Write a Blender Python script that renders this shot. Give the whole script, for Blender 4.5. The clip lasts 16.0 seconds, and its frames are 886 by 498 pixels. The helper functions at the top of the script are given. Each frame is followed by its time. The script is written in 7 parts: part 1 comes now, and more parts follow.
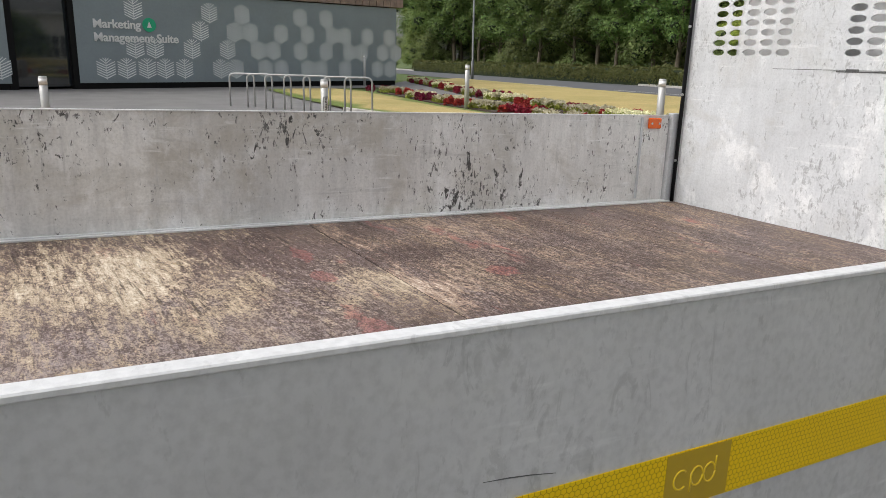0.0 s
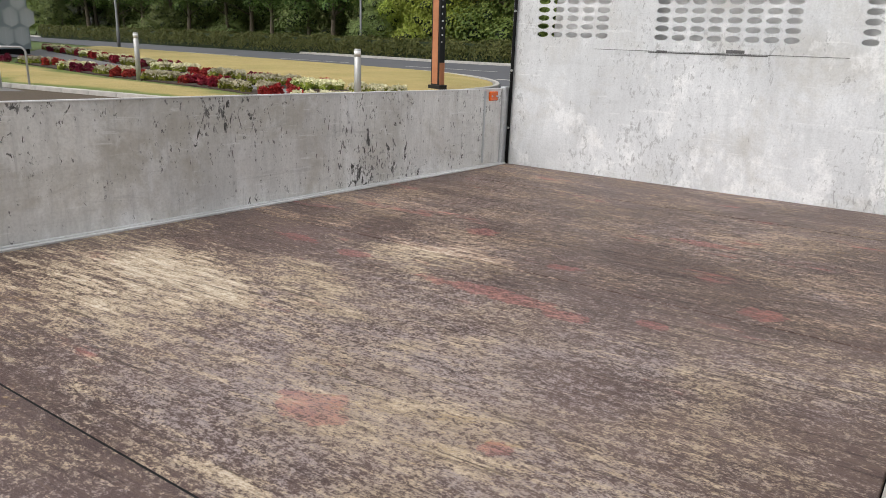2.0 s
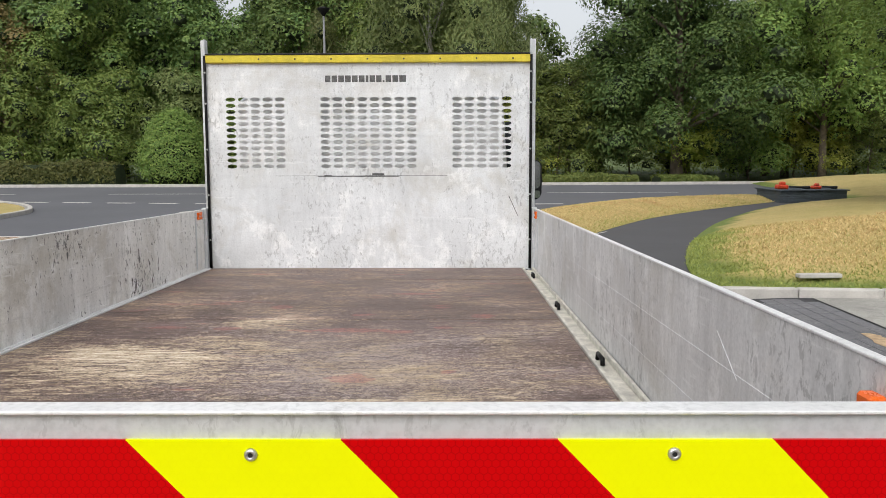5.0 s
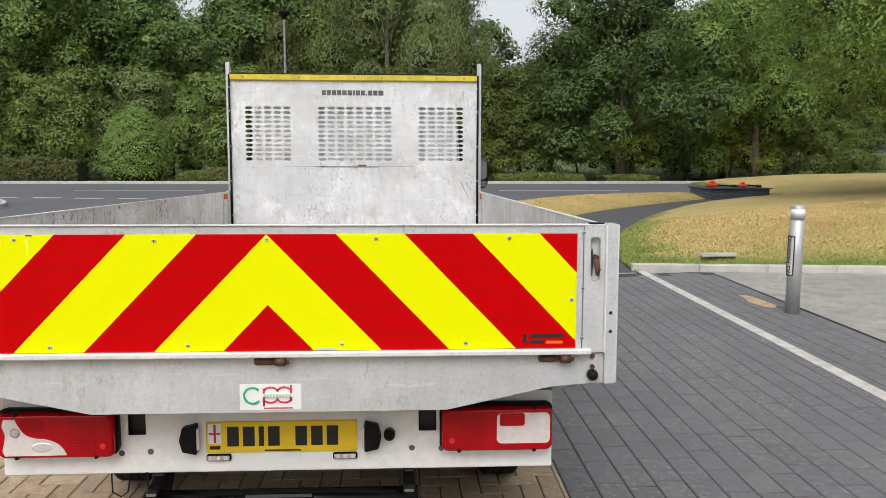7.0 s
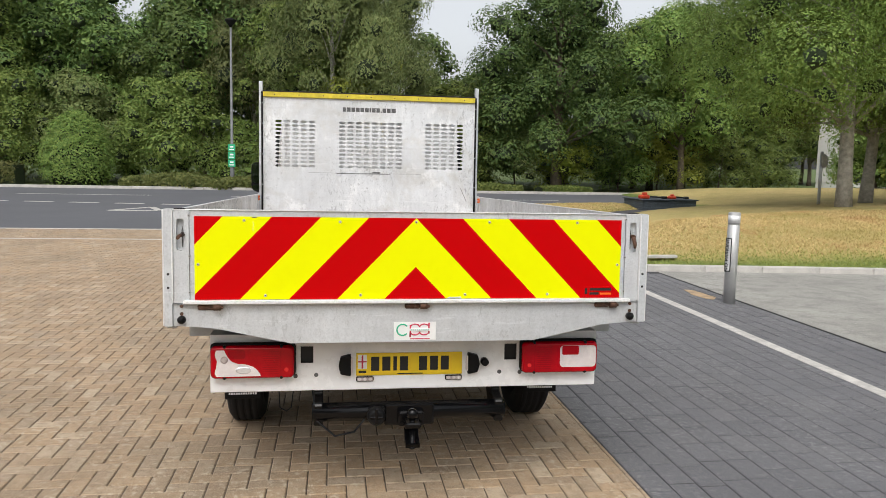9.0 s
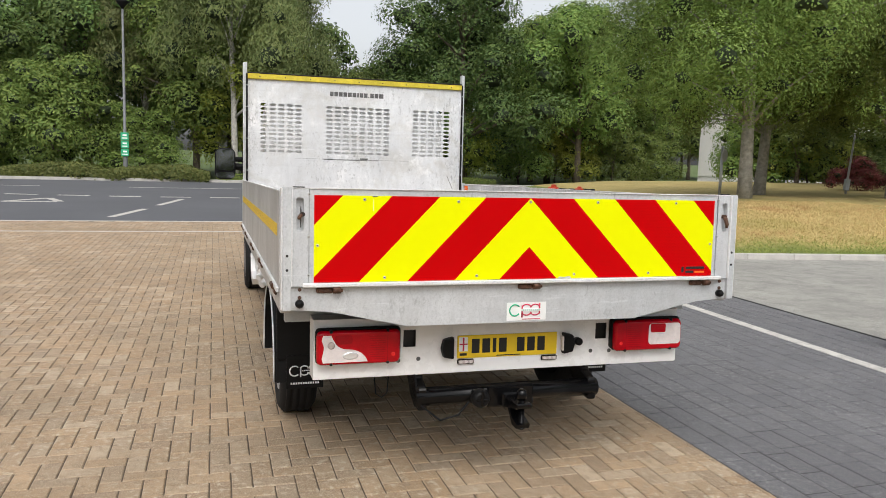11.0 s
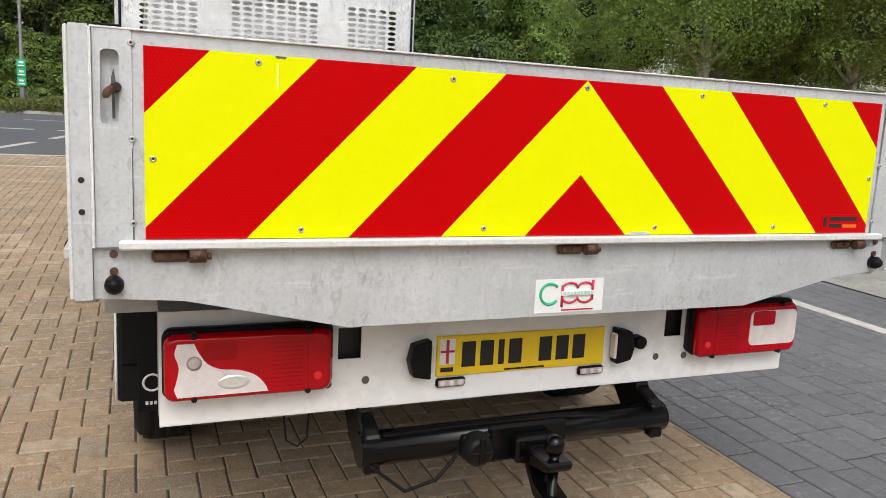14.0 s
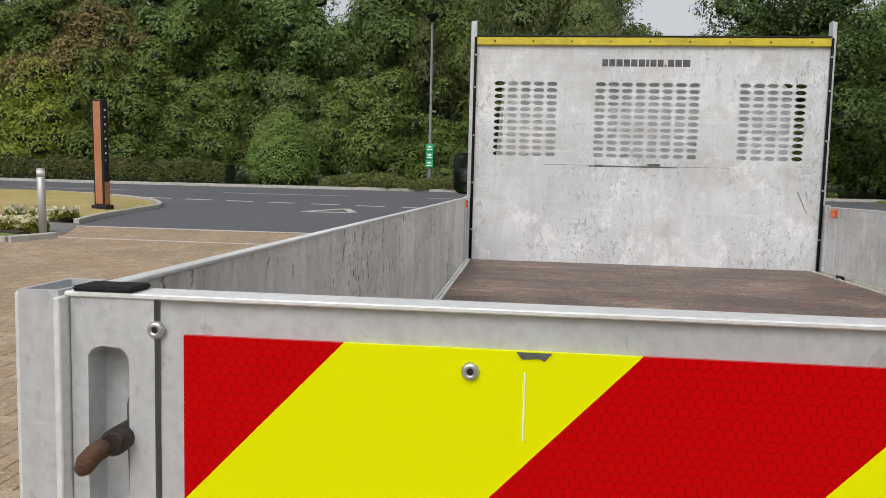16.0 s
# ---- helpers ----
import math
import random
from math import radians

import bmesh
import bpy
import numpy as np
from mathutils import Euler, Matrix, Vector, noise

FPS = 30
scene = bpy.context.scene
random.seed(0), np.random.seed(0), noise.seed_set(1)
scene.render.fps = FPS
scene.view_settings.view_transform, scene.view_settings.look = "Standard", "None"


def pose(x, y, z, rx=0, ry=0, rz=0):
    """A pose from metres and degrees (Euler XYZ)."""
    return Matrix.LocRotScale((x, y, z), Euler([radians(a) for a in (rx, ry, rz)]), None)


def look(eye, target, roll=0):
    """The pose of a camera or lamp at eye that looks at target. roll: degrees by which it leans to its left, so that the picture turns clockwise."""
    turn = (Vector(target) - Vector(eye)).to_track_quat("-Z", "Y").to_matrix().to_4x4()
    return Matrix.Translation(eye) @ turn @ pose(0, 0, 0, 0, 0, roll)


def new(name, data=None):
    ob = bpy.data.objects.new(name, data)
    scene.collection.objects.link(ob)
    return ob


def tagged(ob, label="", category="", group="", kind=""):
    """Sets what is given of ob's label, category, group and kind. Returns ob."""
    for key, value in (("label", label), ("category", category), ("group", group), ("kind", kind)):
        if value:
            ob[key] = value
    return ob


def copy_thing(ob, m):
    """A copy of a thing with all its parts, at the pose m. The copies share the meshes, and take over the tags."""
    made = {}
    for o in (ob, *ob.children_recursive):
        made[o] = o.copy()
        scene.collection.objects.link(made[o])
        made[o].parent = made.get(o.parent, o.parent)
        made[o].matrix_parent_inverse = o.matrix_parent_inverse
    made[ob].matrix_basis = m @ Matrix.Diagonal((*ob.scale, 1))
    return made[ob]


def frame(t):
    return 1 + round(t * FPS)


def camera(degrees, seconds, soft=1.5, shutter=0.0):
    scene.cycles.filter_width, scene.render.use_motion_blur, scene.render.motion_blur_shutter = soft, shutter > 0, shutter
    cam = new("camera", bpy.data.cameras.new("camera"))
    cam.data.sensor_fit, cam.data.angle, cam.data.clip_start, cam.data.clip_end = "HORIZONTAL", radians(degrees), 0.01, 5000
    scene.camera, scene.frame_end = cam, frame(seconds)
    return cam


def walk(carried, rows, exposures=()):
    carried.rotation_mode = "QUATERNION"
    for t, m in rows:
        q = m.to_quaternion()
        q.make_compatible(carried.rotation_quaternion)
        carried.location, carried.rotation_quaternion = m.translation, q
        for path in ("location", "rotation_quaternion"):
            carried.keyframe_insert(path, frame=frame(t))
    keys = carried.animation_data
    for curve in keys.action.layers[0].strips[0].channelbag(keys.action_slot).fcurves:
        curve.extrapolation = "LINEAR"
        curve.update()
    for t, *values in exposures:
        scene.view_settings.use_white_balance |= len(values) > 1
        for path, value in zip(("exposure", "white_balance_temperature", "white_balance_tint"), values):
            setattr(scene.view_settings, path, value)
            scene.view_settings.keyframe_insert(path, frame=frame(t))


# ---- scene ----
cam = camera(60.40, 16.0, soft=0.65)
ROWS = [
    (0.0, pose(1.519, 1.717, 1.541, 75.90, -0.93, 61.39)),
    (0.5, pose(1.392, 1.526, 1.549, 77.67, -0.27, 54.27)),
    (1.0, pose(1.183, 1.311, 1.560, 76.82, -0.46, 48.82)),
    (1.5, pose(1.095, 1.086, 1.542, 75.25, -1.54, 42.80)),
    (2.0, pose(1.053, 0.823, 1.580, 74.10, -1.48, 35.92)),
    (2.4, pose(1.055, 0.662, 1.588, 73.00, -1.78, 30.85)),
    (2.5, pose(1.074, 0.596, 1.586, 73.29, -1.04, 29.60)),
    (3.0, pose(1.051, 0.372, 1.605, 73.48, -1.02, 22.87)),
    (3.5, pose(0.925, 0.125, 1.624, 74.96, -1.02, 16.04)),
    (4.0, pose(0.838, -0.104, 1.655, 77.40, -1.02, 9.19)),
    (4.5, pose(0.681, -0.372, 1.720, 81.05, -0.29, 3.93)),
    (5.0, pose(0.535, -0.679, 1.688, 82.58, 0.21, 0.49)),
    (5.2, pose(0.529, -0.826, 1.661, 82.49, 0.19, -0.37)),
    (7.3, pose(0.365, -2.550, 1.665, 82.66, -0.39, -3.10)),
    (7.5, pose(0.295, -2.689, 1.646, 82.86, -0.68, -3.03)),
    (8.0, pose(0.173, -3.051, 1.660, 83.38, -0.68, -3.07)),
    (8.2, pose(0.055, -3.206, 1.671, 83.21, -0.93, -4.60)),
    (10.3, pose(-0.954, -3.434, 1.613, 83.72, -1.40, -10.75)),
    (10.5, pose(-1.061, -3.359, 1.585, 83.64, -1.53, -12.15)),
    (11.0, pose(-1.370, -3.143, 1.580, 83.07, -1.75, -16.62)),
    (11.5, pose(-1.542, -2.873, 1.531, 82.31, -1.87, -21.02)),
    (12.0, pose(-1.652, -2.585, 1.512, 81.39, -2.06, -24.63)),
    (12.5, pose(-1.703, -2.209, 1.430, 80.46, -2.20, -26.62)),
    (13.0, pose(-1.617, -1.881, 1.389, 79.65, -2.41, -27.04)),
    (13.5, pose(-1.286, -1.687, 1.331, 78.99, -3.05, -25.34)),
    (14.0, pose(-0.990, -1.535, 1.326, 79.38, -3.36, -21.74)),
    (14.5, look((-0.799, -1.283, 1.352), (-0.204, 0.596, 1.022), 4.2)),
    (14.8, look((-0.709, -1.164, 1.431), (-0.309, 0.774, 1.143), 4.1)),
    (15.0, look((-0.680, -1.052, 1.455), (-0.404, 0.913, 1.203), 3.7)),
    (15.2, look((-0.647, -0.922, 1.477), (-0.507, 1.060, 1.252), 3.2)),
    (15.5, pose(-0.639, -0.743, 1.505, 84.12, -1.74, 1.97)),
    (16.0, pose(-0.725, -0.486, 1.538, 83.27, -1.22, 6.27)),
]

walk(cam, ROWS, ((0.0, 0.34), (2.0, 0.22), (3.5, 0.27), (5.0, 0.34), (7.5, 0.34), (10.5, 0.40), (13.0, 0.38), (14.5, 0.34), (15.3, 0.12), (16.0, 0.02)))

# overcast daylight: grey sky and a very soft sun
world = bpy.data.worlds.new("overcast")
scene.world = world
world.use_nodes = True
wn = world.node_tree
wn.nodes.clear()
sky = wn.nodes.new("ShaderNodeTexSky")
sky.sky_type = "NISHITA"
sky.sun_disc = False
sky.sun_elevation = radians(52)
sky.sun_rotation = radians(200)
sky.air_density = 1.0
sky.dust_density = 4.0
grey = wn.nodes.new("ShaderNodeHueSaturation")
grey.inputs["Saturation"].default_value = 0.22
bg = wn.nodes.new("ShaderNodeBackground")
bg.inputs["Strength"].default_value = 0.155
wo = wn.nodes.new("ShaderNodeOutputWorld")
wn.links.new(sky.outputs[0], grey.inputs["Color"])
wn.links.new(grey.outputs[0], bg.inputs["Color"])
wn.links.new(bg.outputs[0], wo.inputs["Surface"])

sun_data = bpy.data.lights.new("sun", "SUN")
sun_data.energy = 0.76
sun_data.angle = radians(35)
sun_data.color = (1.0, 0.97, 0.92)
sun = new("sun", sun_data)
sun.matrix_world = look((0.5, -14, 18), (0, 0, 0))

# ---------- small geometry helpers ----------
def bevelled(bm, geom_edges, width, seg=1):
    if width > 0:
        bmesh.ops.bevel(bm, geom=geom_edges, offset=width, segments=seg, affect="EDGES", profile=0.6)


def box(bm, xs, ys, zs, bevel=0.0):
    x0, x1 = sorted(xs)
    y0, y1 = sorted(ys)
    z0, z1 = sorted(zs)
    v = [bm.verts.new(p) for p in ((x0, y0, z0), (x1, y0, z0), (x1, y1, z0), (x0, y1, z0), (x0, y0, z1), (x1, y0, z1), (x1, y1, z1), (x0, y1, z1))]
    for f in ((3, 2, 1, 0), (4, 5, 6, 7), (0, 1, 5, 4), (1, 2, 6, 5), (2, 3, 7, 6), (3, 0, 4, 7)):
        bm.faces.new([v[i] for i in f])
    if bevel:
        edges = list({e for q in v for e in q.link_edges})
        bevelled(bm, edges, bevel)
    return bm


def prism(bm, pts, axis, a, b):
    """A polygon pushed along an axis from a to b; the points are in the other two axes, in order."""
    def put(p, d):
        q = list(p)
        q.insert("xyz".index(axis), d)
        return q
    lo = [bm.verts.new(put(p, a)) for p in pts]
    hi = [bm.verts.new(put(p, b)) for p in pts]
    n = len(pts)
    faces = [bm.faces.new(lo), bm.faces.new(hi[::-1])]
    for i in range(n):
        faces.append(bm.faces.new((lo[i], hi[i], hi[(i + 1) % n], lo[(i + 1) % n])))
    bmesh.ops.recalc_face_normals(bm, faces=faces)
    return bm


def tube(bm, pts, r, seg=10, caps=True):
    """A round bar along points; r may be one radius or one for each point."""
    pts = [Vector(p) for p in pts]
    rs = r if isinstance(r, (list, tuple)) else [r] * len(pts)
    rings = []
    side = None
    for i, p in enumerate(pts):
        d = (pts[min(i + 1, len(pts) - 1)] - pts[max(i - 1, 0)]).normalized()
        if side is None:
            side = d.orthogonal().normalized()
        side = (side - d * side.dot(d)).normalized()
        up = d.cross(side)
        rings.append([bm.verts.new(p + (side * math.cos(2 * math.pi * k / seg) + up * math.sin(2 * math.pi * k / seg)) * rs[i]) for k in range(seg)])
    for a, b in zip(rings, rings[1:]):
        for k in range(seg):
            bm.faces.new((a[k], a[(k + 1) % seg], b[(k + 1) % seg], b[k])).smooth = True
    if caps:
        bm.faces.new(rings[0][::-1])
        bm.faces.new(rings[-1])
    return bm


def lathe(bm, profile, axis="x", seg=32, centre=(0, 0, 0), closed=False):
    """A profile of (along, radius) turned round an axis."""
    c = Vector(centre)
    rings = []
    for along, r in profile:
        ring = []
        for k in range(seg):
            a = 2 * math.pi * k / seg
            u, w = r * math.cos(a), r * math.sin(a)
            p = (along, u, w) if axis == "x" else (u, along, w) if axis == "y" else (u, w, along)
            ring.append(bm.verts.new(c + Vector(p)))
        rings.append(ring)
    pairs = list(zip(rings, rings[1:])) + ([(rings[-1], rings[0])] if closed else [])
    for a, b in pairs:
        for k in range(seg):
            bm.faces.new((a[k], a[(k + 1) % seg], b[(k + 1) % seg], b[k])).smooth = True
    if not closed:
        bm.faces.new(rings[0][::-1])
        bm.faces.new(rings[-1])
    bmesh.ops.recalc_face_normals(bm, faces=bm.faces[:])
    return bm


def mesh_of(name, bm, material):
    me = bpy.data.meshes.new(name)
    bm.to_mesh(me)
    bm.free()
    if material:
        me.materials.append(material)
    return me


def part(name, bm, material, parent, label="", m=None):
    ob = new(name, mesh_of(name, bm, material))
    ob.parent = parent
    if m is not None:
        ob.matrix_basis = m
    return tagged(ob, label)


def thing(name, bm, material, label, category, group="", kind="", m=None):
    ob = new(name, mesh_of(name, bm, material) if bm else None)
    if m is not None:
        ob.matrix_basis = m
    return tagged(ob, label, category, group, kind)


def copy_part(ob, parent, m):
    """A part of its own that shares ob's mesh."""
    o = new(ob.name.split(".")[0], ob.data)
    o.parent = parent
    o.matrix_basis = m
    for key in ("label",):
        if key in ob:
            o[key] = ob[key]
    return o


# ---------- materials ----------
class Nodes:
    def __init__(self, name):
        self.m = bpy.data.materials.new(name)
        self.m.use_nodes = True
        self.t = self.m.node_tree
        self.b = self.t.nodes["Principled BSDF"]
        self.co = self.t.nodes.new("ShaderNodeTexCoord").outputs["Object"]

    def n(self, kind, **inputs):
        node = self.t.nodes.new(kind)
        for k, v in inputs.items():
            self.put(node, k, v)
        return node

    def put(self, node, k, v):
        sock = node.inputs[k if not k.startswith("i") or not k[1:].isdigit() else int(k[1:])]
        if isinstance(v, bpy.types.NodeSocket):
            self.t.links.new(v, sock)
        else:
            sock.default_value = v

    def at(self, scale=(1, 1, 1), turn=(0, 0, 0), coord=None):
        node = self.n("ShaderNodeMapping", Vector=coord or self.co, Scale=scale, Rotation=turn)
        return node.outputs[0]

    def noise(self, scale, detail=4.0, rough=0.55, stretch=(1, 1, 1), turn=(0, 0, 0), twist=0.0):
        node = self.n("ShaderNodeTexNoise", Vector=self.at(stretch, turn), Scale=scale, Detail=detail, Roughness=rough, Distortion=twist)
        return node.outputs["Fac"]

    def ramp(self, fac, a, b, ca=(0, 0, 0), cb=(1, 1, 1)):
        node = self.n("ShaderNodeValToRGB", Fac=fac)
        e = node.color_ramp.elements
        e[0].position, e[1].position = a, b
        e[0].color, e[1].color = (*ca, 1), (*cb, 1)
        return node.outputs[0]

    def mix(self, fac, a, b, mode="MIX"):
        node = self.t.nodes.new("ShaderNodeMix")
        node.data_type = "RGBA"
        node.blend_type = mode
        for sock, v in ((node.inputs[0], fac), (node.inputs[6], a), (node.inputs[7], b)):
            if isinstance(v, bpy.types.NodeSocket):
                self.t.links.new(v, sock)
            else:
                sock.default_value = (*v, 1) if isinstance(v, tuple) else v
        return node.outputs[2]

    def maths(self, op, a, b=0.0):
        node = self.t.nodes.new("ShaderNodeMath")
        node.operation = op
        for sock, v in ((node.inputs[0], a), (node.inputs[1], b)):
            if isinstance(v, bpy.types.NodeSocket):
                self.t.links.new(v, sock)
            else:
                sock.default_value = v
        return node.outputs[0]

    def bump(self, height, strength=0.3, distance=0.01):
        node = self.n("ShaderNodeBump", Height=height, Strength=strength, Distance=distance)
        self.t.links.new(node.outputs[0], self.b.inputs["Normal"])

    def done(self, colour=None, rough=0.5, metal=0.0, **more):
        for k, v in (("Base Color", colour), ("Roughness", rough), ("Metallic", metal), *[(k.replace("_", " "), v) for k, v in more.items()]):
            if v is None:
                continue
            self.put(self.b, k, (*v, 1) if isinstance(v, tuple) and len(v) == 3 else v)
        return self.m


def plain(name, colour, rough=0.5, metal=0.0, vary=0.12, scale=6.0, bump=0.0, **more):
    """A surface with soft mottling at two scales and a little relief."""
    k = Nodes(name)
    big = k.noise(scale, 3)
    fine = k.noise(scale * 14, 3)
    both = k.maths("ADD", k.maths("MULTIPLY", big, 0.65), k.maths("MULTIPLY", fine, 0.35))
    dark = tuple(c * (1 - vary) for c in colour)
    lite = tuple(min(1, c * (1 + vary)) for c in colour)
    if bump:
        k.bump(fine, bump, 0.004)
    r = k.ramp(both, 0.3, 0.7, (max(0.02, rough - 0.08),) * 3, (min(1, rough + 0.08),) * 3)
    return k.done(k.ramp(both, 0.32, 0.68, dark, lite), r, metal, **more)


def aluminium(name, tone=0.5, streak=0.5, stain=0.4, metal=0.45, nicks=0.6, chalk=0.3, tint=(1, 1, 1), relief=0.3):
    """Worn dropside alloy: vertical runs, scratches, brown stains, dark nicks and chalky scuffs."""
    k = Nodes(name)

    def t(f):
        return tuple(min(1, tone * f * q) for q in tint)
    broad = k.noise(2.0, 5)
    clump = k.ramp(k.noise(1.6, 6, 0.68), 0.42, 0.60)
    runs = k.noise(5.0, 6, 0.7, (4.0, 4.0, 0.6))
    dash = k.noise(17.0, 6, 0.68, (2.3, 2.3, 1.0), twist=0.9)
    tiny = k.noise(46.0, 4, 0.68, (1.2, 1.2, 0.7))
    lines = k.noise(34.0, 3, 0.55, (1.8, 1.8, 0.13))
    scr = k.noise(22.0, 3, 0.6, (0.25, 0.25, 2.5), (0.15, 0.1, 0))
    grain = k.noise(120, 3)
    c = k.ramp(broad, 0.3, 0.72, t(0.82), t(1.12))
    c = k.mix(k.maths("MULTIPLY", k.ramp(runs, 0.44, 0.66), streak), c, t(0.62))
    smear = k.ramp(k.noise(2.6, 7, 0.72, (1, 1, 1.3), twist=0.4), 0.48, 0.66)
    c = k.mix(k.maths("MULTIPLY", smear, stain), c, (tone * 0.62, tone * 0.585, tone * 0.51))
    c = k.mix(k.maths("MULTIPLY", k.ramp(k.noise(4.5, 6, 0.7, (1.6, 1.6, 1)), 0.54, 0.64), chalk), c, t(1.4))
    c = k.mix(k.maths("MULTIPLY", k.ramp(lines, 0.62, 0.70), nicks * 0.25), c, t(0.42))
    mark = k.maths("ADD", dash, k.maths("MULTIPLY", clump, 0.11))
    c = k.mix(k.maths("MULTIPLY", k.ramp(mark, 0.650, 0.70), nicks), c, (0.075, 0.072, 0.068))
    dot = k.maths("ADD", tiny, k.maths("MULTIPLY", clump, 0.09))
    c = k.mix(k.maths("MULTIPLY", k.ramp(dot, 0.655, 0.71), nicks * 0.85), c, (0.085, 0.082, 0.08))
    rub = k.noise(9.0, 6, 0.72, (0.35, 0.35, 2.2), twist=0.5)
    c = k.mix(k.maths("MULTIPLY", k.ramp(rub, 0.56, 0.68), 0.35 * (nicks + stain) / 2), c, t(0.42))
    c = k.mix(k.maths("MULTIPLY", k.ramp(scr, 0.63, 0.71), 0.16 + 0.3 * nicks), c, t(1.5))
    c = k.mix(k.maths("MULTIPLY", k.ramp(grain, 0.42, 0.7), 0.22), c, t(0.42))
    k.bump(k.maths("ADD", k.maths("MULTIPLY", broad, 1.5), k.maths("MULTIPLY", dash, 0.5)), relief, 0.006)
    return k.done(c, k.ramp(runs, 0.3, 0.7, (0.38,) * 3, (0.60,) * 3), metal)


M = {}
# left inside: paler tone makes up for weaker light there; its wear differs too
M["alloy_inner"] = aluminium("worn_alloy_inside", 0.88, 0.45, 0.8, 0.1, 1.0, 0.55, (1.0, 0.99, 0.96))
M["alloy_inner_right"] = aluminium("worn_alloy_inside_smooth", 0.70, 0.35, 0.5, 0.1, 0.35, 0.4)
M["alloy_outer"] = aluminium("brushed_alloy_outside", 0.58, 0.2, 0.15, 0.4, 0.14, 0.12, relief=0.12)
M["alloy_right"] = aluminium("grey_alloy_outside", 0.66, 0.14, 0.1, 0.15, 0.16, 0.08, relief=0.08)
M["alloy_gate"] = aluminium("alloy_gate", 0.65, 0.18, 0.15, 0.3, 0.2, 0.15, (0.975, 1.0, 1.025), 0.12)
M["alloy_edge"] = aluminium("bright_alloy_edge", 0.84, 0.12, 0.08, 0.25, 0.14, 0.2)
M["white_board"] = aluminium("scuffed_white_headboard", 0.76, 0.3, 0.5, 0.0, 0.36, 0.5, (0.98, 1.0, 1.02))
M["white_paint"] = plain("white_vehicle_paint", (0.88, 0.88, 0.88), 0.3, 0, 0.03, 2.0, Coat_Weight=0.4)
M["black_plastic"] = plain("black_plastic", (0.007, 0.007, 0.0075), 0.5, 0, 0.25, 9, 0.1, Specular_IOR_Level=0.16)
M["channel"] = plain("dirty_alloy_channel", (0.56, 0.54, 0.48), 0.6, 0.15, 0.4, 14, 0.3)
M["black_gloss"] = plain("black_paint", (0.003, 0.003, 0.0035), 0.2, 0, 0.2, 6, Specular_IOR_Level=0.25)
M["rubber"] = plain("tyre_rubber", (0.016, 0.016, 0.017), 0.8, 0, 0.25, 12, 0.3, Specular_IOR_Level=0.25)
M["steel"] = plain("silver_wheel_steel", (0.45, 0.46, 0.47), 0.38, 0.6, 0.12, 10)
M["stainless"] = plain("brushed_stainless", (0.50, 0.50, 0.49), 0.5, 0.5, 0.1, 12)
M["zinc"] = plain("galvanised_steel", (0.46, 0.47, 0.48), 0.5, 0.5, 0.15, 14)
M["pole_grey"] = plain("dull_grey_pole", (0.17, 0.175, 0.18), 0.6, 0.2, 0.15, 8)
M["rust"] = plain("rusty_steel", (0.085, 0.038, 0.020), 0.5, 0.15, 0.5, 40, 0.5)
M["dark_rust"] = plain("greasy_dark_rust", (0.028, 0.018, 0.014), 0.4, 0.2, 0.5, 40, 0.5)
M["screw"] = plain("rivet_steel", (0.55, 0.55, 0.54), 0.35, 0.8, 0.1, 30)
M["yellow_trim"] = plain("yellow_plastic_strip", (0.62, 0.50, 0.035), 0.5, 0, 0.25, 9, 0.15)
M["tape_patch"] = plain("dark_amber_print", (0.50, 0.33, 0.012), 0.4, 0, 0.08, 8)
M["plate_yellow"] = plain("yellow_plate", (0.86, 0.60, 0.02), 0.35, 0, 0.04, 5)
M["orange_lens"] = plain("orange_lens", (0.80, 0.13, 0.01), 0.25, 0, 0.1, 20)
M["red_lens"] = plain("red_lens", (0.44, 0.0, 0.006), 0.10, 0, 0.22, 12, Specular_IOR_Level=0.32)
M["red_dark"] = plain("deep_red_lens", (0.30, 0.0, 0.005), 0.12, 0, 0.3, 12, Specular_IOR_Level=0.3)
M["lens_spot"] = plain("bright_red_lens", (0.80, 0.02, 0.02), 0.2)
M["clear_bright"] = plain("bright_reflector", (0.85, 0.85, 0.86), 0.15, 0.5, 0.1, 40)
M["clear_dull"] = plain("amber_grey_bulb", (0.50, 0.43, 0.41), 0.25, 0, 0.2, 40)
M["clear_lens"] = plain("clear_lens", (0.74, 0.67, 0.66), 0.15, 0, 0.16, 22, Specular_IOR_Level=0.5)
M["sticker_white"] = plain("white_sticker", (0.80, 0.81, 0.80), 0.4, 0, 0.03, 5)
M["print_black"] = plain("black_print", (0.012, 0.012, 0.012), 0.5, 0, 0.1, 5)
M["print_grey"] = plain("stencil_grey", (0.10, 0.10, 0.10), 0.6, 0, 0.5, 60)
M["print_white"] = plain("white_print", (0.80, 0.80, 0.80), 0.5, 0, 0.05, 8)
M["print_red"] = plain("red_print", (0.50, 0.02, 0.06), 0.5, 0, 0.05, 8)
M["print_green"] = plain("green_print", (0.02, 0.42, 0.22), 0.5, 0, 0.05, 8)
M["print_pale_green"] = plain("pale_green_print", (0.42, 0.62, 0.53), 0.5, 0, 0.05, 8)
M["print_orange"] = plain("orange_print", (0.85, 0.16, 0.01), 0.5, 0, 0.05, 8)
M["glass_dark"] = plain("dark_glass", (0.02, 0.025, 0.03), 0.05, 0, 0.1, 3, Coat_Weight=1.0)
# mirror colour cut below real glass so the reflection comes out dark
M["mirror"] = plain("tinted_mirror_glass", (0.30, 0.32, 0.34), 0.02, 1.0, 0.02, 2)


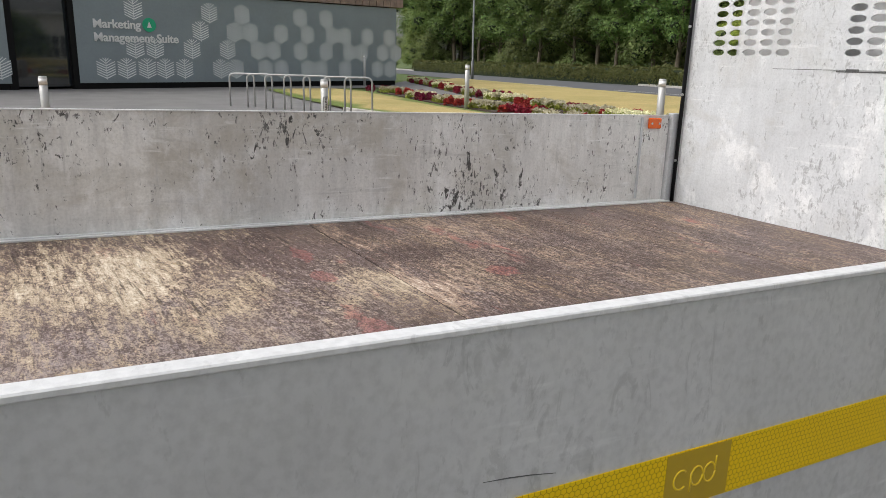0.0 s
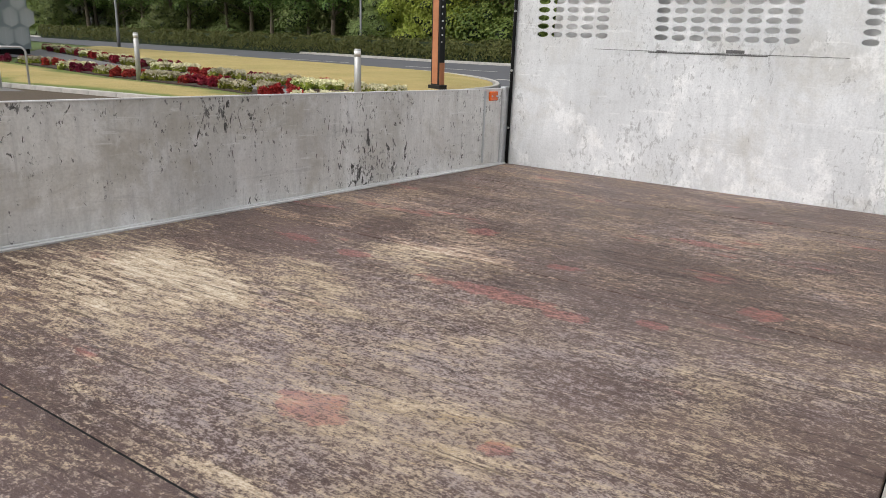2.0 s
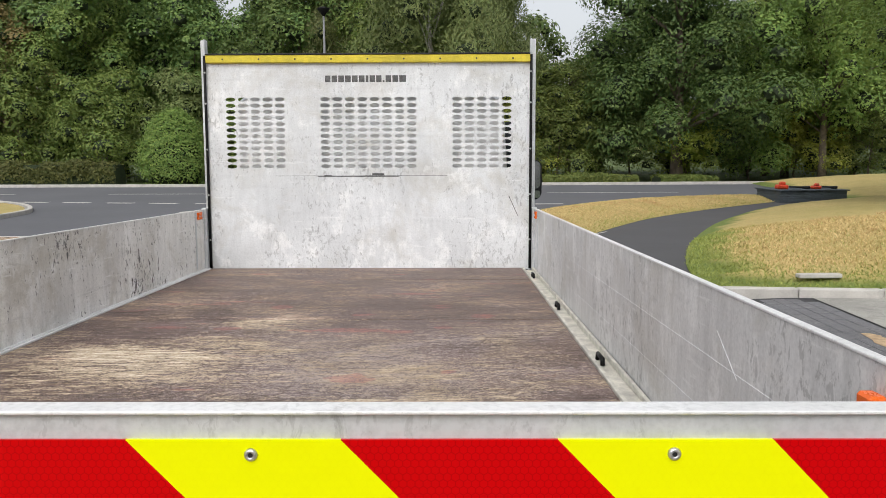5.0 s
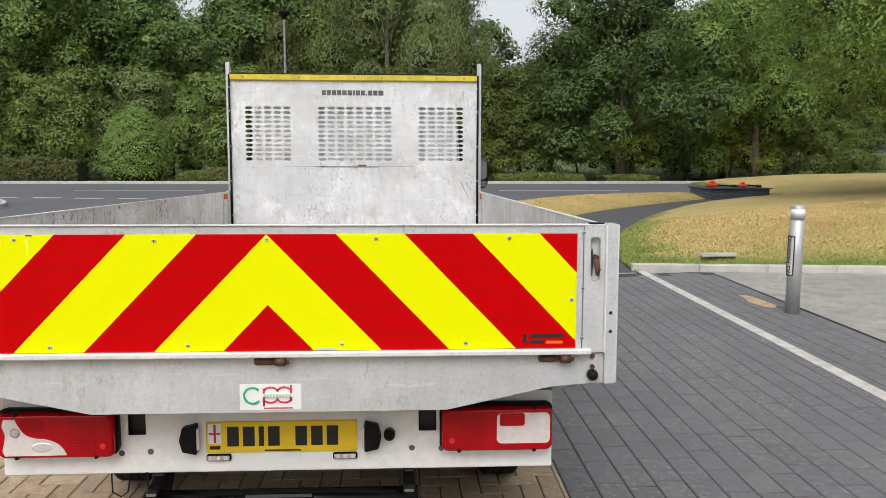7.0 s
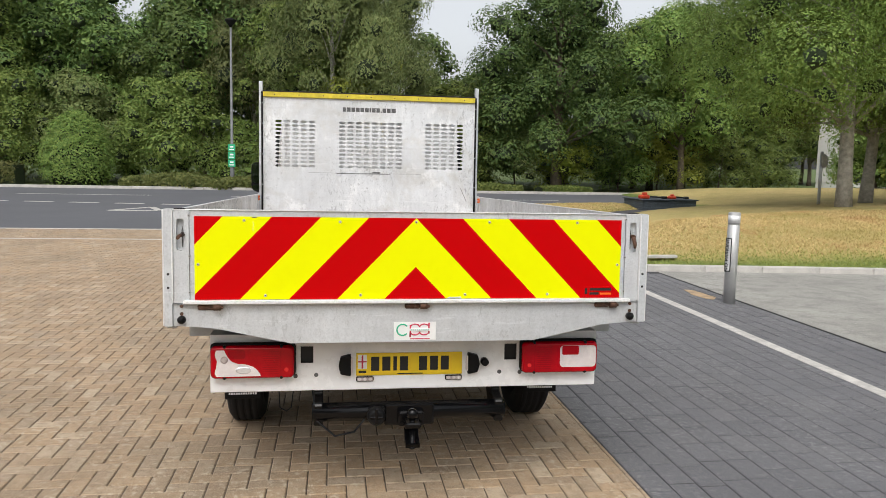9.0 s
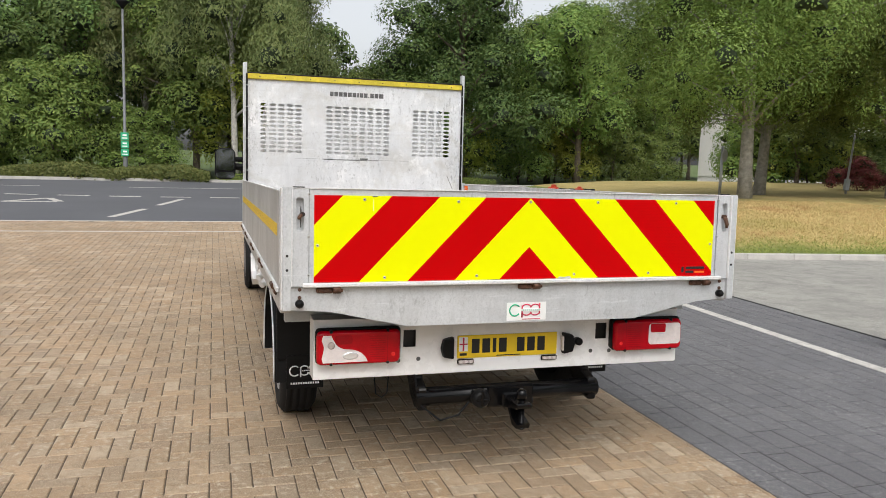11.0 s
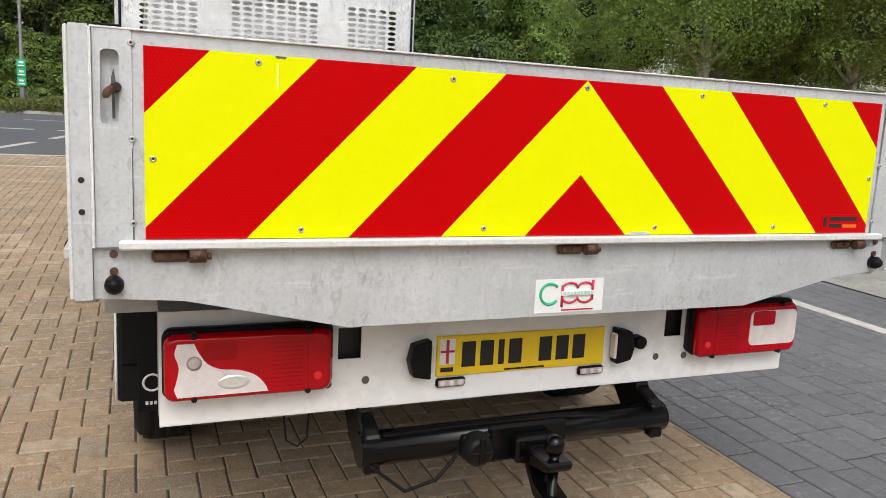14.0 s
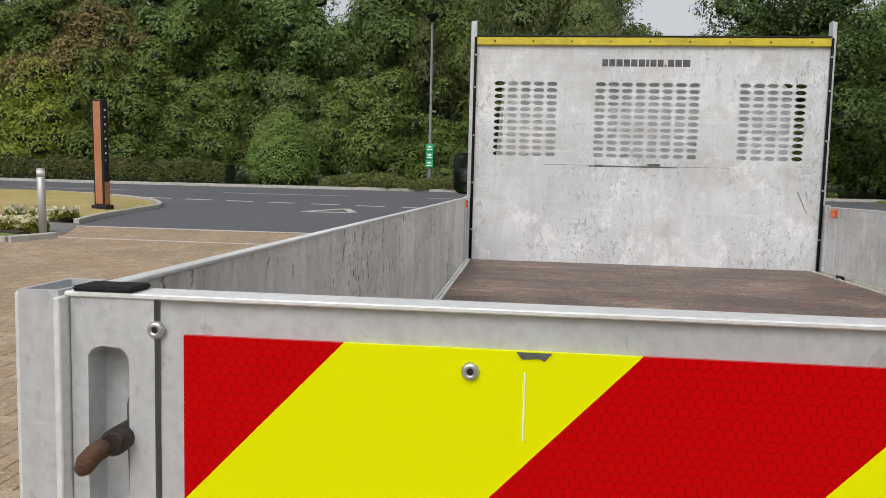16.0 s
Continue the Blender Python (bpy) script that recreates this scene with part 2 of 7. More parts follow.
def reflective(name, colour, deep, cell):
    """Reflective sheet with a fine honeycomb."""
    k = Nodes(name)
    sep = k.n("ShaderNodeSeparateXYZ", Vector=k.co)
    u = k.maths("MULTIPLY", k.maths("ADD", sep.outputs[0], sep.outputs[1]), 1 / cell)
    v = k.maths("MULTIPLY", sep.outputs[2], 1 / cell)

    def wrap(q, shift, span):
        return k.maths("SUBTRACT", k.maths("FLOORED_MODULO", k.maths("SUBTRACT", q, shift), span), span / 2)
    ax, ay, bx, by = wrap(u, 0, 1.0), wrap(v, 0, 1.732), wrap(u, 0.5, 1.0), wrap(v, 0.866, 1.732)

    def hexed(x, y):
        x, y = k.maths("ABSOLUTE", x), k.maths("ABSOLUTE", y)
        return k.maths("MAXIMUM", x, k.maths("ADD", k.maths("MULTIPLY", x, 0.5), k.maths("MULTIPLY", y, 0.866)))
    edge_ = k.maths("SUBTRACT", 0.5, k.maths("MINIMUM", hexed(ax, ay), hexed(bx, by)))
    c = k.mix(k.ramp(edge_, 0.02, 0.09), deep, colour)
    c = k.mix(k.maths("MULTIPLY", k.ramp(k.noise(5, 3), 0.4, 0.75), 0.12), c, deep)
    return k.done(c, 0.35, 0, Specular_IOR_Level=0.10)


M["refl_yellow"] = reflective("fluorescent_yellow_sheet", (0.81, 0.84, 0.0), (0.80, 0.83, 0.0), 0.008)
M["refl_red"] = reflective("red_reflective_sheet", (0.55, 0.0, 0.0015), (0.40, 0.0, 0.001), 0.008)
M["tape_yellow"] = reflective("amber_reflective_tape", (0.92, 0.62, 0.014), (0.50, 0.30, 0.01), 0.0055)


def worn_ply():
    """Plum-brown film-faced plywood: long grain, pale speckle, bare cream veneer, old red paint and a damp front."""
    k = Nodes("worn_phenolic_plywood")
    sep = k.n("ShaderNodeSeparateXYZ", Vector=k.co)
    X, Y = sep.outputs[0], sep.outputs[1]

    def mul(a, b):
        return k.maths("MULTIPLY", a, b)

    def add(*v):
        out = v[0]
        for w in v[1:]:
            out = k.maths("ADD", out, w)
        return out

    def spot(x, y, rx, ry):
        dx, dy = mul(k.maths("SUBTRACT", X, x), 1 / rx), mul(k.maths("SUBTRACT", Y, y), 1 / ry)
        return k.maths("SQRT", add(mul(dx, dx), mul(dy, dy)))

    def along(turn, scale, stretch, detail=6, rough=0.72):
        v = k.at(stretch, coord=k.at(turn=(0, 0, turn)))
        return k.n("ShaderNodeTexNoise", Vector=v, Scale=scale, Detail=detail, Roughness=rough).outputs["Fac"]

    def band(y, half, fade):
        return k.ramp(k.maths("ABSOLUTE", k.maths("SUBTRACT", Y, y)), half, half + fade, (1, 1, 1), (0, 0, 0))

    near = k.maths("LESS_THAN", Y, 1.321)
    front = k.maths("GREATER_THAN", Y, 2.556)
    patch = k.noise(1.9, 6, 0.66, (0.7, 1.5, 1), twist=0.5)
    patch2 = k.noise(3.6, 6, 0.68, (0.8, 1.4, 1), twist=0.4)
    across = along(-0.05, 36.0, (0.27, 1.5, 1), 6, 0.78)
    slant = along(-0.45, 32.0, (0.20, 1.7, 1), 6, 0.76)
    grain = along(-0.04, 46.0, (0.07, 2.0, 1), 5, 0.7)
    streak = k.mix(mul(near, 0.8), across, slant)
    blotch = k.noise(78.0, 6, 0.80, (0.74, 1.2, 1))
    fine = k.noise(190.0, 4, 0.80, (0.8, 1.1, 1))
    heart = k.ramp(spot(0.15, 1.90, 1.15, 0.85), 0.3, 1.15, (1, 1, 1), (0, 0, 0))
    left = k.ramp(spot(-0.66, 1.80, 0.80, 0.62), 0.15, 1.1, (1, 1, 1), (0, 0, 0))
    seam = mul(band(2.60, 0.02, 0.05), k.ramp(X, 0.35, 0.60, (1, 1, 1), (0, 0, 0)))
    lip = band(1.355, 0.015, 0.05)
    worn = add(mul(k.ramp(patch, 0.36, 0.66), 0.085), mul(k.ramp(patch2, 0.40, 0.66), 0.045))
    # pale speckle
    sp = add(mul(blotch, 0.53), mul(fine, 0.42), mul(streak, 0.05), mul(worn, 0.8), mul(heart, 0.050), mul(front, 0.006), mul(near, -0.020))
    speck = k.ramp(sp, 0.556, 0.615)
    # bare veneer
    st = add(mul(streak, 0.44), mul(fine, 0.28), mul(blotch, 0.28), mul(left, 0.080), worn, mul(mul(lip, k.ramp(patch, 0.42, 0.55)), 0.035), mul(mul(seam, k.ramp(patch2, 0.38, 0.5)), 0.055), mul(near, -0.010), mul(front, -0.004), mul(heart, 0.010))
    bare = k.ramp(st, 0.590, 0.645)
    c = k.ramp(k.noise(4, 5), 0.3, 0.7, (0.092, 0.060, 0.053), (0.160, 0.110, 0.098))
    c = k.mix(mul(k.ramp(k.noise(6.0, 6, 0.7, (0.7, 1.5, 1), twist=0.5), 0.50, 0.66), 0.55), c, (0.050, 0.033, 0.029))
    c = k.mix(mul(front, 0.5), c, (0.080, 0.051, 0.042))
    c = k.mix(mul(near, 0.45), c, (0.118, 0.082, 0.080))
    c = k.mix(mul(k.ramp(grain, 0.50, 0.62), 0.40), c, (0.19, 0.135, 0.105))
    c = k.mix(mul(speck, 0.80), c, k.mix(k.ramp(patch2, 0.42, 0.6), (0.46, 0.39, 0.375), (0.47, 0.375, 0.275)))
    c = k.mix(mul(bare, 0.88), c, k.mix(front, (0.56, 0.445, 0.315), (0.47, 0.335, 0.255)))
    c = k.mix(k.ramp(st, 0.650, 0.74), c, (0.78, 0.70, 0.58))
    gold = mul(k.ramp(k.noise(2.6, 4), 0.50, 0.66), k.ramp(add(mul(slant, 0.5), mul(blotch, 0.5)), 0.53, 0.60))
    c = k.mix(mul(gold, 0.5), c, (0.34, 0.225, 0.085))
    near_red = None
    for q in ((-0.27, 2.87, 0.06, 0.06), (0.12, 2.33, 0.20, 0.045), (0.23, 1.60, 0.08, 0.055), (0.53, 1.68, 0.03, 0.03), (-0.65, 2.39, 0.09, 0.035), (-0.39, 2.37, 0.07, 0.04), (0.68, 2.64, 0.06, 0.05), (0.51, 2.38, 0.04, 0.03), (0.35, 3.26, 0.12, 0.035), (0.14, 2.67, 0.06, 0.03), (0.34, 2.30, 0.07, 0.04)):
        d = spot(*q)
        near_red = d if near_red is None else k.maths("MINIMUM", near_red, d)
    red = k.maths("LESS_THAN", add(near_red, mul(k.noise(14, 5, 0.7), 2.2)), 2.0)
    red = k.maths("MAXIMUM", mul(red, k.ramp(add(mul(blotch, 0.5), mul(fine, 0.5)), 0.42, 0.56)), mul(k.ramp(k.noise(3.3, 5, 0.6, (0.8, 2.2, 1)), 0.63, 0.68), k.ramp(streak, 0.44, 0.58)))
    c = k.mix(mul(red, 0.5), c, (0.45, 0.13, 0.125))
    crack = along(-0.05, 34.0, (0.12, 2.0, 1), 5, 0.65)
    c = k.mix(mul(k.ramp(crack, 0.59, 0.66), 0.60), c, (0.032, 0.021, 0.018))
    c = k.mix(mul(k.ramp(along(-0.03, 80.0, (0.12, 1.8, 1), 4, 0.7), 0.56, 0.64), 0.35), c, (0.045, 0.030, 0.026))
    damp = k.ramp(add(Y, mul(patch2, 0.9)), 4.25, 4.55)
    k.bump(add(streak, blotch, fine, grain), 0.6, 0.004)
    dry = k.ramp(add(mul(speck, 0.5), mul(bare, 0.5)), 0.0, 0.6, (0.44,) * 3, (0.78,) * 3)
    return k.done(c, k.mix(damp, dry, (0.20, 0.20, 0.20)), 0, Specular_IOR_Level=add(mul(damp, 0.45), 0.16))


M["ply"] = worn_ply()


def block_mat(name, tones, stain, pale):
    """Concrete paving blocks: each block takes its own tone; grit, stains and pale lichen."""
    k = Nodes(name)
    rnd = k.n("ShaderNodeNewGeometry").outputs["Random Per Island"]
    orn = k.n("ShaderNodeObjectInfo").outputs["Random"]
    pick = k.maths("FRACT", k.maths("ADD", rnd, orn))
    node = k.n("ShaderNodeValToRGB", Fac=pick)
    el = node.color_ramp.elements
    el[0].color, el[1].color = (*tones[0], 1), (*tones[-1], 1)
    for i, t in enumerate(tones[1:-1]):
        e = el.new((i + 1) / (len(tones) - 1))
        e.color = (*t, 1)
    geo = k.n("ShaderNodeNewGeometry").outputs["Position"]

    def wnoise(s, d=4, r=0.6):
        return k.n("ShaderNodeTexNoise", Vector=geo, Scale=s, Detail=d, Roughness=r).outputs["Fac"]
    c = k.mix(k.maths("MULTIPLY", k.ramp(wnoise(0.9, 6), 0.42, 0.66), 0.62), node.outputs[0], stain)
    c = k.mix(k.maths("MULTIPLY", k.ramp(wnoise(17, 5, 0.7), 0.48, 0.62), 0.5), c, stain)
    lichen = k.maths("MULTIPLY", k.ramp(wnoise(24, 6, 0.75), 0.53, 0.61), k.ramp(wnoise(1.3, 4), 0.38, 0.56))
    c = k.mix(k.maths("MULTIPLY", lichen, 0.75), c, pale)
    grit = wnoise(170, 3, 0.7)
    c = k.mix(k.maths("MULTIPLY", k.ramp(grit, 0.52, 0.62), 0.65), c, pale)
    c = k.mix(k.maths("MULTIPLY", k.ramp(wnoise(140, 3, 0.7), 0.56, 0.68), 0.5), c, tuple(v * 0.6 for v in stain))
    k.bump(k.maths("ADD", grit, k.maths("MULTIPLY", wnoise(40, 4), 0.8)), 0.5, 0.004)
    return k.done(c, 0.82)


M["block_tan"] = block_mat("buff_paving_blocks", [(0.37, 0.25, 0.15), (0.42, 0.29, 0.175), (0.30, 0.21, 0.135), (0.49, 0.38, 0.265), (0.38, 0.25, 0.14), (0.33, 0.25, 0.175), (0.45, 0.31, 0.185)], (0.20, 0.145, 0.09), (0.54, 0.46, 0.35))
M["block_grey"] = block_mat("charcoal_paving_blocks", [(0.132, 0.132, 0.143), (0.148, 0.148, 0.158), (0.118, 0.118, 0.128), (0.16, 0.159, 0.165)], (0.105, 0.103, 0.109), (0.27, 0.268, 0.268))
M["joint"] = plain("joint_sand", (0.095, 0.072, 0.048), 0.95, 0, 0.3, 20, 0.3)
M["joint_grey"] = plain("dark_joint_sand", (0.040, 0.040, 0.042), 0.95, 0, 0.3, 20, 0.3)
M["asphalt"] = plain("road_asphalt", (0.105, 0.108, 0.118), 0.85, 0, 0.18, 0.35, 0.25)
M["path_asphalt"] = plain("path_asphalt", (0.075, 0.074, 0.078), 0.88, 0, 0.2, 0.8, 0.3)


M["forecourt_asphalt"] = plain("pale_forecourt_asphalt", (0.185, 0.180, 0.178), 0.88, 0, 0.2, 0.8, 0.3)


def chips(name, colour):
    """Pale exposed-aggregate concrete with stone chips, stains and tyre grime."""
    k = Nodes(name)
    c = k.ramp(k.noise(0.7, 6, 0.65), 0.35, 0.68, tuple(v * 0.78 for v in colour), tuple(v * 1.12 for v in colour))
    c = k.mix(k.maths("MULTIPLY", k.ramp(k.noise(3.5, 7, 0.75), 0.47, 0.62), 0.75), c, tuple(v * 0.6 for v in colour))
    c = k.mix(k.maths("MULTIPLY", k.ramp(k.noise(70, 4, 0.7), 0.53, 0.62), 0.6), c, tuple(v * 0.45 for v in colour))
    c = k.mix(k.maths("MULTIPLY", k.ramp(k.noise(95, 4, 0.7), 0.56, 0.66), 0.6), c, tuple(min(1, v * 1.7) for v in colour))
    k.bump(k.noise(70, 4, 0.7), 0.5, 0.005)
    return k.done(c, 0.85)


M["bay"] = chips("pale_worn_concrete", (0.345, 0.335, 0.305))
M["kerb"] = plain("concrete_kerb", (0.46, 0.44, 0.41), 0.85, 0, 0.2, 5, 0.3)
M["line"] = plain("white_road_paint", (0.52, 0.50, 0.465), 0.75, 0, 0.32, 9, 0.2)
M["soil"] = plain("dark_soil", (0.06, 0.042, 0.03), 0.95, 0, 0.4, 9, 0.5)


def turf(name, green, straw, bias):
    k = Nodes(name)
    geo = k.n("ShaderNodeNewGeometry").outputs["Position"]
    def wn(s, d=5):
        return k.n("ShaderNodeTexNoise", Vector=geo, Scale=s, Detail=d, Roughness=0.65).outputs["Fac"]
    c = k.mix(k.ramp(k.maths("ADD", k.maths("MULTIPLY", wn(0.35), 0.7), k.maths("MULTIPLY", wn(3.0), 0.3)), bias, bias + 0.32), green, straw)
    rim = k.n("ShaderNodeAttribute")
    rim.attribute_name = "rim"
    c = k.mix(k.ramp(k.maths("ADD", rim.outputs["Fac"], k.maths("MULTIPLY", wn(2.2), 0.5)), 0.55, 0.85), c, (0.13, 0.19, 0.035))
    c = k.mix(k.maths("MULTIPLY", k.ramp(wn(28, 3), 0.4, 0.7), 0.45), c, tuple(v * 0.55 for v in green))
    c = k.mix(k.maths("MULTIPLY", k.ramp(wn(1.1, 6), 0.60, 0.78), 0.4), c, (0.30, 0.17, 0.09))
    far = k.n("ShaderNodeSeparateXYZ", Vector=geo).outputs[1]
    c = k.mix(k.maths("MULTIPLY", k.ramp(k.maths("ADD", far, k.maths("MULTIPLY", wn(0.3), 8.0)), 14.0, 18.5), 0.85), c, (0.15, 0.165, 0.045))
    k.bump(wn(40, 3), 0.7, 0.03)
    return k.done(c, 0.9)


M["dry_turf"] = turf("parched_lawn", (0.36, 0.31, 0.10), (0.56, 0.42, 0.18), 0.34)
M["green_turf"] = turf("green_lawn", (0.085, 0.13, 0.03), (0.22, 0.20, 0.06), 0.5)


def leaves(name, a, b, shine=0.5):
    k = Nodes(name)
    rnd = k.n("ShaderNodeNewGeometry").outputs["Random Per Island"]
    orn = k.n("ShaderNodeObjectInfo").outputs["Random"]
    a, b = (tuple(v * f for v, f in zip(q, (1.0, 0.92, 0.83))) for q in (a, b))
    c = k.ramp(rnd, 0.05, 0.95, a, b)
    hue = k.n("ShaderNodeHueSaturation", Color=c)
    k.put(hue, "Hue", k.maths("ADD", k.maths("MULTIPLY", orn, 0.034), 0.478))
    k.put(hue, "Value", k.maths("ADD", k.maths("MULTIPLY", orn, 0.55), 0.54))
    m = k.done(hue.outputs[0], 0.55, 0, Specular_IOR_Level=0.25)
    tr = k.n("ShaderNodeBsdfTranslucent", Color=hue.outputs[0])
    mixs = k.n("ShaderNodeMixShader", Fac=0.24)
    k.t.links.new(k.b.outputs[0], mixs.inputs[1])
    k.t.links.new(tr.outputs[0], mixs.inputs[2])
    k.t.links.new(mixs.outputs[0], k.t.nodes["Material Output"].inputs["Surface"])
    return m


M["leaf_mid"] = leaves("mid_green_leaves", (0.137, 0.243, 0.061), (0.250, 0.347, 0.091))
M["leaf_plane"] = leaves("fresh_green_leaves", (0.150, 0.250, 0.060), (0.270, 0.385, 0.105))
M["leaf_dark"] = leaves("dark_green_leaves", (0.092, 0.178, 0.056), (0.195, 0.296, 0.085))
M["leaf_bright"] = leaves("yellow_green_leaves", (0.248, 0.339, 0.048), (0.365, 0.433, 0.091))
M["leaf_birch"] = leaves("grey_green_birch_leaves", (0.176, 0.264, 0.098), (0.261, 0.332, 0.128))
M["leaf_oak"] = leaves("deep_green_oak_leaves", (0.072, 0.169, 0.051), (0.169, 0.285, 0.084))
M["leaf_olive"] = leaves("bronze_olive_leaves", (0.227, 0.189, 0.081), (0.340, 0.288, 0.126))
M["leaf_hedge"] = leaves("hedge_leaves", (0.095, 0.145, 0.040), (0.20, 0.235, 0.075))
M["leaf_red"] = leaves("dark_red_leaves", (0.19, 0.015, 0.025), (0.50, 0.05, 0.07))
M["leaf_lime"] = leaves("lime_leaves", (0.25, 0.34, 0.05), (0.48, 0.55, 0.12))
M["leaf_wine"] = leaves("wine_red_leaves", (0.10, 0.025, 0.033), (0.26, 0.07, 0.08))
M["petal"] = leaves("cream_petals", (0.70, 0.72, 0.48), (0.95, 0.98, 0.80))
M["lavender"] = leaves("lavender_flowers", (0.10, 0.07, 0.18), (0.22, 0.18, 0.34))


def blades(name, green):
    """Grass blades that go from straw to green and brown in patches."""
    k = Nodes(name)
    geo = k.n("ShaderNodeNewGeometry")
    rnd = geo.outputs["Random Per Island"]

    def wn(sc, d=4):
        return k.n("ShaderNodeTexNoise", Vector=geo.outputs["Position"], Scale=sc, Detail=d, Roughness=0.6).outputs["Fac"]
    c = k.ramp(rnd, 0.05, 0.95, (0.42, 0.31, 0.12), (0.78, 0.60, 0.31))
    c = k.mix(k.maths("MULTIPLY", k.ramp(wn(0.55, 5), 0.50, 0.68), 0.5), c, (0.32, 0.31, 0.09))
    c = k.mix(k.maths("MULTIPLY", k.ramp(wn(0.9, 5), 0.56, 0.68), 0.6), c, (0.46, 0.24, 0.12))
    if green:
        c = k.mix(0.8, c, k.ramp(rnd, 0.05, 0.95, (0.11, 0.19, 0.03), (0.30, 0.38, 0.08)))
    return k.done(c, 0.7, 0, Specular_IOR_Level=0.2)


M["straw"] = blades("dry_grass_blades", False)
M["green_blade"] = blades("green_grass_blades", True)
# near-black green that paints the shade inside foliage
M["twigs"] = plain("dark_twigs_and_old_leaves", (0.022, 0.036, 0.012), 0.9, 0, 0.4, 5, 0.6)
M["bark"] = plain("grey_brown_bark", (0.12, 0.095, 0.07), 0.9, 0, 0.45, 6, 0.8)
M["bark_grey"] = plain("grey_lawn_tree_bark", (0.31, 0.29, 0.255), 0.9, 0, 0.4, 7, 0.7)
M["bark_pale"] = plain("pale_bark", (0.42, 0.40, 0.36), 0.85, 0, 0.45, 7, 0.6)
M["cladding"] = plain("slate_grey_cladding", (0.25, 0.295, 0.315), 0.5, 0, 0.10, 0.7)
M["cladding_pale"] = plain("pale_leaf_print", (0.76, 0.79, 0.79), 0.6, 0, 0.1, 2)
M["cladding_mid"] = plain("leaf_hexagon_ground", (0.30, 0.345, 0.365), 0.6, 0, 0.1, 2)
M["timber"] = plain("weathered_timber", (0.29, 0.215, 0.18), 0.8, 0, 0.45, 3, 0.3)
M["sign_copper"] = plain("copper_panel", (0.48, 0.20, 0.10), 0.5, 0, 0.15, 5)
M["facade_white"] = plain("white_render", (0.68, 0.67, 0.64), 0.7, 0, 0.06, 0.5)
M["slate_planter"] = plain("slate_boards", (0.07, 0.085, 0.10), 0.7, 0, 0.25, 5, 0.2)
M["orange_paint"] = plain("orange_red_paint", (0.62, 0.06, 0.02), 0.45, 0, 0.2, 6)
M["lamp_green"] = plain("green_sign_sheet", (0.03, 0.42, 0.20), 0.5, 0, 0.06, 4)


# ---------- ground, road, paving ----------
def sheet(name, pts, z, material, label, category, step=0.0):
    bm = bmesh.new()
    f = bm.faces.new([bm.verts.new((x, y, z)) for x, y in pts])
    f.normal_update()
    if f.normal.z < 0:
        f.normal_flip()
    bmesh.ops.triangulate(bm, faces=bm.faces[:])
    return thing(name, bm, material, label, category, kind="structure")


def smooth_line(pts, n=6):
    """A soft curve through points."""
    P = [Vector((*p, 0)) for p in pts]
    out = []
    for i in range(len(P) - 1):
        a, b, c, d = P[max(i - 1, 0)], P[i], P[i + 1], P[min(i + 2, len(P) - 1)]
        for k in range(n):
            t = k / n
            q = 0.5 * ((2 * b) + (c - a) * t + (2 * a - 5 * b + 4 * c - d) * t * t + (3 * b - a - 3 * c + d) * t ** 3)
            out.append((q.x, q.y))
    out.append(tuple(pts[-1]))
    return out


sheet("ground", [(-900, -900), (900, -900), (900, 900), (-900, 900)], -0.06, M["green_turf"], "grass ground reaching to the horizon", "ground")
sheet("road", [(-160, 48), (-90, 38), (-64, 33.8), (-48, 31), (-33, 28.6), (-18, 26.1), (-14.7, 24.5), (-12.5, 22.6), (-11.2, 20.5), (-10.9, 18.6), (-10.68, 16.6), (-10.25, 14.45), (1.6, 14.45), (1.9, 17.5), (2.8, 20.5), (5, 23.2), (9, 25.6), (16, 27.2), (40, 29), (160, 33), (160, 46), (40, 38.5), (16, 36.4), (-10, 35.2), (-25, 35.4), (-46, 38.4), (-81, 43), (-160, 58)], -0.012, M["asphalt"], "grey asphalt road with white markings", "road")
sheet("paving_bed", [(-30, -14), (1.22, -14), (1.22, 14.45), (-30, 14.45)], -0.0065, M["joint"], "sand bed under the buff block paving", "pavement")
sheet("charcoal_bed", [(1.22, -14), (4.75, -14), (4.75, 7.98), (3.66, 7.80), (1.22, 7.72)], -0.0045, M["joint_grey"], "sand bed under the charcoal block paving", "pavement")
bay = sheet("parking_bay", [(4.66, -14), (60, -14), (60, 2.6), (4.66, 7.95)], 0.004, M["bay"], "pale weathered concrete parking bay", "pavement")
path_right = smooth_line([(3.60, 7.80), (3.75, 9.2), (4.15, 10.9), (5.1, 13.5), (6.7, 16.8), (8.7, 19.9), (10.4, 21.6), (14, 24.0)])
path_left = smooth_line([(12.6, 25.2), (9.6, 22.5), (7.4, 20.3), (5.4, 17.9), (3.6, 14.9), (2.4, 12.6), (1.6, 11.6)])
sheet("footpath", path_right + path_left + [(-0.6, 11.4), (1.22, 7.73)], -0.003, M["path_asphalt"], "curving dark asphalt footpath across the lawn", "path")


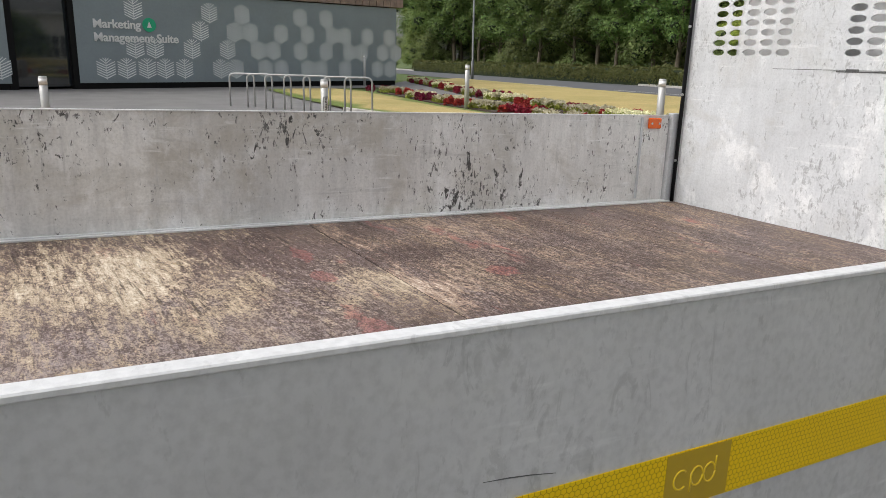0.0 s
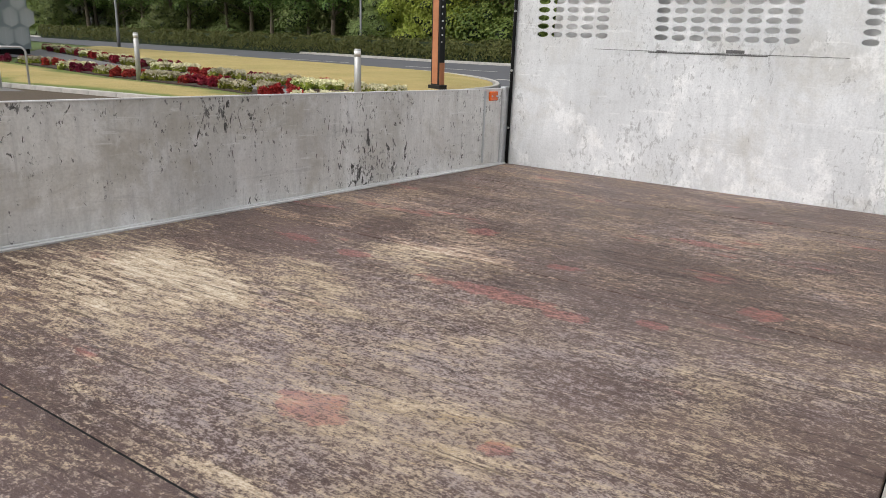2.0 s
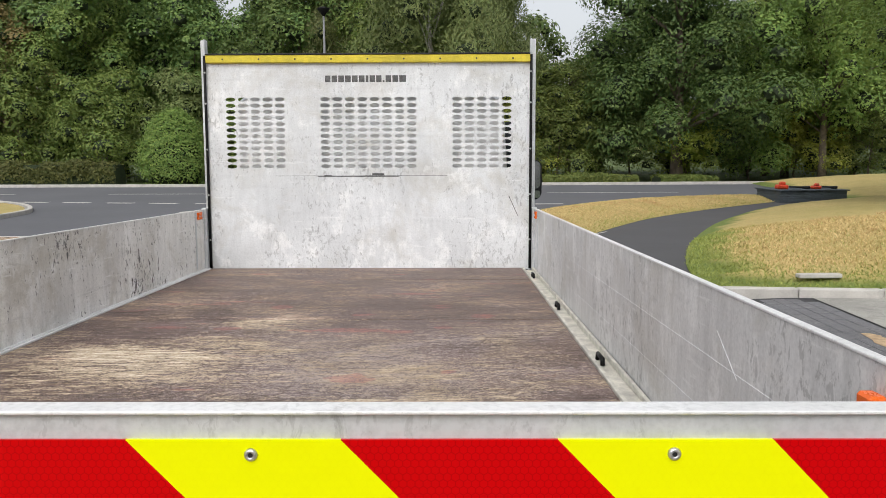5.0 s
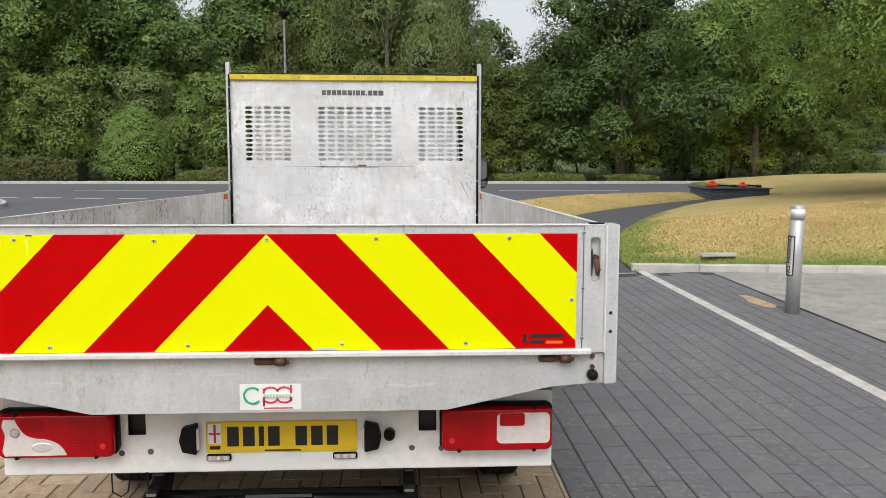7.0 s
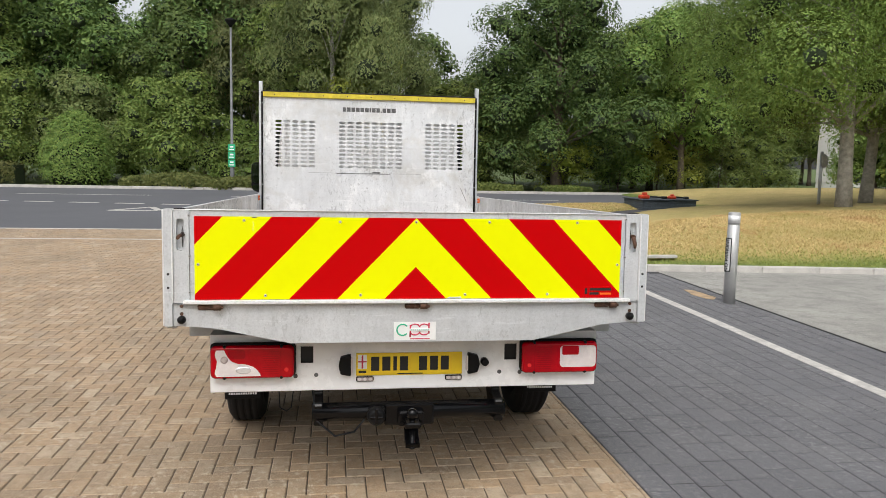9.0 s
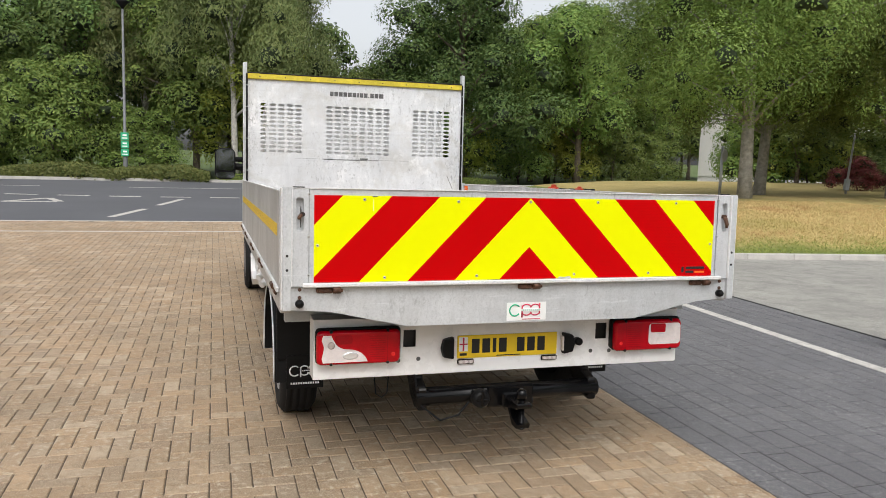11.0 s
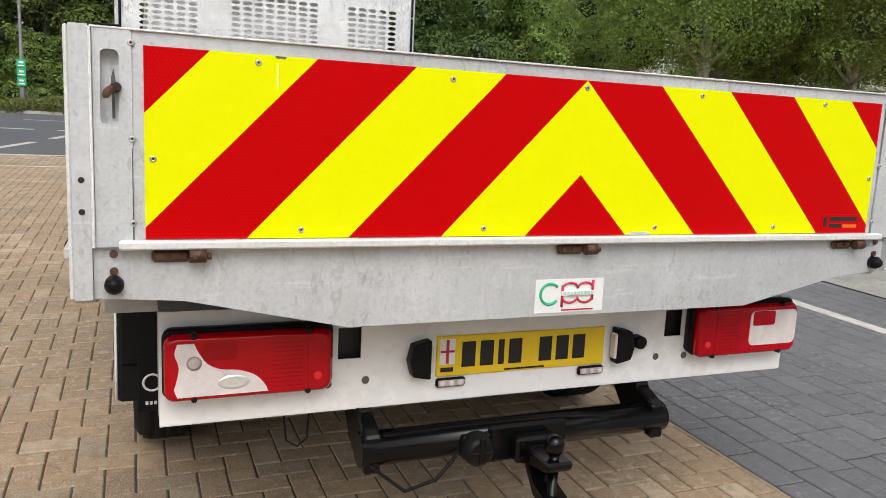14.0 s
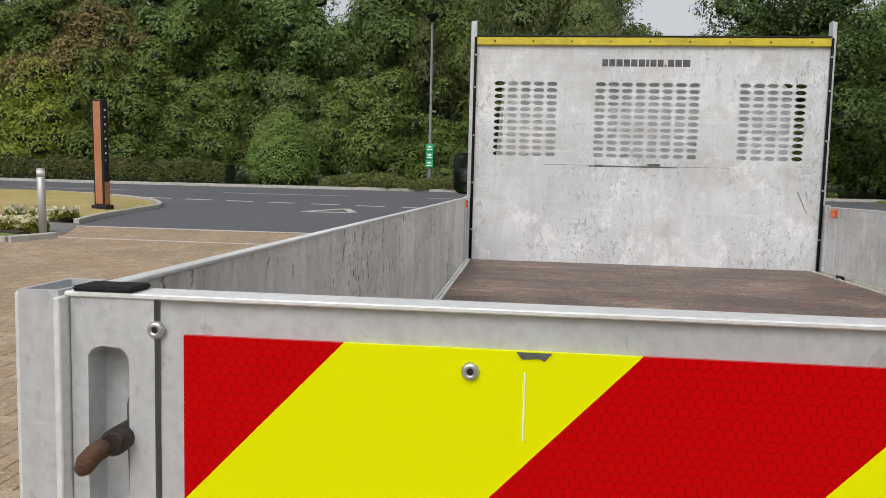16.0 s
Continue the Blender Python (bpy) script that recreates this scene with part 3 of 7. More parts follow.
def lawn(name, outline, rise, material, label, res=0.7, base=0.02, green=1.0):
    """A lawn with a gentle mound inside its outline."""
    bm = bmesh.new()
    f = bm.faces.new([bm.verts.new((x, y, 0)) for x, y in outline])
    xs, ys = [p[0] for p in outline], [p[1] for p in outline]
    bmesh.ops.triangulate(bm, faces=[f])
    for axis, lo, hi in ((0, min(xs), max(xs)), (1, min(ys), max(ys))):
        n = int((hi - lo) / res)
        for i in range(1, n):
            co = [0, 0, 0]
            no = [0, 0, 0]
            co[axis] = lo + (hi - lo) * i / n
            no[axis] = 1
            bmesh.ops.bisect_plane(bm, geom=bm.verts[:] + bm.edges[:] + bm.faces[:], plane_co=co, plane_no=no, dist=1e-4)
    ring = [Vector((*p, 0)) for p in outline]
    rim = []
    for v in bm.verts:
        d = 1e9
        for a, b in zip(ring, ring[1:] + ring[:1]):
            ab = b - a
            t = max(0, min(1, (v.co - a).dot(ab) / max(1e-9, ab.length_squared)))
            d = min(d, (v.co - (a + ab * t)).length)
        rim.append(green * math.exp(-d / 0.4))
        v.co.z = base + rise(v.co.x, v.co.y, d) + 0.012 * noise.noise(Vector((v.co.x * 0.7, v.co.y * 0.7, 0))) * min(1, d)
    for f in bm.faces:
        f.smooth = True
        if f.normal.z < 0:
            f.normal_flip()
    bmesh.ops.triangulate(bm, faces=bm.faces[:])
    bmesh.ops.recalc_face_normals(bm, faces=bm.faces[:])
    ob = thing(name, bm, material, label, "lawn", kind="structure")
    ob.data.attributes.new("rim", "FLOAT", "POINT").data.foreach_set("value", rim)
    return ob


mound = lawn("lawn_mound", path_right + [(13.1, 25.7), (13.6, 27.4), (15.2, 36.6), (26, 40), (60, 44), (60, 2.75), (30, 5.4), (12.3, 7.22), (9.9, 7.43), (7.3, 7.76), (3.75, 8.12)],
     lambda x, y, d: 0.09 * (1 - math.exp(-d / 0.25)) + 0.74 * (1 - math.exp(-d / 4.5)), M["dry_turf"], "parched straw-coloured lawn on a low mound", 1.2, 0.012)
corner = lawn("lawn_corner", [(1.75, 14.6), (2.05, 17.5), (2.95, 20.4), (5.1, 23.0), (9, 25.4), (13.2, 26.4)] + path_left[:-1] + [(1.7, 12.2)],
     lambda x, y, d: 0.45 * (1 - math.exp(-d / 2.0)), M["dry_turf"], "parched lawn between the footpath and the road", 0.9, 0.004, 0.25)
tip = smooth_line([(-10.40, 15.00), (-10.80, 16.6), (-11.05, 18.6), (-11.35, 20.4), (-12.7, 22.5), (-14.8, 24.3), (-18, 26.2), (-33, 28.5), (-50, 31.2)])
lawn("lawn_front", tip + [(-45, 25.2), (-34, 21.4), (-25.5, 19.0), (-21.5, 17.4), (-15.7, 16.2), (-11.0, 15.6)], lambda x, y, d: 0.12 * (1 - math.exp(-d / 1.5)), M["dry_turf"], "parched lawn beside the road", 1.1, 0.06, 0.15)
lawn("lawn_back", [(-9.4, 11.5), (-9.2, 12.1), (-9.9, 12.4), (-15.5, 13.4), (-20.6, 13.8), (-29.6, 15.4), (-33.4, 15.6), (-33.2, 11.6), (-26, 10.6), (-19.4, 10.2)], lambda x, y, d: 0.12 * (1 - math.exp(-d / 1.5)), M["dry_turf"], "parched lawn beside the cycle stands", 1.1, 0.04)
sheet("garden_path", [(-9.2, 12.7), (-10.2, 14.8), (-15.7, 15.4), (-21.5, 16.6), (-25.5, 18.1), (-34, 20.6), (-45, 24.3), (-40, 20.9), (-29.6, 16.2), (-20.6, 14.6), (-15.5, 14.2)], 0.010, M["forecourt_asphalt"], "grey asphalt path between flower beds", "path")
sheet("forecourt", [(-60, -14), (-30, -14), (-22, 4), (-17.5, 9.8), (-33, 11.8), (-36, 19.5), (-60, 20)], -0.002, M["forecourt_asphalt"], "grey asphalt forecourt before the building", "pavement")


def kerb_run(pts, label, w=0.125, h=0.10, unit=0.915, gap=0.006, z0=-0.06):
    """Kerb stones laid end to end along a line."""
    run = thing("kerb", None, None, label, "kerb", kind="structure")
    line = [Vector((*p, 0)) for p in pts]
    for a, b in zip(line, line[1:]):
        n = max(1, round((b - a).length / unit))
        d = (b - a) / n
        ang = math.atan2(d.y, d.x)
        for i in range(n):
            bm = bmesh.new()
            box(bm, (gap / 2, d.length - gap / 2), (-w / 2, w / 2), (z0, h), 0.012)
            part("kerb_stone", bm, M["kerb"], run, m=Matrix.Translation(a + d * i) @ Matrix.Rotation(ang, 4, "Z"))
    return run


kerb_run([(3.6, 8.06), (7.3, 7.70), (9.9, 7.37), (12.3, 7.16), (24, 5.9)], "pale concrete kerb in front of the parched lawn")
kerb_run(smooth_line([(-10.30, 14.85), (-10.72, 16.6), (-10.95, 18.6), (-11.25, 20.5), (-12.6, 22.6), (-14.8, 24.4), (-18, 25.75)], 4), "pale concrete kerb curving round the sign bed", unit=0.6)
kerb_run([(-19.6, 10.0), (-9.35, 11.35), (-9.05, 12.2)], "pale concrete kerb beside the flower bed")
kerb_run([(-160, 58.1), (-81, 43.1), (-46, 38.5), (-25, 35.5), (-10, 35.3), (16, 36.5), (40, 38.6), (90, 42)], "pale kerb along the far side of the road", unit=6, h=0.12, w=0.2)

# road markings
marks = thing("road_marking", None, None, "white painted give-way triangle and dashes", "road marking", kind="structure")


def stripe(a, b, w, z=-0.006):
    a, b = Vector((*a, 0)), Vector((*b, 0))
    d = (b - a).normalized()
    s = Vector((-d.y, d.x, 0)) * w / 2
    bm = bmesh.new()
    prism(bm, [(p.x, p.y) for p in (a - s, b - s, b + s, a + s)], "z", z - 0.004, z)
    part("line", bm, M["line"], marks)


for i in range(16):
    x = -17.0 + i * 1.55
    stripe((x, 23.75 - 0.16 * (min(x, -4) + 6.93)), (x + 0.95, 23.75 - 0.16 * (min(x + 0.95, -4) + 6.93)), 0.26)
for x in (-40, -31, -22, -13, -4.6, 4.4, 13, 22):
    stripe((x, 29.4 + 0.001 * (x + 5) ** 2), (x + 5.2, 29.4 + 0.001 * (x + 10.2) ** 2), 0.13)
for a, b in (((-6.95, 20.35), (-6.1, 22.0)), ((-6.1, 22.0), (-5.55, 20.55)), ((-6.95, 20.35), (-5.6, 20.4))):
    stripe(a, b, 0.22)
stripe((-3.62, 15.5), (-3.1, 18.0), 0.18)
stripe((-2.85, 19.4), (-2.35, 22.2), 0.18)
stripe((3.71, -14), (3.71, 8.0), 0.12, 0.005)
stripe((1.22, 7.735), (3.62, 7.83), 0.05, 0.004)
stripe((-14.0, 12.35), (1.2, 12.15), 0.10, 0.005)
stripe((-12.5, 14.36), (1.5, 14.36), 0.16, 0.003)
for a, b in (((2.45, 12.07), (2.8, 13.2)), ((2.8, 13.2), (3.31, 14.39)), ((3.31, 14.39), (3.77, 14.98))):
    stripe(a, b, 0.045, 0.002)
# loose sand swept over the blocks beside a bollard
bm = bmesh.new()
rs = random.Random(8)
prism(bm, [(4.36 + 0.13 * math.cos(a) * rs.uniform(0.6, 1.25), 5.85 + 0.36 * math.sin(a) * rs.uniform(0.7, 1.2)) for a in [2 * math.pi * i / 18 for i in range(18)]], "z", 0.0, 0.0045)
thing("sand_patch", bm, plain("spilt_sand", (0.46, 0.33, 0.20), 0.95, 0, 0.35, 14, 0.4), "thin patch of spilt sand on charcoal blocks", "sand", kind="stuff")


# ---------- the showroom building ----------
def showroom():
    house = thing("showroom_building", None, None, "slate-grey clad building with timber upper storey and pale leaf prints", "building")
    o = Vector((-38.6, 20.6, 0))
    d = Vector((0.218, -0.976, 0))
    m = Matrix.Translation(o) @ Matrix.Rotation(math.atan2(d.y, d.x), 4, "Z")
    # local x runs along the front from the far corner, local y points to the back
    def add(name, bm, mat, label="", par=None):
        p = part(name, bm, mat, par or house, label)
        p.matrix_basis = m if par is None else Matrix()
        return p
    for xs, y1 in (((0, 16.95), 0), ((19.55, 34), 0), ((16.96, 19.54), -0.5)):
        bm = bmesh.new()
        box(bm, xs, (-12, y1), (0.25, 4.15))
        add("wall", bm, M["cladding"])
    bm = bmesh.new()
    box(bm, (0.05, 16.9), (-11.9, -0.06), (-0.05, 0.25))
    box(bm, (19.6, 34), (-11.9, -0.06), (-0.05, 0.25))
    add("plinth", bm, M["black_plastic"])
    for i in range(150):
        x = -0.4 + i * 0.232
        bm = bmesh.new()
        box(bm, (x, x + 0.212), (-12, 0.10 + 0.03 * (i % 2)), (4.2, 8.0))
        add("timber_board", bm, M["timber"])
    bm = bmesh.new()
    box(bm, (0.8, 6.5), (0.12, 0.22), (5.05, 7.2), 0.02)
    w = add("window", bm, M["glass_dark"])
    bm = bmesh.new()
    for zs in ((4.96, 5.06), (7.15, 7.3)):
        box(bm, (0.7, 6.6), (0.08, 0.26), zs)
    add("frame", bm, M["black_plastic"], par=w)
    bm = bmesh.new()
    box(bm, (17.15, 19.35), (-0.45, -0.38), (0.1, 4.0))
    dr = add("door", bm, M["glass_dark"], "dark glazed entrance door")
    bm = bmesh.new()
    for xs in ((16.9, 17.18), (19.3, 19.6)):
        box(bm, xs, (-0.5, -0.02), (0, 4.15))
    box(bm, (16.9, 19.6), (-0.5, -0.3), (3.95, 4.15))
    add("door_frame", bm, M["black_plastic"], par=dr)
    bm = bmesh.new()
    box(bm, (-0.6, 35), (-12.5, 0.4), (8.0, 8.3))
    add("roof", bm, M["black_plastic"])

    # hexagonal leaf prints in loose chains
    w, hh = 0.40, 0.48
    bm = bmesh.new()
    prism(bm, [(0, -hh), (w, -hh * 0.52), (w, hh * 0.52), (0, hh), (-w, hh * 0.52), (-w, -hh * 0.52)], "y", 0.002, 0.006)
    plate_me = mesh_of("leaf_hexagon", bm, M["cladding_mid"])
    bm = bmesh.new()
    for s in (-1, 1):
        for j in range(8):
            z = -hh * 0.92 + j * 0.105
            reach = w * (0.97 if j < 6 else 0.9 - 0.3 * (j - 5))
            top = min(0.21, hh * 0.98 - z - 0.05)
            prism(bm, [(0.016 * s, z), (s * reach, z + top * 0.85), (s * reach, z + top * 0.85 + 0.04), (0.016 * s, z + 0.045)], "y", 0.006, 0.010)
    box(bm, (-0.013, 0.013), (0.006, 0.010), (-hh, hh * 0.9))
    vein_me = mesh_of("leaf_print", bm, M["cladding_pale"])
    rows = {0.87: (15.84, 14.96, 14.06, 13.24, 12.34, 10.56, 9.78, 8.2, 7.31, 5.77, 4.98, 3.46, 1.32, 0.45, 19.9), 1.75: (14.53, 13.65, 11.93, 10.17, 8.56, 7.73, 6.18, 4.65, 3.19, 2.38, 0.95, 0.05),
            2.57: (11.47, 9.77, 8.94, 7.28, 5.75, 4.25, 3.47, 1.99, 0.5), 3.39: (14.49, 11.0, 9.35, 6.16, 4.61)}
    for z, xs in rows.items():
        for x in xs:
            p = new("leaf_hexagon", plate_me)
            p.parent = house
            p.matrix_basis = m @ Matrix.Translation((x, 0, z))
            q = new("leaf_print", vein_me)
            q.parent = p
    # sign letters
    for text, z in (("Marketing", 2.56), ("Management Suite", 2.0)):
        cu = bpy.data.curves.new("lettering", "FONT")
        cu.body = text
        cu.size = 0.50
        cu.extrude = 0.015
        cu.offset = 0.012
        cu.materials.append(M["print_white"])
        t = new("lettering", cu)
        t.parent = house
        t.matrix_basis = m @ pose(16.25, 0.02, z, 90, 0, 180)
        tagged(t, "white raised letters")
    bm = bmesh.new()
    lathe(bm, [(0.0, 0.30), (0.03, 0.30)], "y", 24, (13.85, 0.0, 2.74))
    g = add("roundel", bm, M["print_green"], "green round emblem")
    bm = bmesh.new()
    prism(bm, [(13.75, 2.62), (13.95, 2.62), (13.85, 2.90)], "y", 0.03, 0.04)
    add("emblem_mark", bm, M["print_white"], par=g)
    return house


showroom()


def office(m):
    """The white office block far behind the trees."""
    house = thing("office_building", None, None, "white rendered office block with dark window bands", "building")
    house.matrix_basis = m
    bm = bmesh.new()
    box(bm, (0, 40), (0, 12), (-0.4, 0.4))
    box(bm, (0, 40), (0, 12), (3.3, 6.0))
    box(bm, (0, 40), (0.8, 12), (0.4, 3.3))
    box(bm, (0, 2.0), (-0.05, 0.8), (0.4, 3.3))
    part("wall", bm, M["facade_white"], house)
    bm = bmesh.new()
    box(bm, (-0.6, 40.6), (-0.6, 12.6), (6.0, 6.3))
    part("roof", bm, M["facade_white"], house)
    for i in range(20):
        bm = bmesh.new()
        box(bm, (i * 2 + 0.12, i * 2 + 1.88), (0.45, 0.6), (0.42, 3.28))
        p = part("window", bm, M["glass_dark"], house)
        bm = bmesh.new()
        box(bm, (i * 2 - 0.10, i * 2 + 0.10), (0.2, 0.7), (0.4, 3.3))
        box(bm, (i * 2 + 0.94, i * 2 + 1.06), (0.35, 0.7), (0.4, 3.3))
        box(bm, (i * 2 + 0.10, i * 2 + 1.90), (0.36, 0.46), (1.75, 1.85))
        part("mullion", bm, M["facade_white"], p)


office(Matrix.Translation((33.5, 46.5, 0.3)) @ Matrix.Rotation(radians(-60), 4, "Z"))


# ---------- the flatbed truck; its own axes: x to its right, y to its front, z up from the deck's ground line ----------
TRUCK = Matrix.Translation((0, 0.6, 0)) @ Matrix.Rotation(radians(-1.6), 4, "X") @ Matrix.Translation((0, -0.6, 0))
truck = thing("flatbed_truck", None, None, "white dropside flatbed truck with chevron tailgate and alloy sides", "truck", m=TRUCK)
DECK, TOP, TOPS, HB = 1.007, 1.415, 1.406, 4.36


def tp(name, bm, mat, label="", parent=None, m=None):
    return part(name, bm, M[mat] if isinstance(mat, str) else mat, parent or truck, label, m)


# deck boards
deck = None
for y0, y1 in ((0.055, 1.3180), (1.3230, 2.5525), (2.5575, 3.7890), (3.7940, 4.35)):
    bm = bmesh.new()
    box(bm, (-1.062, 1.015), (y0, y1), (DECK - 0.02, DECK), 0.002)
    tp("deck_board", bm, "ply", "worn brown phenolic plywood deck board")
for y0, y1 in ((1.3185, 1.3225), (2.5530, 2.5570), (3.7895, 3.7935)):
    bm = bmesh.new()
    box(bm, (-1.062, 1.015), (y0, y1), (DECK - 0.02, DECK - 0.0025))
    tp("board_seam", bm, "rubber", "dark gap between deck boards")
bm = bmesh.new()
box(bm, (-1.06, 1.06), (0.05, 4.36), (DECK - 0.1, DECK - 0.022))
tp("deck_frame", bm, "black_plastic")


def dropside(s):
    """A hinged side of ribbed alloy: s is +1 on the driver's side, -1 on the other."""
    bm = bmesh.new()
    box(bm, (s * 1.098, s * 1.108), (0.07, 4.30), (DECK - 0.005, TOPS - 0.005))
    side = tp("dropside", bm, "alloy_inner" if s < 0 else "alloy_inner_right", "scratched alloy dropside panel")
    bm = bmesh.new()
    box(bm, (s * 1.1083, s * 1.1103), (0.07, 4.30), (DECK - 0.02, TOPS - 0.005))
    tp("outer_skin", bm, "alloy_right" if s > 0 else "alloy_outer", "smooth grey alloy outer skin", side)
    bm = bmesh.new()
    box(bm, (s * 1.0955, s * 1.1125), (0.07, 4.30), (TOPS - 0.0055, TOPS), 0.0012)
    tp("top_rail", bm, "alloy_edge", "bright worn alloy top edge", side)
    bm = bmesh.new()
    box(bm, (s * 1.109, s * 1.122), (0.07, 4.30), (DECK - 0.035, DECK - 0.012), 0.003)
    tp("bottom_lip", bm, "alloy_edge", "", side)
    # reflective tape along the outside
    low = -0.010 if s > 0 else 0.0
    bm = bmesh.new()
    box(bm, (s * 1.1105, s * 1.1115), (0.17, 4.24), (1.205 - low, 1.258 - low))
    tape = tp("reflective_tape", bm, "tape_yellow", "amber honeycomb reflective tape", side)
    for y in ((1.14, 2.14, 3.14) if s > 0 else ()):
        bm = bmesh.new()
        box(bm, (s * 1.1112, s * 1.1119), (y - 0.018, y + 0.058), (1.2060 - low, 1.2570 - low))
        tp("tape_patch", bm, "tape_patch", "darker printed patch on the tape", tape)
        bm = bmesh.new()
        zc = 1.2315 - low
        tube(bm, [(s * 1.1115, y + 0.008 * math.cos(a), zc + 0.009 * math.sin(a)) for a in [radians(50 + 260 * i / 10) for i in range(11)]], 0.0012, 5)
        for k, up in ((0, 1), (1, -1)):
            tube(bm, [(s * 1.1115, y + 0.019 + 0.015 * k + 0.007 * math.cos(a), zc + 0.009 * math.sin(a)) for a in [radians(360 * i / 12) for i in range(13)]], 0.0012, 5)
            tube(bm, [(s * 1.1115, y + 0.012 + 0.029 * k, zc - 0.014 * up), (s * 1.1115, y + 0.012 + 0.029 * k, zc + 0.004)], 0.0012, 5)
        tp("tape_mark", bm, M["plate_yellow"], "", tape)
    # side rail under the deck with hinges
    bm = bmesh.new()
    box(bm, (s * 1.06, s * 1.106), (0.06, 4.40), (0.885, DECK - 0.036), 0.004)
    rail = tp("side_rail", bm, "alloy_outer", "alloy side rail below the deck")
    for y in (0.28, 1.28, 2.3, 3.3, 4.2):
        bm = bmesh.new()
        box(bm, (s * 1.104, s * 1.118), (y - 0.05, y + 0.05), (0.935, 0.985), 0.006)
        tube(bm, [(s * 1.120, y - 0.055, 0.975), (s * 1.120, y + 0.055, 0.975)], 0.013, 8)
        tp("hinge", bm, "rust", "rusty steel hinge", rail)
    # deck edge channel
    bm = bmesh.new()
    x0 = 1.018 if s > 0 else 1.064
    box(bm, (s * x0, s * 1.092), (0.06, 4.33), (DECK - 0.03, DECK - 0.012))
    box(bm, (s * x0, s * (x0 + 0.014)), (0.06, 4.33), (DECK - 0.012, DECK + 0.006), 0.002)
    box(bm, (s * 1.080, s * 1.092), (0.06, 4.33), (DECK - 0.012, DECK + 0.010), 0.002)
    ch = tp("edge_channel", bm, "channel" if s > 0 else "alloy_edge", "dirty alloy channel along the deck edge")
    if s > 0:
        for y in (0.75, 1.84, 2.88, 3.95):
            bm = bmesh.new()
            tube(bm, [(1.050, y - 0.045, DECK - 0.01), (1.050, y - 0.04, DECK + 0.012), (1.050, y + 0.04, DECK + 0.012), (1.050, y + 0.045, DECK - 0.01)], 0.008, 8)
            tp("lashing_ring", bm, "black_plastic", "dark recessed lashing ring", ch)
    # front stanchion and reflector
    bm = bmesh.new()
    box(bm, (s * 1.080, s * 1.112), (4.305, 4.36), (0.89, TOP + 0.0), 0.004)
    tp("front_stanchion", bm, "alloy_gate")
    bm = bmesh.new()
    box(bm, (s * 1.084, s * 1.0975), (4.17, 4.245), (1.345, 1.392), 0.004)
    r = tp("side_reflector", bm, "orange_lens", "orange reflector with two screws", side)
    bm = bmesh.new()
    for y in (4.185, 4.23):
        tube(bm, [(s * 1.084, y, 1.368), (s * 1.0815, y, 1.368)], 0.005, 8)
    tp("reflector_screw", bm, "screw", "", r)
    bm = bmesh.new()
    box(bm, (s * 1.091, s * 1.0975), (4.13, 4.14), (DECK + 0.02, TOP - 0.02))
    tp("end_seam", bm, "alloy_gate", "", side)
    return side


right_side = dropside(1)
dropside(-1)
# long bright scratches along the inside of the driver's dropside
for y0, z0, y1, z1, w in ((0.12, 1.253, 3.1, 1.238, 0.0013), (0.3, 1.124, 2.6, 1.108, 0.0012), (0.855, 1.314, 0.74, 1.24, 0.0016)):
    bm = bmesh.new()
    prism(bm, [(y0, z0), (y1, z1), (y1 + 0.001, z1 + w), (y0 + 0.001, z0 + w)], "x", 1.0972, 1.0981)
    tp("scratch", bm, "white_board", "thin pale scratch", right_side)
outer_marks = random.Random(21)
for i in range(14):
    y0, z0 = outer_marks.uniform(0.9, 3.2), outer_marks.uniform(1.16, 1.39)
    ln, sl = outer_marks.uniform(0.015, 0.16), outer_marks.uniform(-0.35, 0.12)
    bm = bmesh.new()
    tube(bm, [(1.1104, y0 + ln * t, z0 + sl * ln * t + 0.02 * ln * math.sin(3 * t)) for t in (0, 0.33, 0.66, 1)], [0.0002, 0.0006, 0.0005, 0.0002], 5)
    tp("scratch", bm, "print_grey", "thin dark scratch", right_side)
bm = bmesh.new()
box(bm, (1.072, 1.0965), (0.228, 0.264), (1.325, 1.362), 0.004)
tp("side_marker", bm, "orange_lens", "orange marker clip inside the dropside")


# rear corner posts
for s in (-1, 1):
    bm = bmesh.new()
    out_, in_ = ((1.067, -0.004), (1.099, -0.004), (1.099, 0.062), (1.067, 0.062)), ((1.0705, 0.0), (1.0955, 0.0), (1.0955, 0.058), (1.0705, 0.058))
    rings = [[bm.verts.new((s * x, y, z)) for x, y in pts] for pts, z in ((out_, 0.905), (out_, TOP + 0.004), (in_, TOP + 0.004), (in_, TOP - 0.05))]
    for a, b in zip(rings, rings[1:]):
        for k in range(4):
            bm.faces.new((a[k], a[(k + 1) % 4], b[(k + 1) % 4], b[k]))
    bm.faces.new(rings[0])
    bm.faces.new(rings[-1])
    bmesh.ops.recalc_face_normals(bm, faces=bm.faces[:])
    post = tp("corner_post", bm, "alloy_gate", "square alloy corner post")
    bm = bmesh.new()
    box(bm, (s * 1.0995, s * 1.108), (0.002, 0.066), (0.905, TOP + 0.002), 0.003)
    tp("post_flange", bm, "alloy_edge", "", post)
    for z in (1.075, 1.135):
        bm = bmesh.new()
        lathe(bm, [(-0.0065, 0.005), (-0.004, 0.006)], "y", 10, (s * 1.083, 0, z))
        tp("bolt_hole", bm, "print_black", "", post)


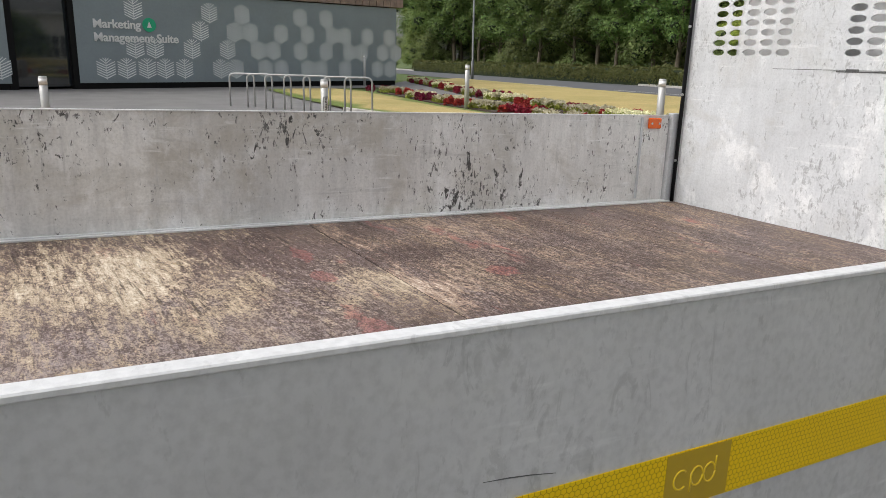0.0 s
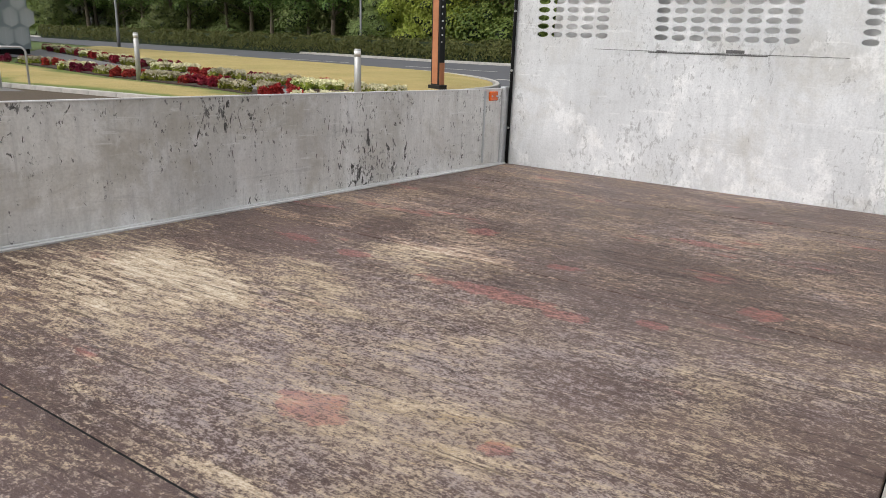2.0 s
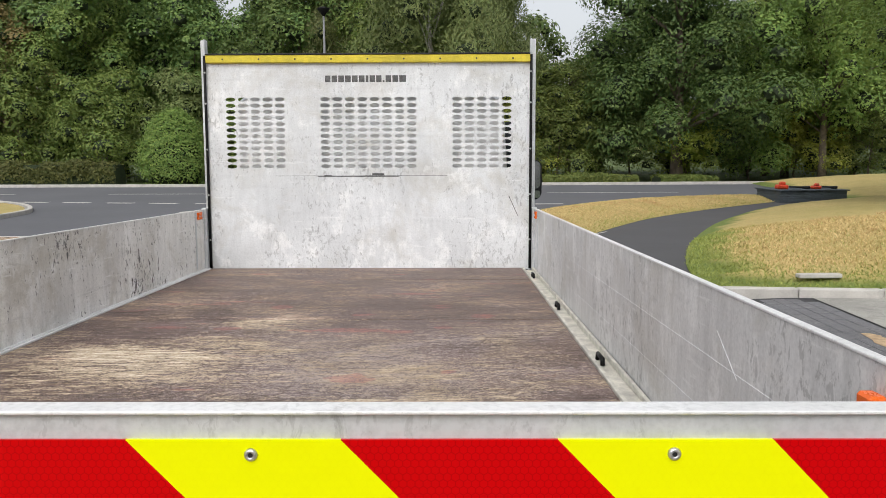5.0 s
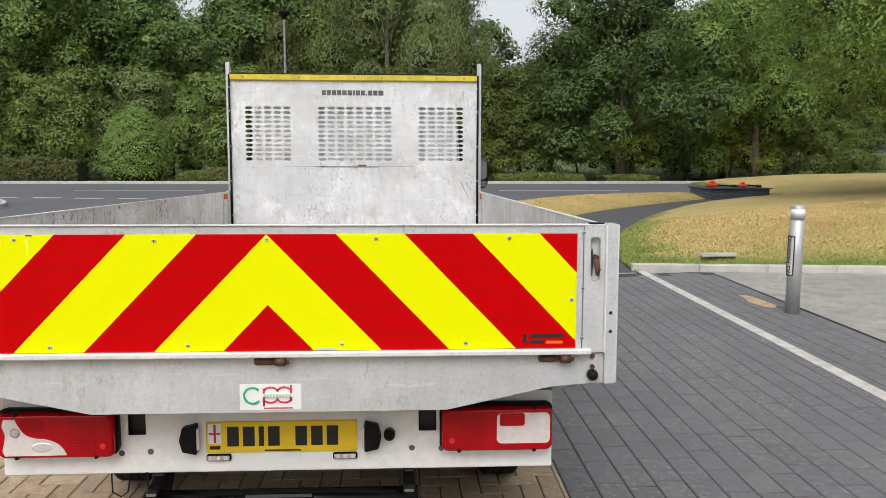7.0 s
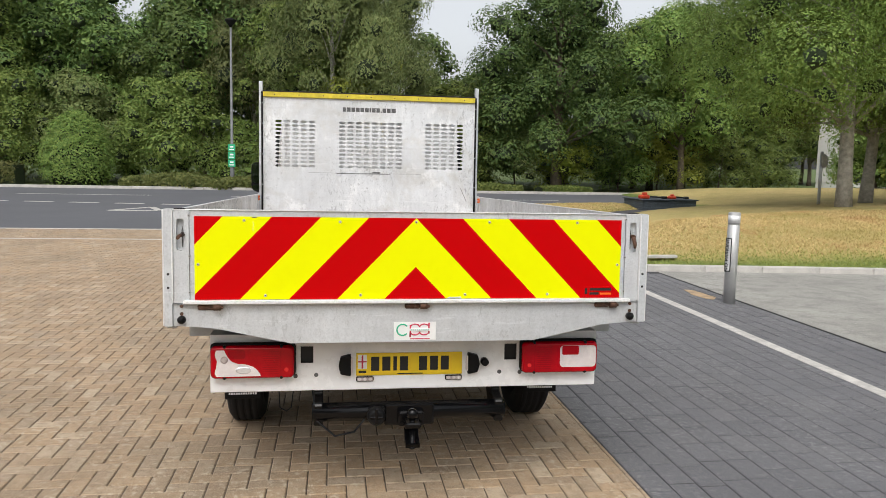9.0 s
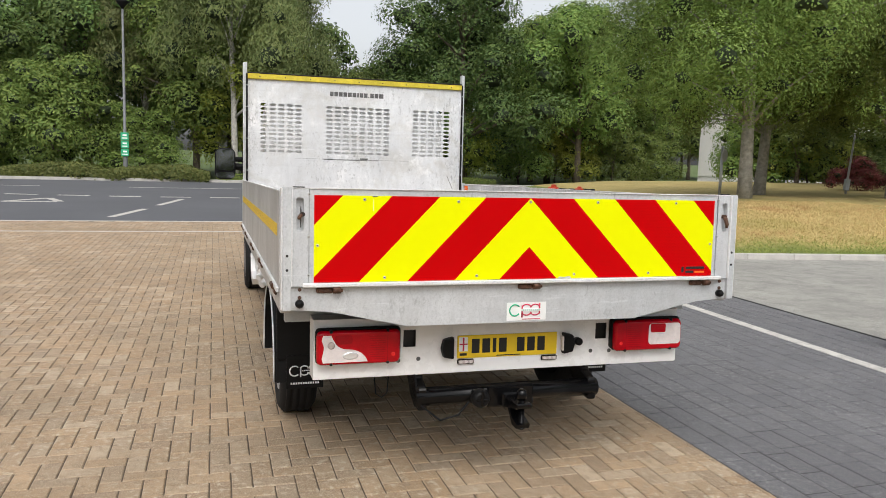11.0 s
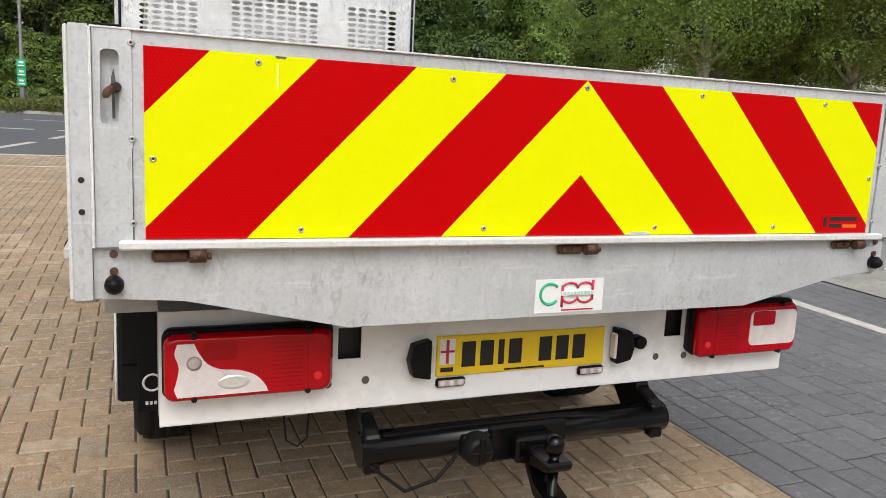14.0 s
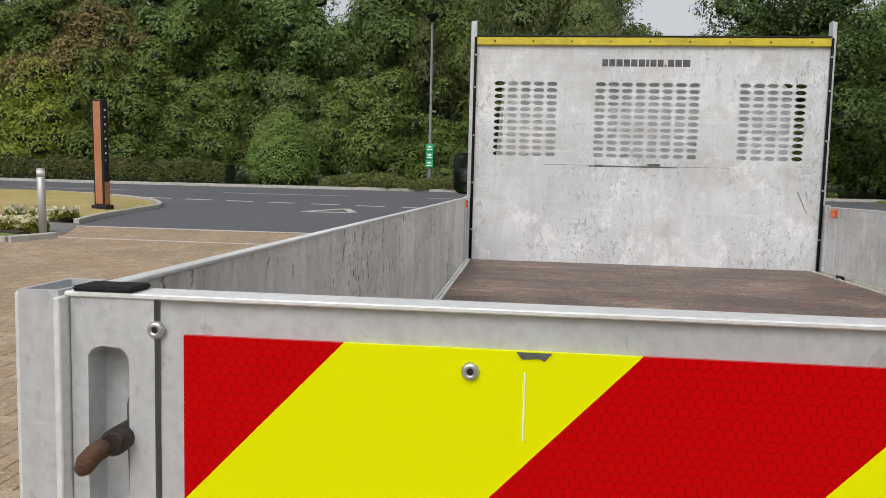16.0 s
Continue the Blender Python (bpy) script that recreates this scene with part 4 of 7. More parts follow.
# tailgate
def clip_band(poly, nx, nz, lo, hi):
    for sign, lim in ((1, lo), (-1, -hi)):
        out = []
        for (ax, az), (bx, bz) in zip(poly, poly[1:] + poly[:1]):
            da, db = sign * (nx * ax + nz * az) - lim, sign * (nx * bx + nz * bz) - lim
            if da >= 0:
                out.append((ax, az))
            if (da >= 0) != (db >= 0):
                t = da / (da - db)
                out.append((ax + (bx - ax) * t, az + (bz - az) * t))
        poly = out
        if len(poly) < 3:
            return []
    return poly


ZB, ZT, XC = 1.022, 1.389, 0.972
bm = bmesh.new()
box(bm, (-0.9925, 0.9925), (0.004, 0.029), (DECK - 0.002, TOP), 0.0015)
gate = tp("tailgate", bm, "alloy_gate", "alloy tailgate with red and yellow chevrons")
bm = bmesh.new()
box(bm, (-1.064, 1.064), (-0.002, 0.030), (TOP - 0.0005, TOP + 0.0035), 0.001)
tp("top_edge", bm, "alloy_edge", "worn alloy top edge", gate)
bm = bmesh.new()
box(bm, (-1.02, 1.02), (-0.020, 0.004), (DECK - 0.004, DECK + 0.013), 0.003)
tp("bottom_ledge", bm, "alloy_edge", "", gate)
H = ZT - ZB
bands = [(-9, 0.1405, "refl_red"), (0.1405, 0.353, "refl_yellow"), (0.353, 0.567, "refl_red"), (0.567, 0.780, "refl_yellow"), (0.780, 0.994, "refl_red"), (0.994, 1.205, "refl_yellow"), (1.205, 9, "refl_red")]
n_st = 0
for s in (-1, 1):
    half = [(0, ZB), (s * XC, ZB), (s * XC, ZT), (0, ZT)]
    for lo, hi, mat in bands:
        poly = clip_band(half, s, 0.962, lo + 0.962 * ZB, hi + 0.962 * ZB)
        if len(poly) >= 3:
            bm = bmesh.new()
            prism(bm, poly, "y", 0.0, 0.0038)
            tp("reflective_stripe", bm, mat, "red reflective stripe" if "red" in mat else "fluorescent yellow stripe", gate)
# dome rivets
bm = bmesh.new()
lathe(bm, [(0.0005, 0.0068), (-0.0015, 0.0066), (-0.0032, 0.0052), (-0.0037, 0.003), (-0.0015, 0.0026)], "y", 14)
pins = []
rivet = tp("rivet", bm, "screw", "", gate, Matrix.Translation((0, 0, 1.372)))
for x, z in ((-0.76, 1.373), (-0.342, 1.369), (0.338, 1.374), (0.755, 1.375), (-0.669, 1.039), (-0.249, 1.04), (0.229, 1.04), (0.62, 1.04), (-0.957, 1.178), (0.957, 1.178)):
    copy_part(rivet, gate, Matrix.Translation((x, 0, z)))
    pins.append((x, 0, z))
for s in (-1, 1):
    for z in (1.392, 1.214, 1.053):
        copy_part(rivet, gate, Matrix.Translation((s * 0.9935, 0.001, z)))
        pins.append((s * 0.9935, 0.001, z))
bm = bmesh.new()
lathe(bm, [(-0.0016, 0.0024), (-0.0028, 0.0023)], "y", 10)
pin = tp("rivet_pin", bm, "print_black", "", gate, Matrix.Translation((0, 0, 1.372)))
for p in pins:
    copy_part(pin, gate, Matrix.Translation(p))
# torn corner and pale scrape on the sheet
bm = bmesh.new()
prism(bm, [(-0.728, 1.3885), (-0.724, 1.3835), (-0.712, 1.3845), (-0.708, 1.3825), (-0.703, 1.3885)], "y", -0.0008, 0.001)
tp("torn_edge", bm, "print_grey", "torn dark edge of the sheet", gate)
bm = bmesh.new()
prism(bm, [(0.145, 1.0225), (0.215, 1.0225), (0.208, 1.031), (0.18, 1.028), (0.155, 1.030)], "y", -0.0008, 0.001)
tp("bare_patch", bm, "alloy_gate", "bare metal where the sheet is torn", gate)
bm = bmesh.new()
box(bm, (-0.7222, -0.7210), (-0.0007, 0.001), (1.325, 1.374))
tp("scrape", bm, "sticker_white", "", gate)
# dealer sticker, its words as plain bars
bm = bmesh.new()
box(bm, (0.795, 0.935), (-0.0016, 0.0), (1.030, 1.075), 0.0006)
stk = tp("dealer_sticker", bm, "refl_red", "small red sticker with black and orange bars", gate)
bm = bmesh.new()
for x0, x1, z0, z1 in ((0.825, 0.93, 1.056, 1.068), (0.825, 0.87, 1.037, 1.048), (0.802, 0.814, 1.04, 1.068)):
    box(bm, (x0, x1), (-0.0026, -0.0016), (z0, z1))
tp("print_bar", bm, "print_black", "", stk)
bm = bmesh.new()
box(bm, (0.876, 0.93), (-0.0026, -0.0016), (1.037, 1.046))
tp("print_bar", bm, "print_orange", "", stk)


def latch(s):
    """The end strip of the tailgate with a pressed slot and a rusty lever."""
    bm = bmesh.new()
    x0, x1, zc, hw, hh = 0.9945, 1.060, 1.308, 0.0165, 0.070
    xc = 1.031
    # strip with a rounded slot cut through
    loop = []
    for k in range(16):
        a = 2 * math.pi * k / 16
        cx, cz = (1 if math.cos(a) > 0 else -1), (1 if math.sin(a) > 0 else -1)
        loop.append((xc + cx * (hw - 0.012) + 0.012 * math.cos(a), zc + cz * (hh - 0.012) + 0.012 * math.sin(a)))
    ring = []
    for px, pz in loop:
        dx, dz = px - xc, pz - zc
        k = min((((x1 - xc) if dx > 0 else (xc - x0)) / abs(dx)) if abs(dx) > 1e-6 else 9e9, ((TOP - zc) if dz > 0 else (zc - DECK)) / abs(dz) if abs(dz) > 1e-6 else 9e9)
        ring.append((xc + dx * k, zc + dz * k))
    corners = [(x1, TOP), (x0, TOP), (x0, DECK), (x1, DECK)]
    for (a, b) in ((0.0, 0.003),):
        inner = [bm.verts.new((s * px, a, pz)) for px, pz in loop]
        deep = [bm.verts.new((s * px, 0.024, pz)) for px, pz in loop]
        outer = [bm.verts.new((s * px, a, pz)) for px, pz in ring]
        back = [bm.verts.new((s * px, 0.030, pz)) for px, pz in ring]
        for i in range(16):
            j = (i + 1) % 16
            quad = [inner[i], outer[i], outer[j], inner[j]]
            for cx, cz in corners:
                pi, pj = ring[i], ring[j]
                if (abs(pi[0] - pj[0]) > 1e-6 and abs(pi[1] - pj[1]) > 1e-6) and ((abs(pi[0] - cx) < 1e-6 and abs(pj[1] - cz) < 1e-6) or (abs(pj[0] - cx) < 1e-6 and abs(pi[1] - cz) < 1e-6)):
                    quad.insert(2, bm.verts.new((s * cx, a, cz)))
            bm.faces.new(quad)
            bm.faces.new((inner[j], inner[i], deep[i], deep[j]))
            bm.faces.new((outer[i], outer[j], back[j], back[i]))
        bm.faces.new(deep)
    bmesh.ops.recalc_face_normals(bm, faces=bm.faces[:])
    strip = tp("latch_strip", bm, "alloy_gate", "alloy end strip with a pressed slot", gate)
    bm = bmesh.new()
    if s < 0:
        tube(bm, [(-1.0225, 0.006, 1.3085), (-1.0265, -0.012, 1.306), (-1.0315, -0.019, 1.3025), (-1.0355, -0.023, 1.297), (-1.0380, -0.024, 1.291), (-1.0385, -0.024, 1.288)], [0.006, 0.0075, 0.0075, 0.0078, 0.0062, 0.003], 12)
    else:
        tube(bm, [(1.031, 0.012, 1.312), (1.031, -0.012, 1.30), (1.034, -0.020, 1.275), (1.034, -0.018, 1.258)], [0.007, 0.010, 0.009, 0.006], 10)
        lathe(bm, [(-0.008, 0.010), (0.02, 0.010)], "y", 10, (1.031, 0, 1.312))
    lever = tp("latch_lever", bm, "rust", "rusty brown latch lever", strip)
    if s < 0:
        bm = bmesh.new()
        lathe(bm, [(-0.016, 0.0075), (-0.014, 0.010), (0.0235, 0.010)], "y", 12, (-1.0205, 0, 1.309))
        tp("pivot", bm, "dark_rust", "dark greasy pivot", lever)
    bm = bmesh.new()
    prism(bm, [(s * x, z) for x, z in ((1.0225, 1.252), (1.0235, 1.30), (1.021, 1.322), (1.0245, 1.345), (1.029, 1.326), (1.0285, 1.30), (1.0275, 1.25))], "y", 0.0222, 0.0237)
    tp("grease_stain", bm, "print_grey", "dark grease stain in the slot", strip)
    bm = bmesh.new()
    box(bm, (s * 1.010, s * 1.0575), (-0.003, 0.028), (TOP + 0.0037, TOP + 0.0080), 0.002)
    tp("latch_cap", bm, "black_plastic", "", strip)
    bm = bmesh.new()
    box(bm, (s * 1.061, s * 1.0665), (-0.012, 0.03), (DECK, TOP), 0.001)
    tp("strip_flange", bm, "alloy_edge", "", strip)


latch(-1)
latch(1)

# rear fascia under the tailgate
bm = bmesh.new()
prism(bm, [(-1.066, DECK - 0.006), (-1.066, 0.905), (-0.90, 0.893), (-0.56, 0.820), (0.56, 0.820), (0.90, 0.893), (1.066, 0.905), (1.066, DECK - 0.006)], "y", 0.012, 0.045)
fascia = tp("rear_fascia", bm, "alloy_gate", "grey alloy rear fascia with tapered ends")
for x, k in ((-0.91, 1), (0.004, 1), (0.905, 1)):
    bm = bmesh.new()
    box(bm, (x - 0.052, x + 0.02), (-0.001, 0.012), (0.975, 1.000), 0.006)
    tube(bm, [(x + 0.018, -0.010, 0.989), (x + 0.050, -0.010, 0.989)], 0.014, 10)
    tube(bm, [(x + 0.05, -0.010, 0.988), (x + 0.060, -0.010, 0.988)], 0.007, 8)
    for off in (-0.036, -0.006):
        lathe(bm, [(0.0, 0.008), (-0.005, 0.007)], "y", 8, (x + off, 0, 0.988))
    tp("hinge", bm, "rust", "rusty brown tailgate hinge", fascia)
for s in (-1, 1):
    bm = bmesh.new()
    lathe(bm, [(0.012, 0.018), (-0.004, 0.018), (-0.014, 0.013), (-0.019, 0.009), (-0.020, 0.003)], "y", 18, (s * 1.03, 0, 0.932))
    tp("rubber_buffer", bm, "black_plastic", "", fascia)
    bm = bmesh.new()
    for z in (0.958, 0.992):
        lathe(bm, [(0.010, 0.008), (0.006, 0.008)], "y", 10, (s * 1.03, 0, z))
    tp("bolt", bm, "rust", "", fascia)
bm = bmesh.new()
box(bm, (-0.096, 0.098), (0.0105, 0.012), (0.828, 0.912), 0.0005)
badge = tp("maker_sticker", bm, "sticker_white", "white sticker with a green and red emblem", fascia)
bm = bmesh.new()
arc = [(-0.056 + 0.026 * math.cos(a), 0.0095, 0.876 + 0.026 * math.sin(a)) for a in [radians(40 + 280 * i / 14) for i in range(15)]]
tube(bm, arc, 0.0035, 6)
tp("emblem_arc", bm, "print_green", "", badge)
bm = bmesh.new()
for cx in (0.001, 0.044):
    for z, up in ((0.888, 1), (0.866, -1)):
        tube(bm, [(cx + 0.0215 * math.cos(a), 0.0095, z + up * 0.014 * math.sin(a)) for a in [math.pi * i / 8 for i in range(9)]], 0.003, 6)
tube(bm, [(0.0655, 0.0095, 0.858), (0.0655, 0.0095, 0.908)], 0.0036, 6)
tube(bm, [(-0.0205, 0.0095, 0.842), (-0.0205, 0.0095, 0.898)], 0.0036, 6)
tp("emblem_loops", bm, "print_red", "", badge)
bm = bmesh.new()
box(bm, (-0.024, 0.070), (0.0050, 0.0105), (0.8715, 0.8825))
tp("print_bar", bm, "sticker_white", "", badge)
bm = bmesh.new()
for i in range(9):
    box(bm, (-0.020 + i * 0.0098, -0.0135 + i * 0.0098), (0.0040, 0.0052), (0.8735, 0.8805))
tp("print_bar", bm, "print_pale_green", "", badge)
bm = bmesh.new()
box(bm, (-0.02, 0.07), (0.009, 0.0105), (0.8325, 0.836))
tp("print_bar", bm, "print_red", "", badge)

# headboard: a plate with three punched grilles
def headboard():
    xs, zs = [-1.063, 1.063], [DECK - 0.01, 2.36]
    bm = bmesh.new()
    PX, PZ, HW, HH, Y = 0.0817, 0.0399, 0.0328, 0.0138, HB
    blocks = [(-0.912 - PX / 2, 5), (-0.286 - PX / 2, 8), (0.585 - PX / 2, 5)]
    z_lo, rows = 1.689 - PZ / 2, 12
    z_hi = z_lo + rows * PZ
    def quad(a, b, c, d):
        bm.faces.new([bm.verts.new((x, Y, z)) for x, z in (a, b, c, d)])
    xcuts = [xs[0]]
    for x0, n in blocks:
        xcuts += [x0, x0 + n * PX]
    xcuts.append(xs[1])
    quad((xs[0], zs[0]), (xs[1], zs[0]), (xs[1], z_lo), (xs[0], z_lo))
    quad((xs[0], z_hi), (xs[1], z_hi), (xs[1], zs[1]), (xs[0], zs[1]))
    for i in range(0, len(xcuts), 2):
        quad((xcuts[i], z_lo), (xcuts[i + 1], z_lo), (xcuts[i + 1], z_hi), (xcuts[i], z_hi))
    K = 16
    for x0, n in blocks:
        for i in range(n):
            for j in range(rows):
                cx, cz = x0 + (i + 0.5) * PX, z_lo + (j + 0.5) * PZ
                inner, outer, deep = [], [], []
                for k in range(K):
                    a = 2 * math.pi * (k + 0.5) / K
                    ex, ez = HW * math.cos(a), HH * math.sin(a)
                    ang = math.atan2(math.sin(a), math.cos(a))
                    sx = math.cos(a)
                    sz = math.sin(a)
                    f = min(1 / max(abs(sx), 1e-6), 1 / max(abs(sz), 1e-6))
                    inner.append(bm.verts.new((cx + ex, Y, cz + ez)))
                    deep.append(bm.verts.new((cx + ex, Y + 0.006, cz + ez)))
                    outer.append((cx + sx * f * PX / 2, cz + sz * f * PZ / 2))
                ov = [bm.verts.new((x, Y, z)) for x, z in outer]
                for k in range(K):
                    q = (k + 1) % K
                    f = [inner[k], ov[k], ov[q], inner[q]]
                    ka, qa = outer[k], outer[q]
                    if abs(ka[0] - qa[0]) > 1e-6 and abs(ka[1] - qa[1]) > 1e-6:
                        sx = 1 if ka[0] + qa[0] > 2 * cx else -1
                        sz = 1 if ka[1] + qa[1] > 2 * cz else -1
                        f.insert(2, bm.verts.new((cx + sx * PX / 2, Y, cz + sz * PZ / 2)))
                    bm.faces.new(f)
                    bm.faces.new((inner[q], deep[q], deep[k], inner[k]))
    bm.normal_update()
    for f in bm.faces:
        if abs(f.normal.y) > 0.9 and f.normal.y > 0:
            f.normal_flip()
    board = tp("headboard", bm, "white_board", "scuffed white alloy headboard with punched oval grilles")
    return board


board = headboard()
bm = bmesh.new()
box(bm, (-1.063, 1.063), (HB - 0.022, HB + 0.03), (2.362, 2.412), 0.004)
strip = tp("yellow_strip", bm, "yellow_trim", "yellow edging strip", board)
bm = bmesh.new()
box(bm, (-1.063, 1.063), (HB - 0.026, HB + 0.034), (2.413, 2.422), 0.002)
tp("strip_lip", bm, "print_black", "", strip)
bm = bmesh.new()
for i in range(9):
    lathe(bm, [(HB - 0.022, 0.006), (HB - 0.025, 0.005)], "y", 8, (-0.95 + i * 0.2375, 0, 2.385))
tp("strip_screw", bm, "print_black", "", strip)
# lettering on the board as plain stencil bars
x = -0.282
random.seed(4)
for i, w in enumerate((0.035, 0.036, 0.038, 0.037, 0.038, 0.038, 0.018, 0.036, 0.035, 0.012, 0.037, 0.038, 0.044)):
    bm = bmesh.new()
    if w < 0.015:
        box(bm, (x, x + w), (HB - 0.0012, HB), (2.238, 2.25))
    else:
        box(bm, (x, x + w), (HB - 0.0012, HB), (2.238, 2.281))
    tp("stencil_bar", bm, "print_grey", "", board)
    x += w + 0.0075
# fold line and worn scratches across the board
bm = bmesh.new()
box(bm, (-0.34, 0.20), (HB - 0.0015, HB), (1.618, 1.623))
box(bm, (-0.62, 0.52), (HB - 0.0008, HB), (1.6245, 1.6265))
for x0, x1, z0, z1 in ((-0.30, -0.25, 1.622, 1.630), (0.02, 0.10, 1.628, 1.642)):
    box(bm, (x0, x1), (HB - 0.0014, HB), (z0, z1))
prism(bm, [(0.925, 1.49), (0.931, 1.49), (0.992, 1.355), (0.988, 1.355)], "y", HB - 0.0012, HB)
tp("score_mark", bm, "print_grey", "dark scored line", board)
for s in (-1, 1):
    bm = bmesh.new()
    box(bm, (s * 1.066, s * 1.074), (HB - 0.012, HB + 0.05), (DECK - 0.05, 2.515), 0.002)
    box(bm, (s * 1.074, s * 1.104), (HB + 0.02, HB + 0.06), (DECK - 0.05, 2.515), 0.003)
    post = tp("headboard_post", bm, "alloy_gate", "alloy upright post")
    bm = bmesh.new()
    tube(bm, [(s * 1.070, HB - 0.016, z) for z in (DECK, 1.5, 2.0, 2.41)], 0.009, 8)
    tp("rubber_seal", bm, "black_plastic", "black rubber edge seal", post)
    for z in (1.2, 1.5, 1.8, 2.1, 2.3):
        bm = bmesh.new()
        lathe(bm, [(HB - 0.027, 0.006), (HB - 0.02, 0.007)], "y", 8, (s * 1.068, 0, z))
        tp("post_rivet", bm, "screw", "", post)


# ---------- wheels ----------
def wheel(x, y, z, s, steer=0):
    R, W = 0.348, 0.215
    bm = bmesh.new()
    half = W / 2
    lathe(bm, [(-half * 0.86, 0.215), (-half, 0.25), (-half * 0.98, 0.31), (-half * 0.80, 0.338), (-half * 0.45, R), (half * 0.45, R), (half * 0.80, 0.338), (half * 0.98, 0.31), (half, 0.25), (half * 0.86, 0.215)], "x", 48, closed=True)
    w = tp("wheel", bm, "rubber", "black tyre on a silver steel wheel", m=Matrix.Translation((x, y, z)))
    for off in (-0.06, -0.02, 0.02, 0.06):
        bm = bmesh.new()
        lathe(bm, [(off - 0.016, R - 0.003), (off - 0.014, R + 0.0035), (off + 0.014, R + 0.0035), (off + 0.016, R - 0.003)], "x", 48, closed=True)
        tp("tread_rib", bm, "rubber", "", w)
    o = s * half
    bm = bmesh.new()
    lathe(bm, [(o * 0.86, 0.218), (o * 0.95, 0.212), (o * 0.80, 0.20), (o * 0.35, 0.188), (o * 0.35, 0.17), (o * 0.62, 0.15), (o * 0.66, 0.11), (o * 0.42, 0.085), (o * 0.40, 0.03)], "x", 40)
    rim = tp("rim", bm, "steel", "silver steel rim", w)
    for k in range(14):
        a = 2 * math.pi * k / 14
        bm = bmesh.new()
        lathe(bm, [(o * 0.4, 0.022), (o * 0.645, 0.021)], "x", 10, (0, 0.160 * math.cos(a), 0.160 * math.sin(a)))
        ob = new("vent_hole", mesh_of("vent_hole", bm, M["print_black"]))
        ob.parent = w
    bm = bmesh.new()
    lathe(bm, [(o * 0.40, 0.075), (o * 0.80, 0.07), (o * 0.88, 0.055), (o * 0.88, 0.01)], "x", 20)
    tp("hub", bm, "black_plastic", "dark hub cap", w)
    for k in range(6):
        a = 2 * math.pi * (k + 0.5) / 6
        bm = bmesh.new()
        lathe(bm, [(o * 0.4, 0.013), (o * 0.72, 0.012)], "x", 6, (0, 0.098 * math.cos(a), 0.098 * math.sin(a)))
        ob = new("wheel_nut", mesh_of("wheel_nut", bm, M["zinc"]))
        ob.parent = w
    return w


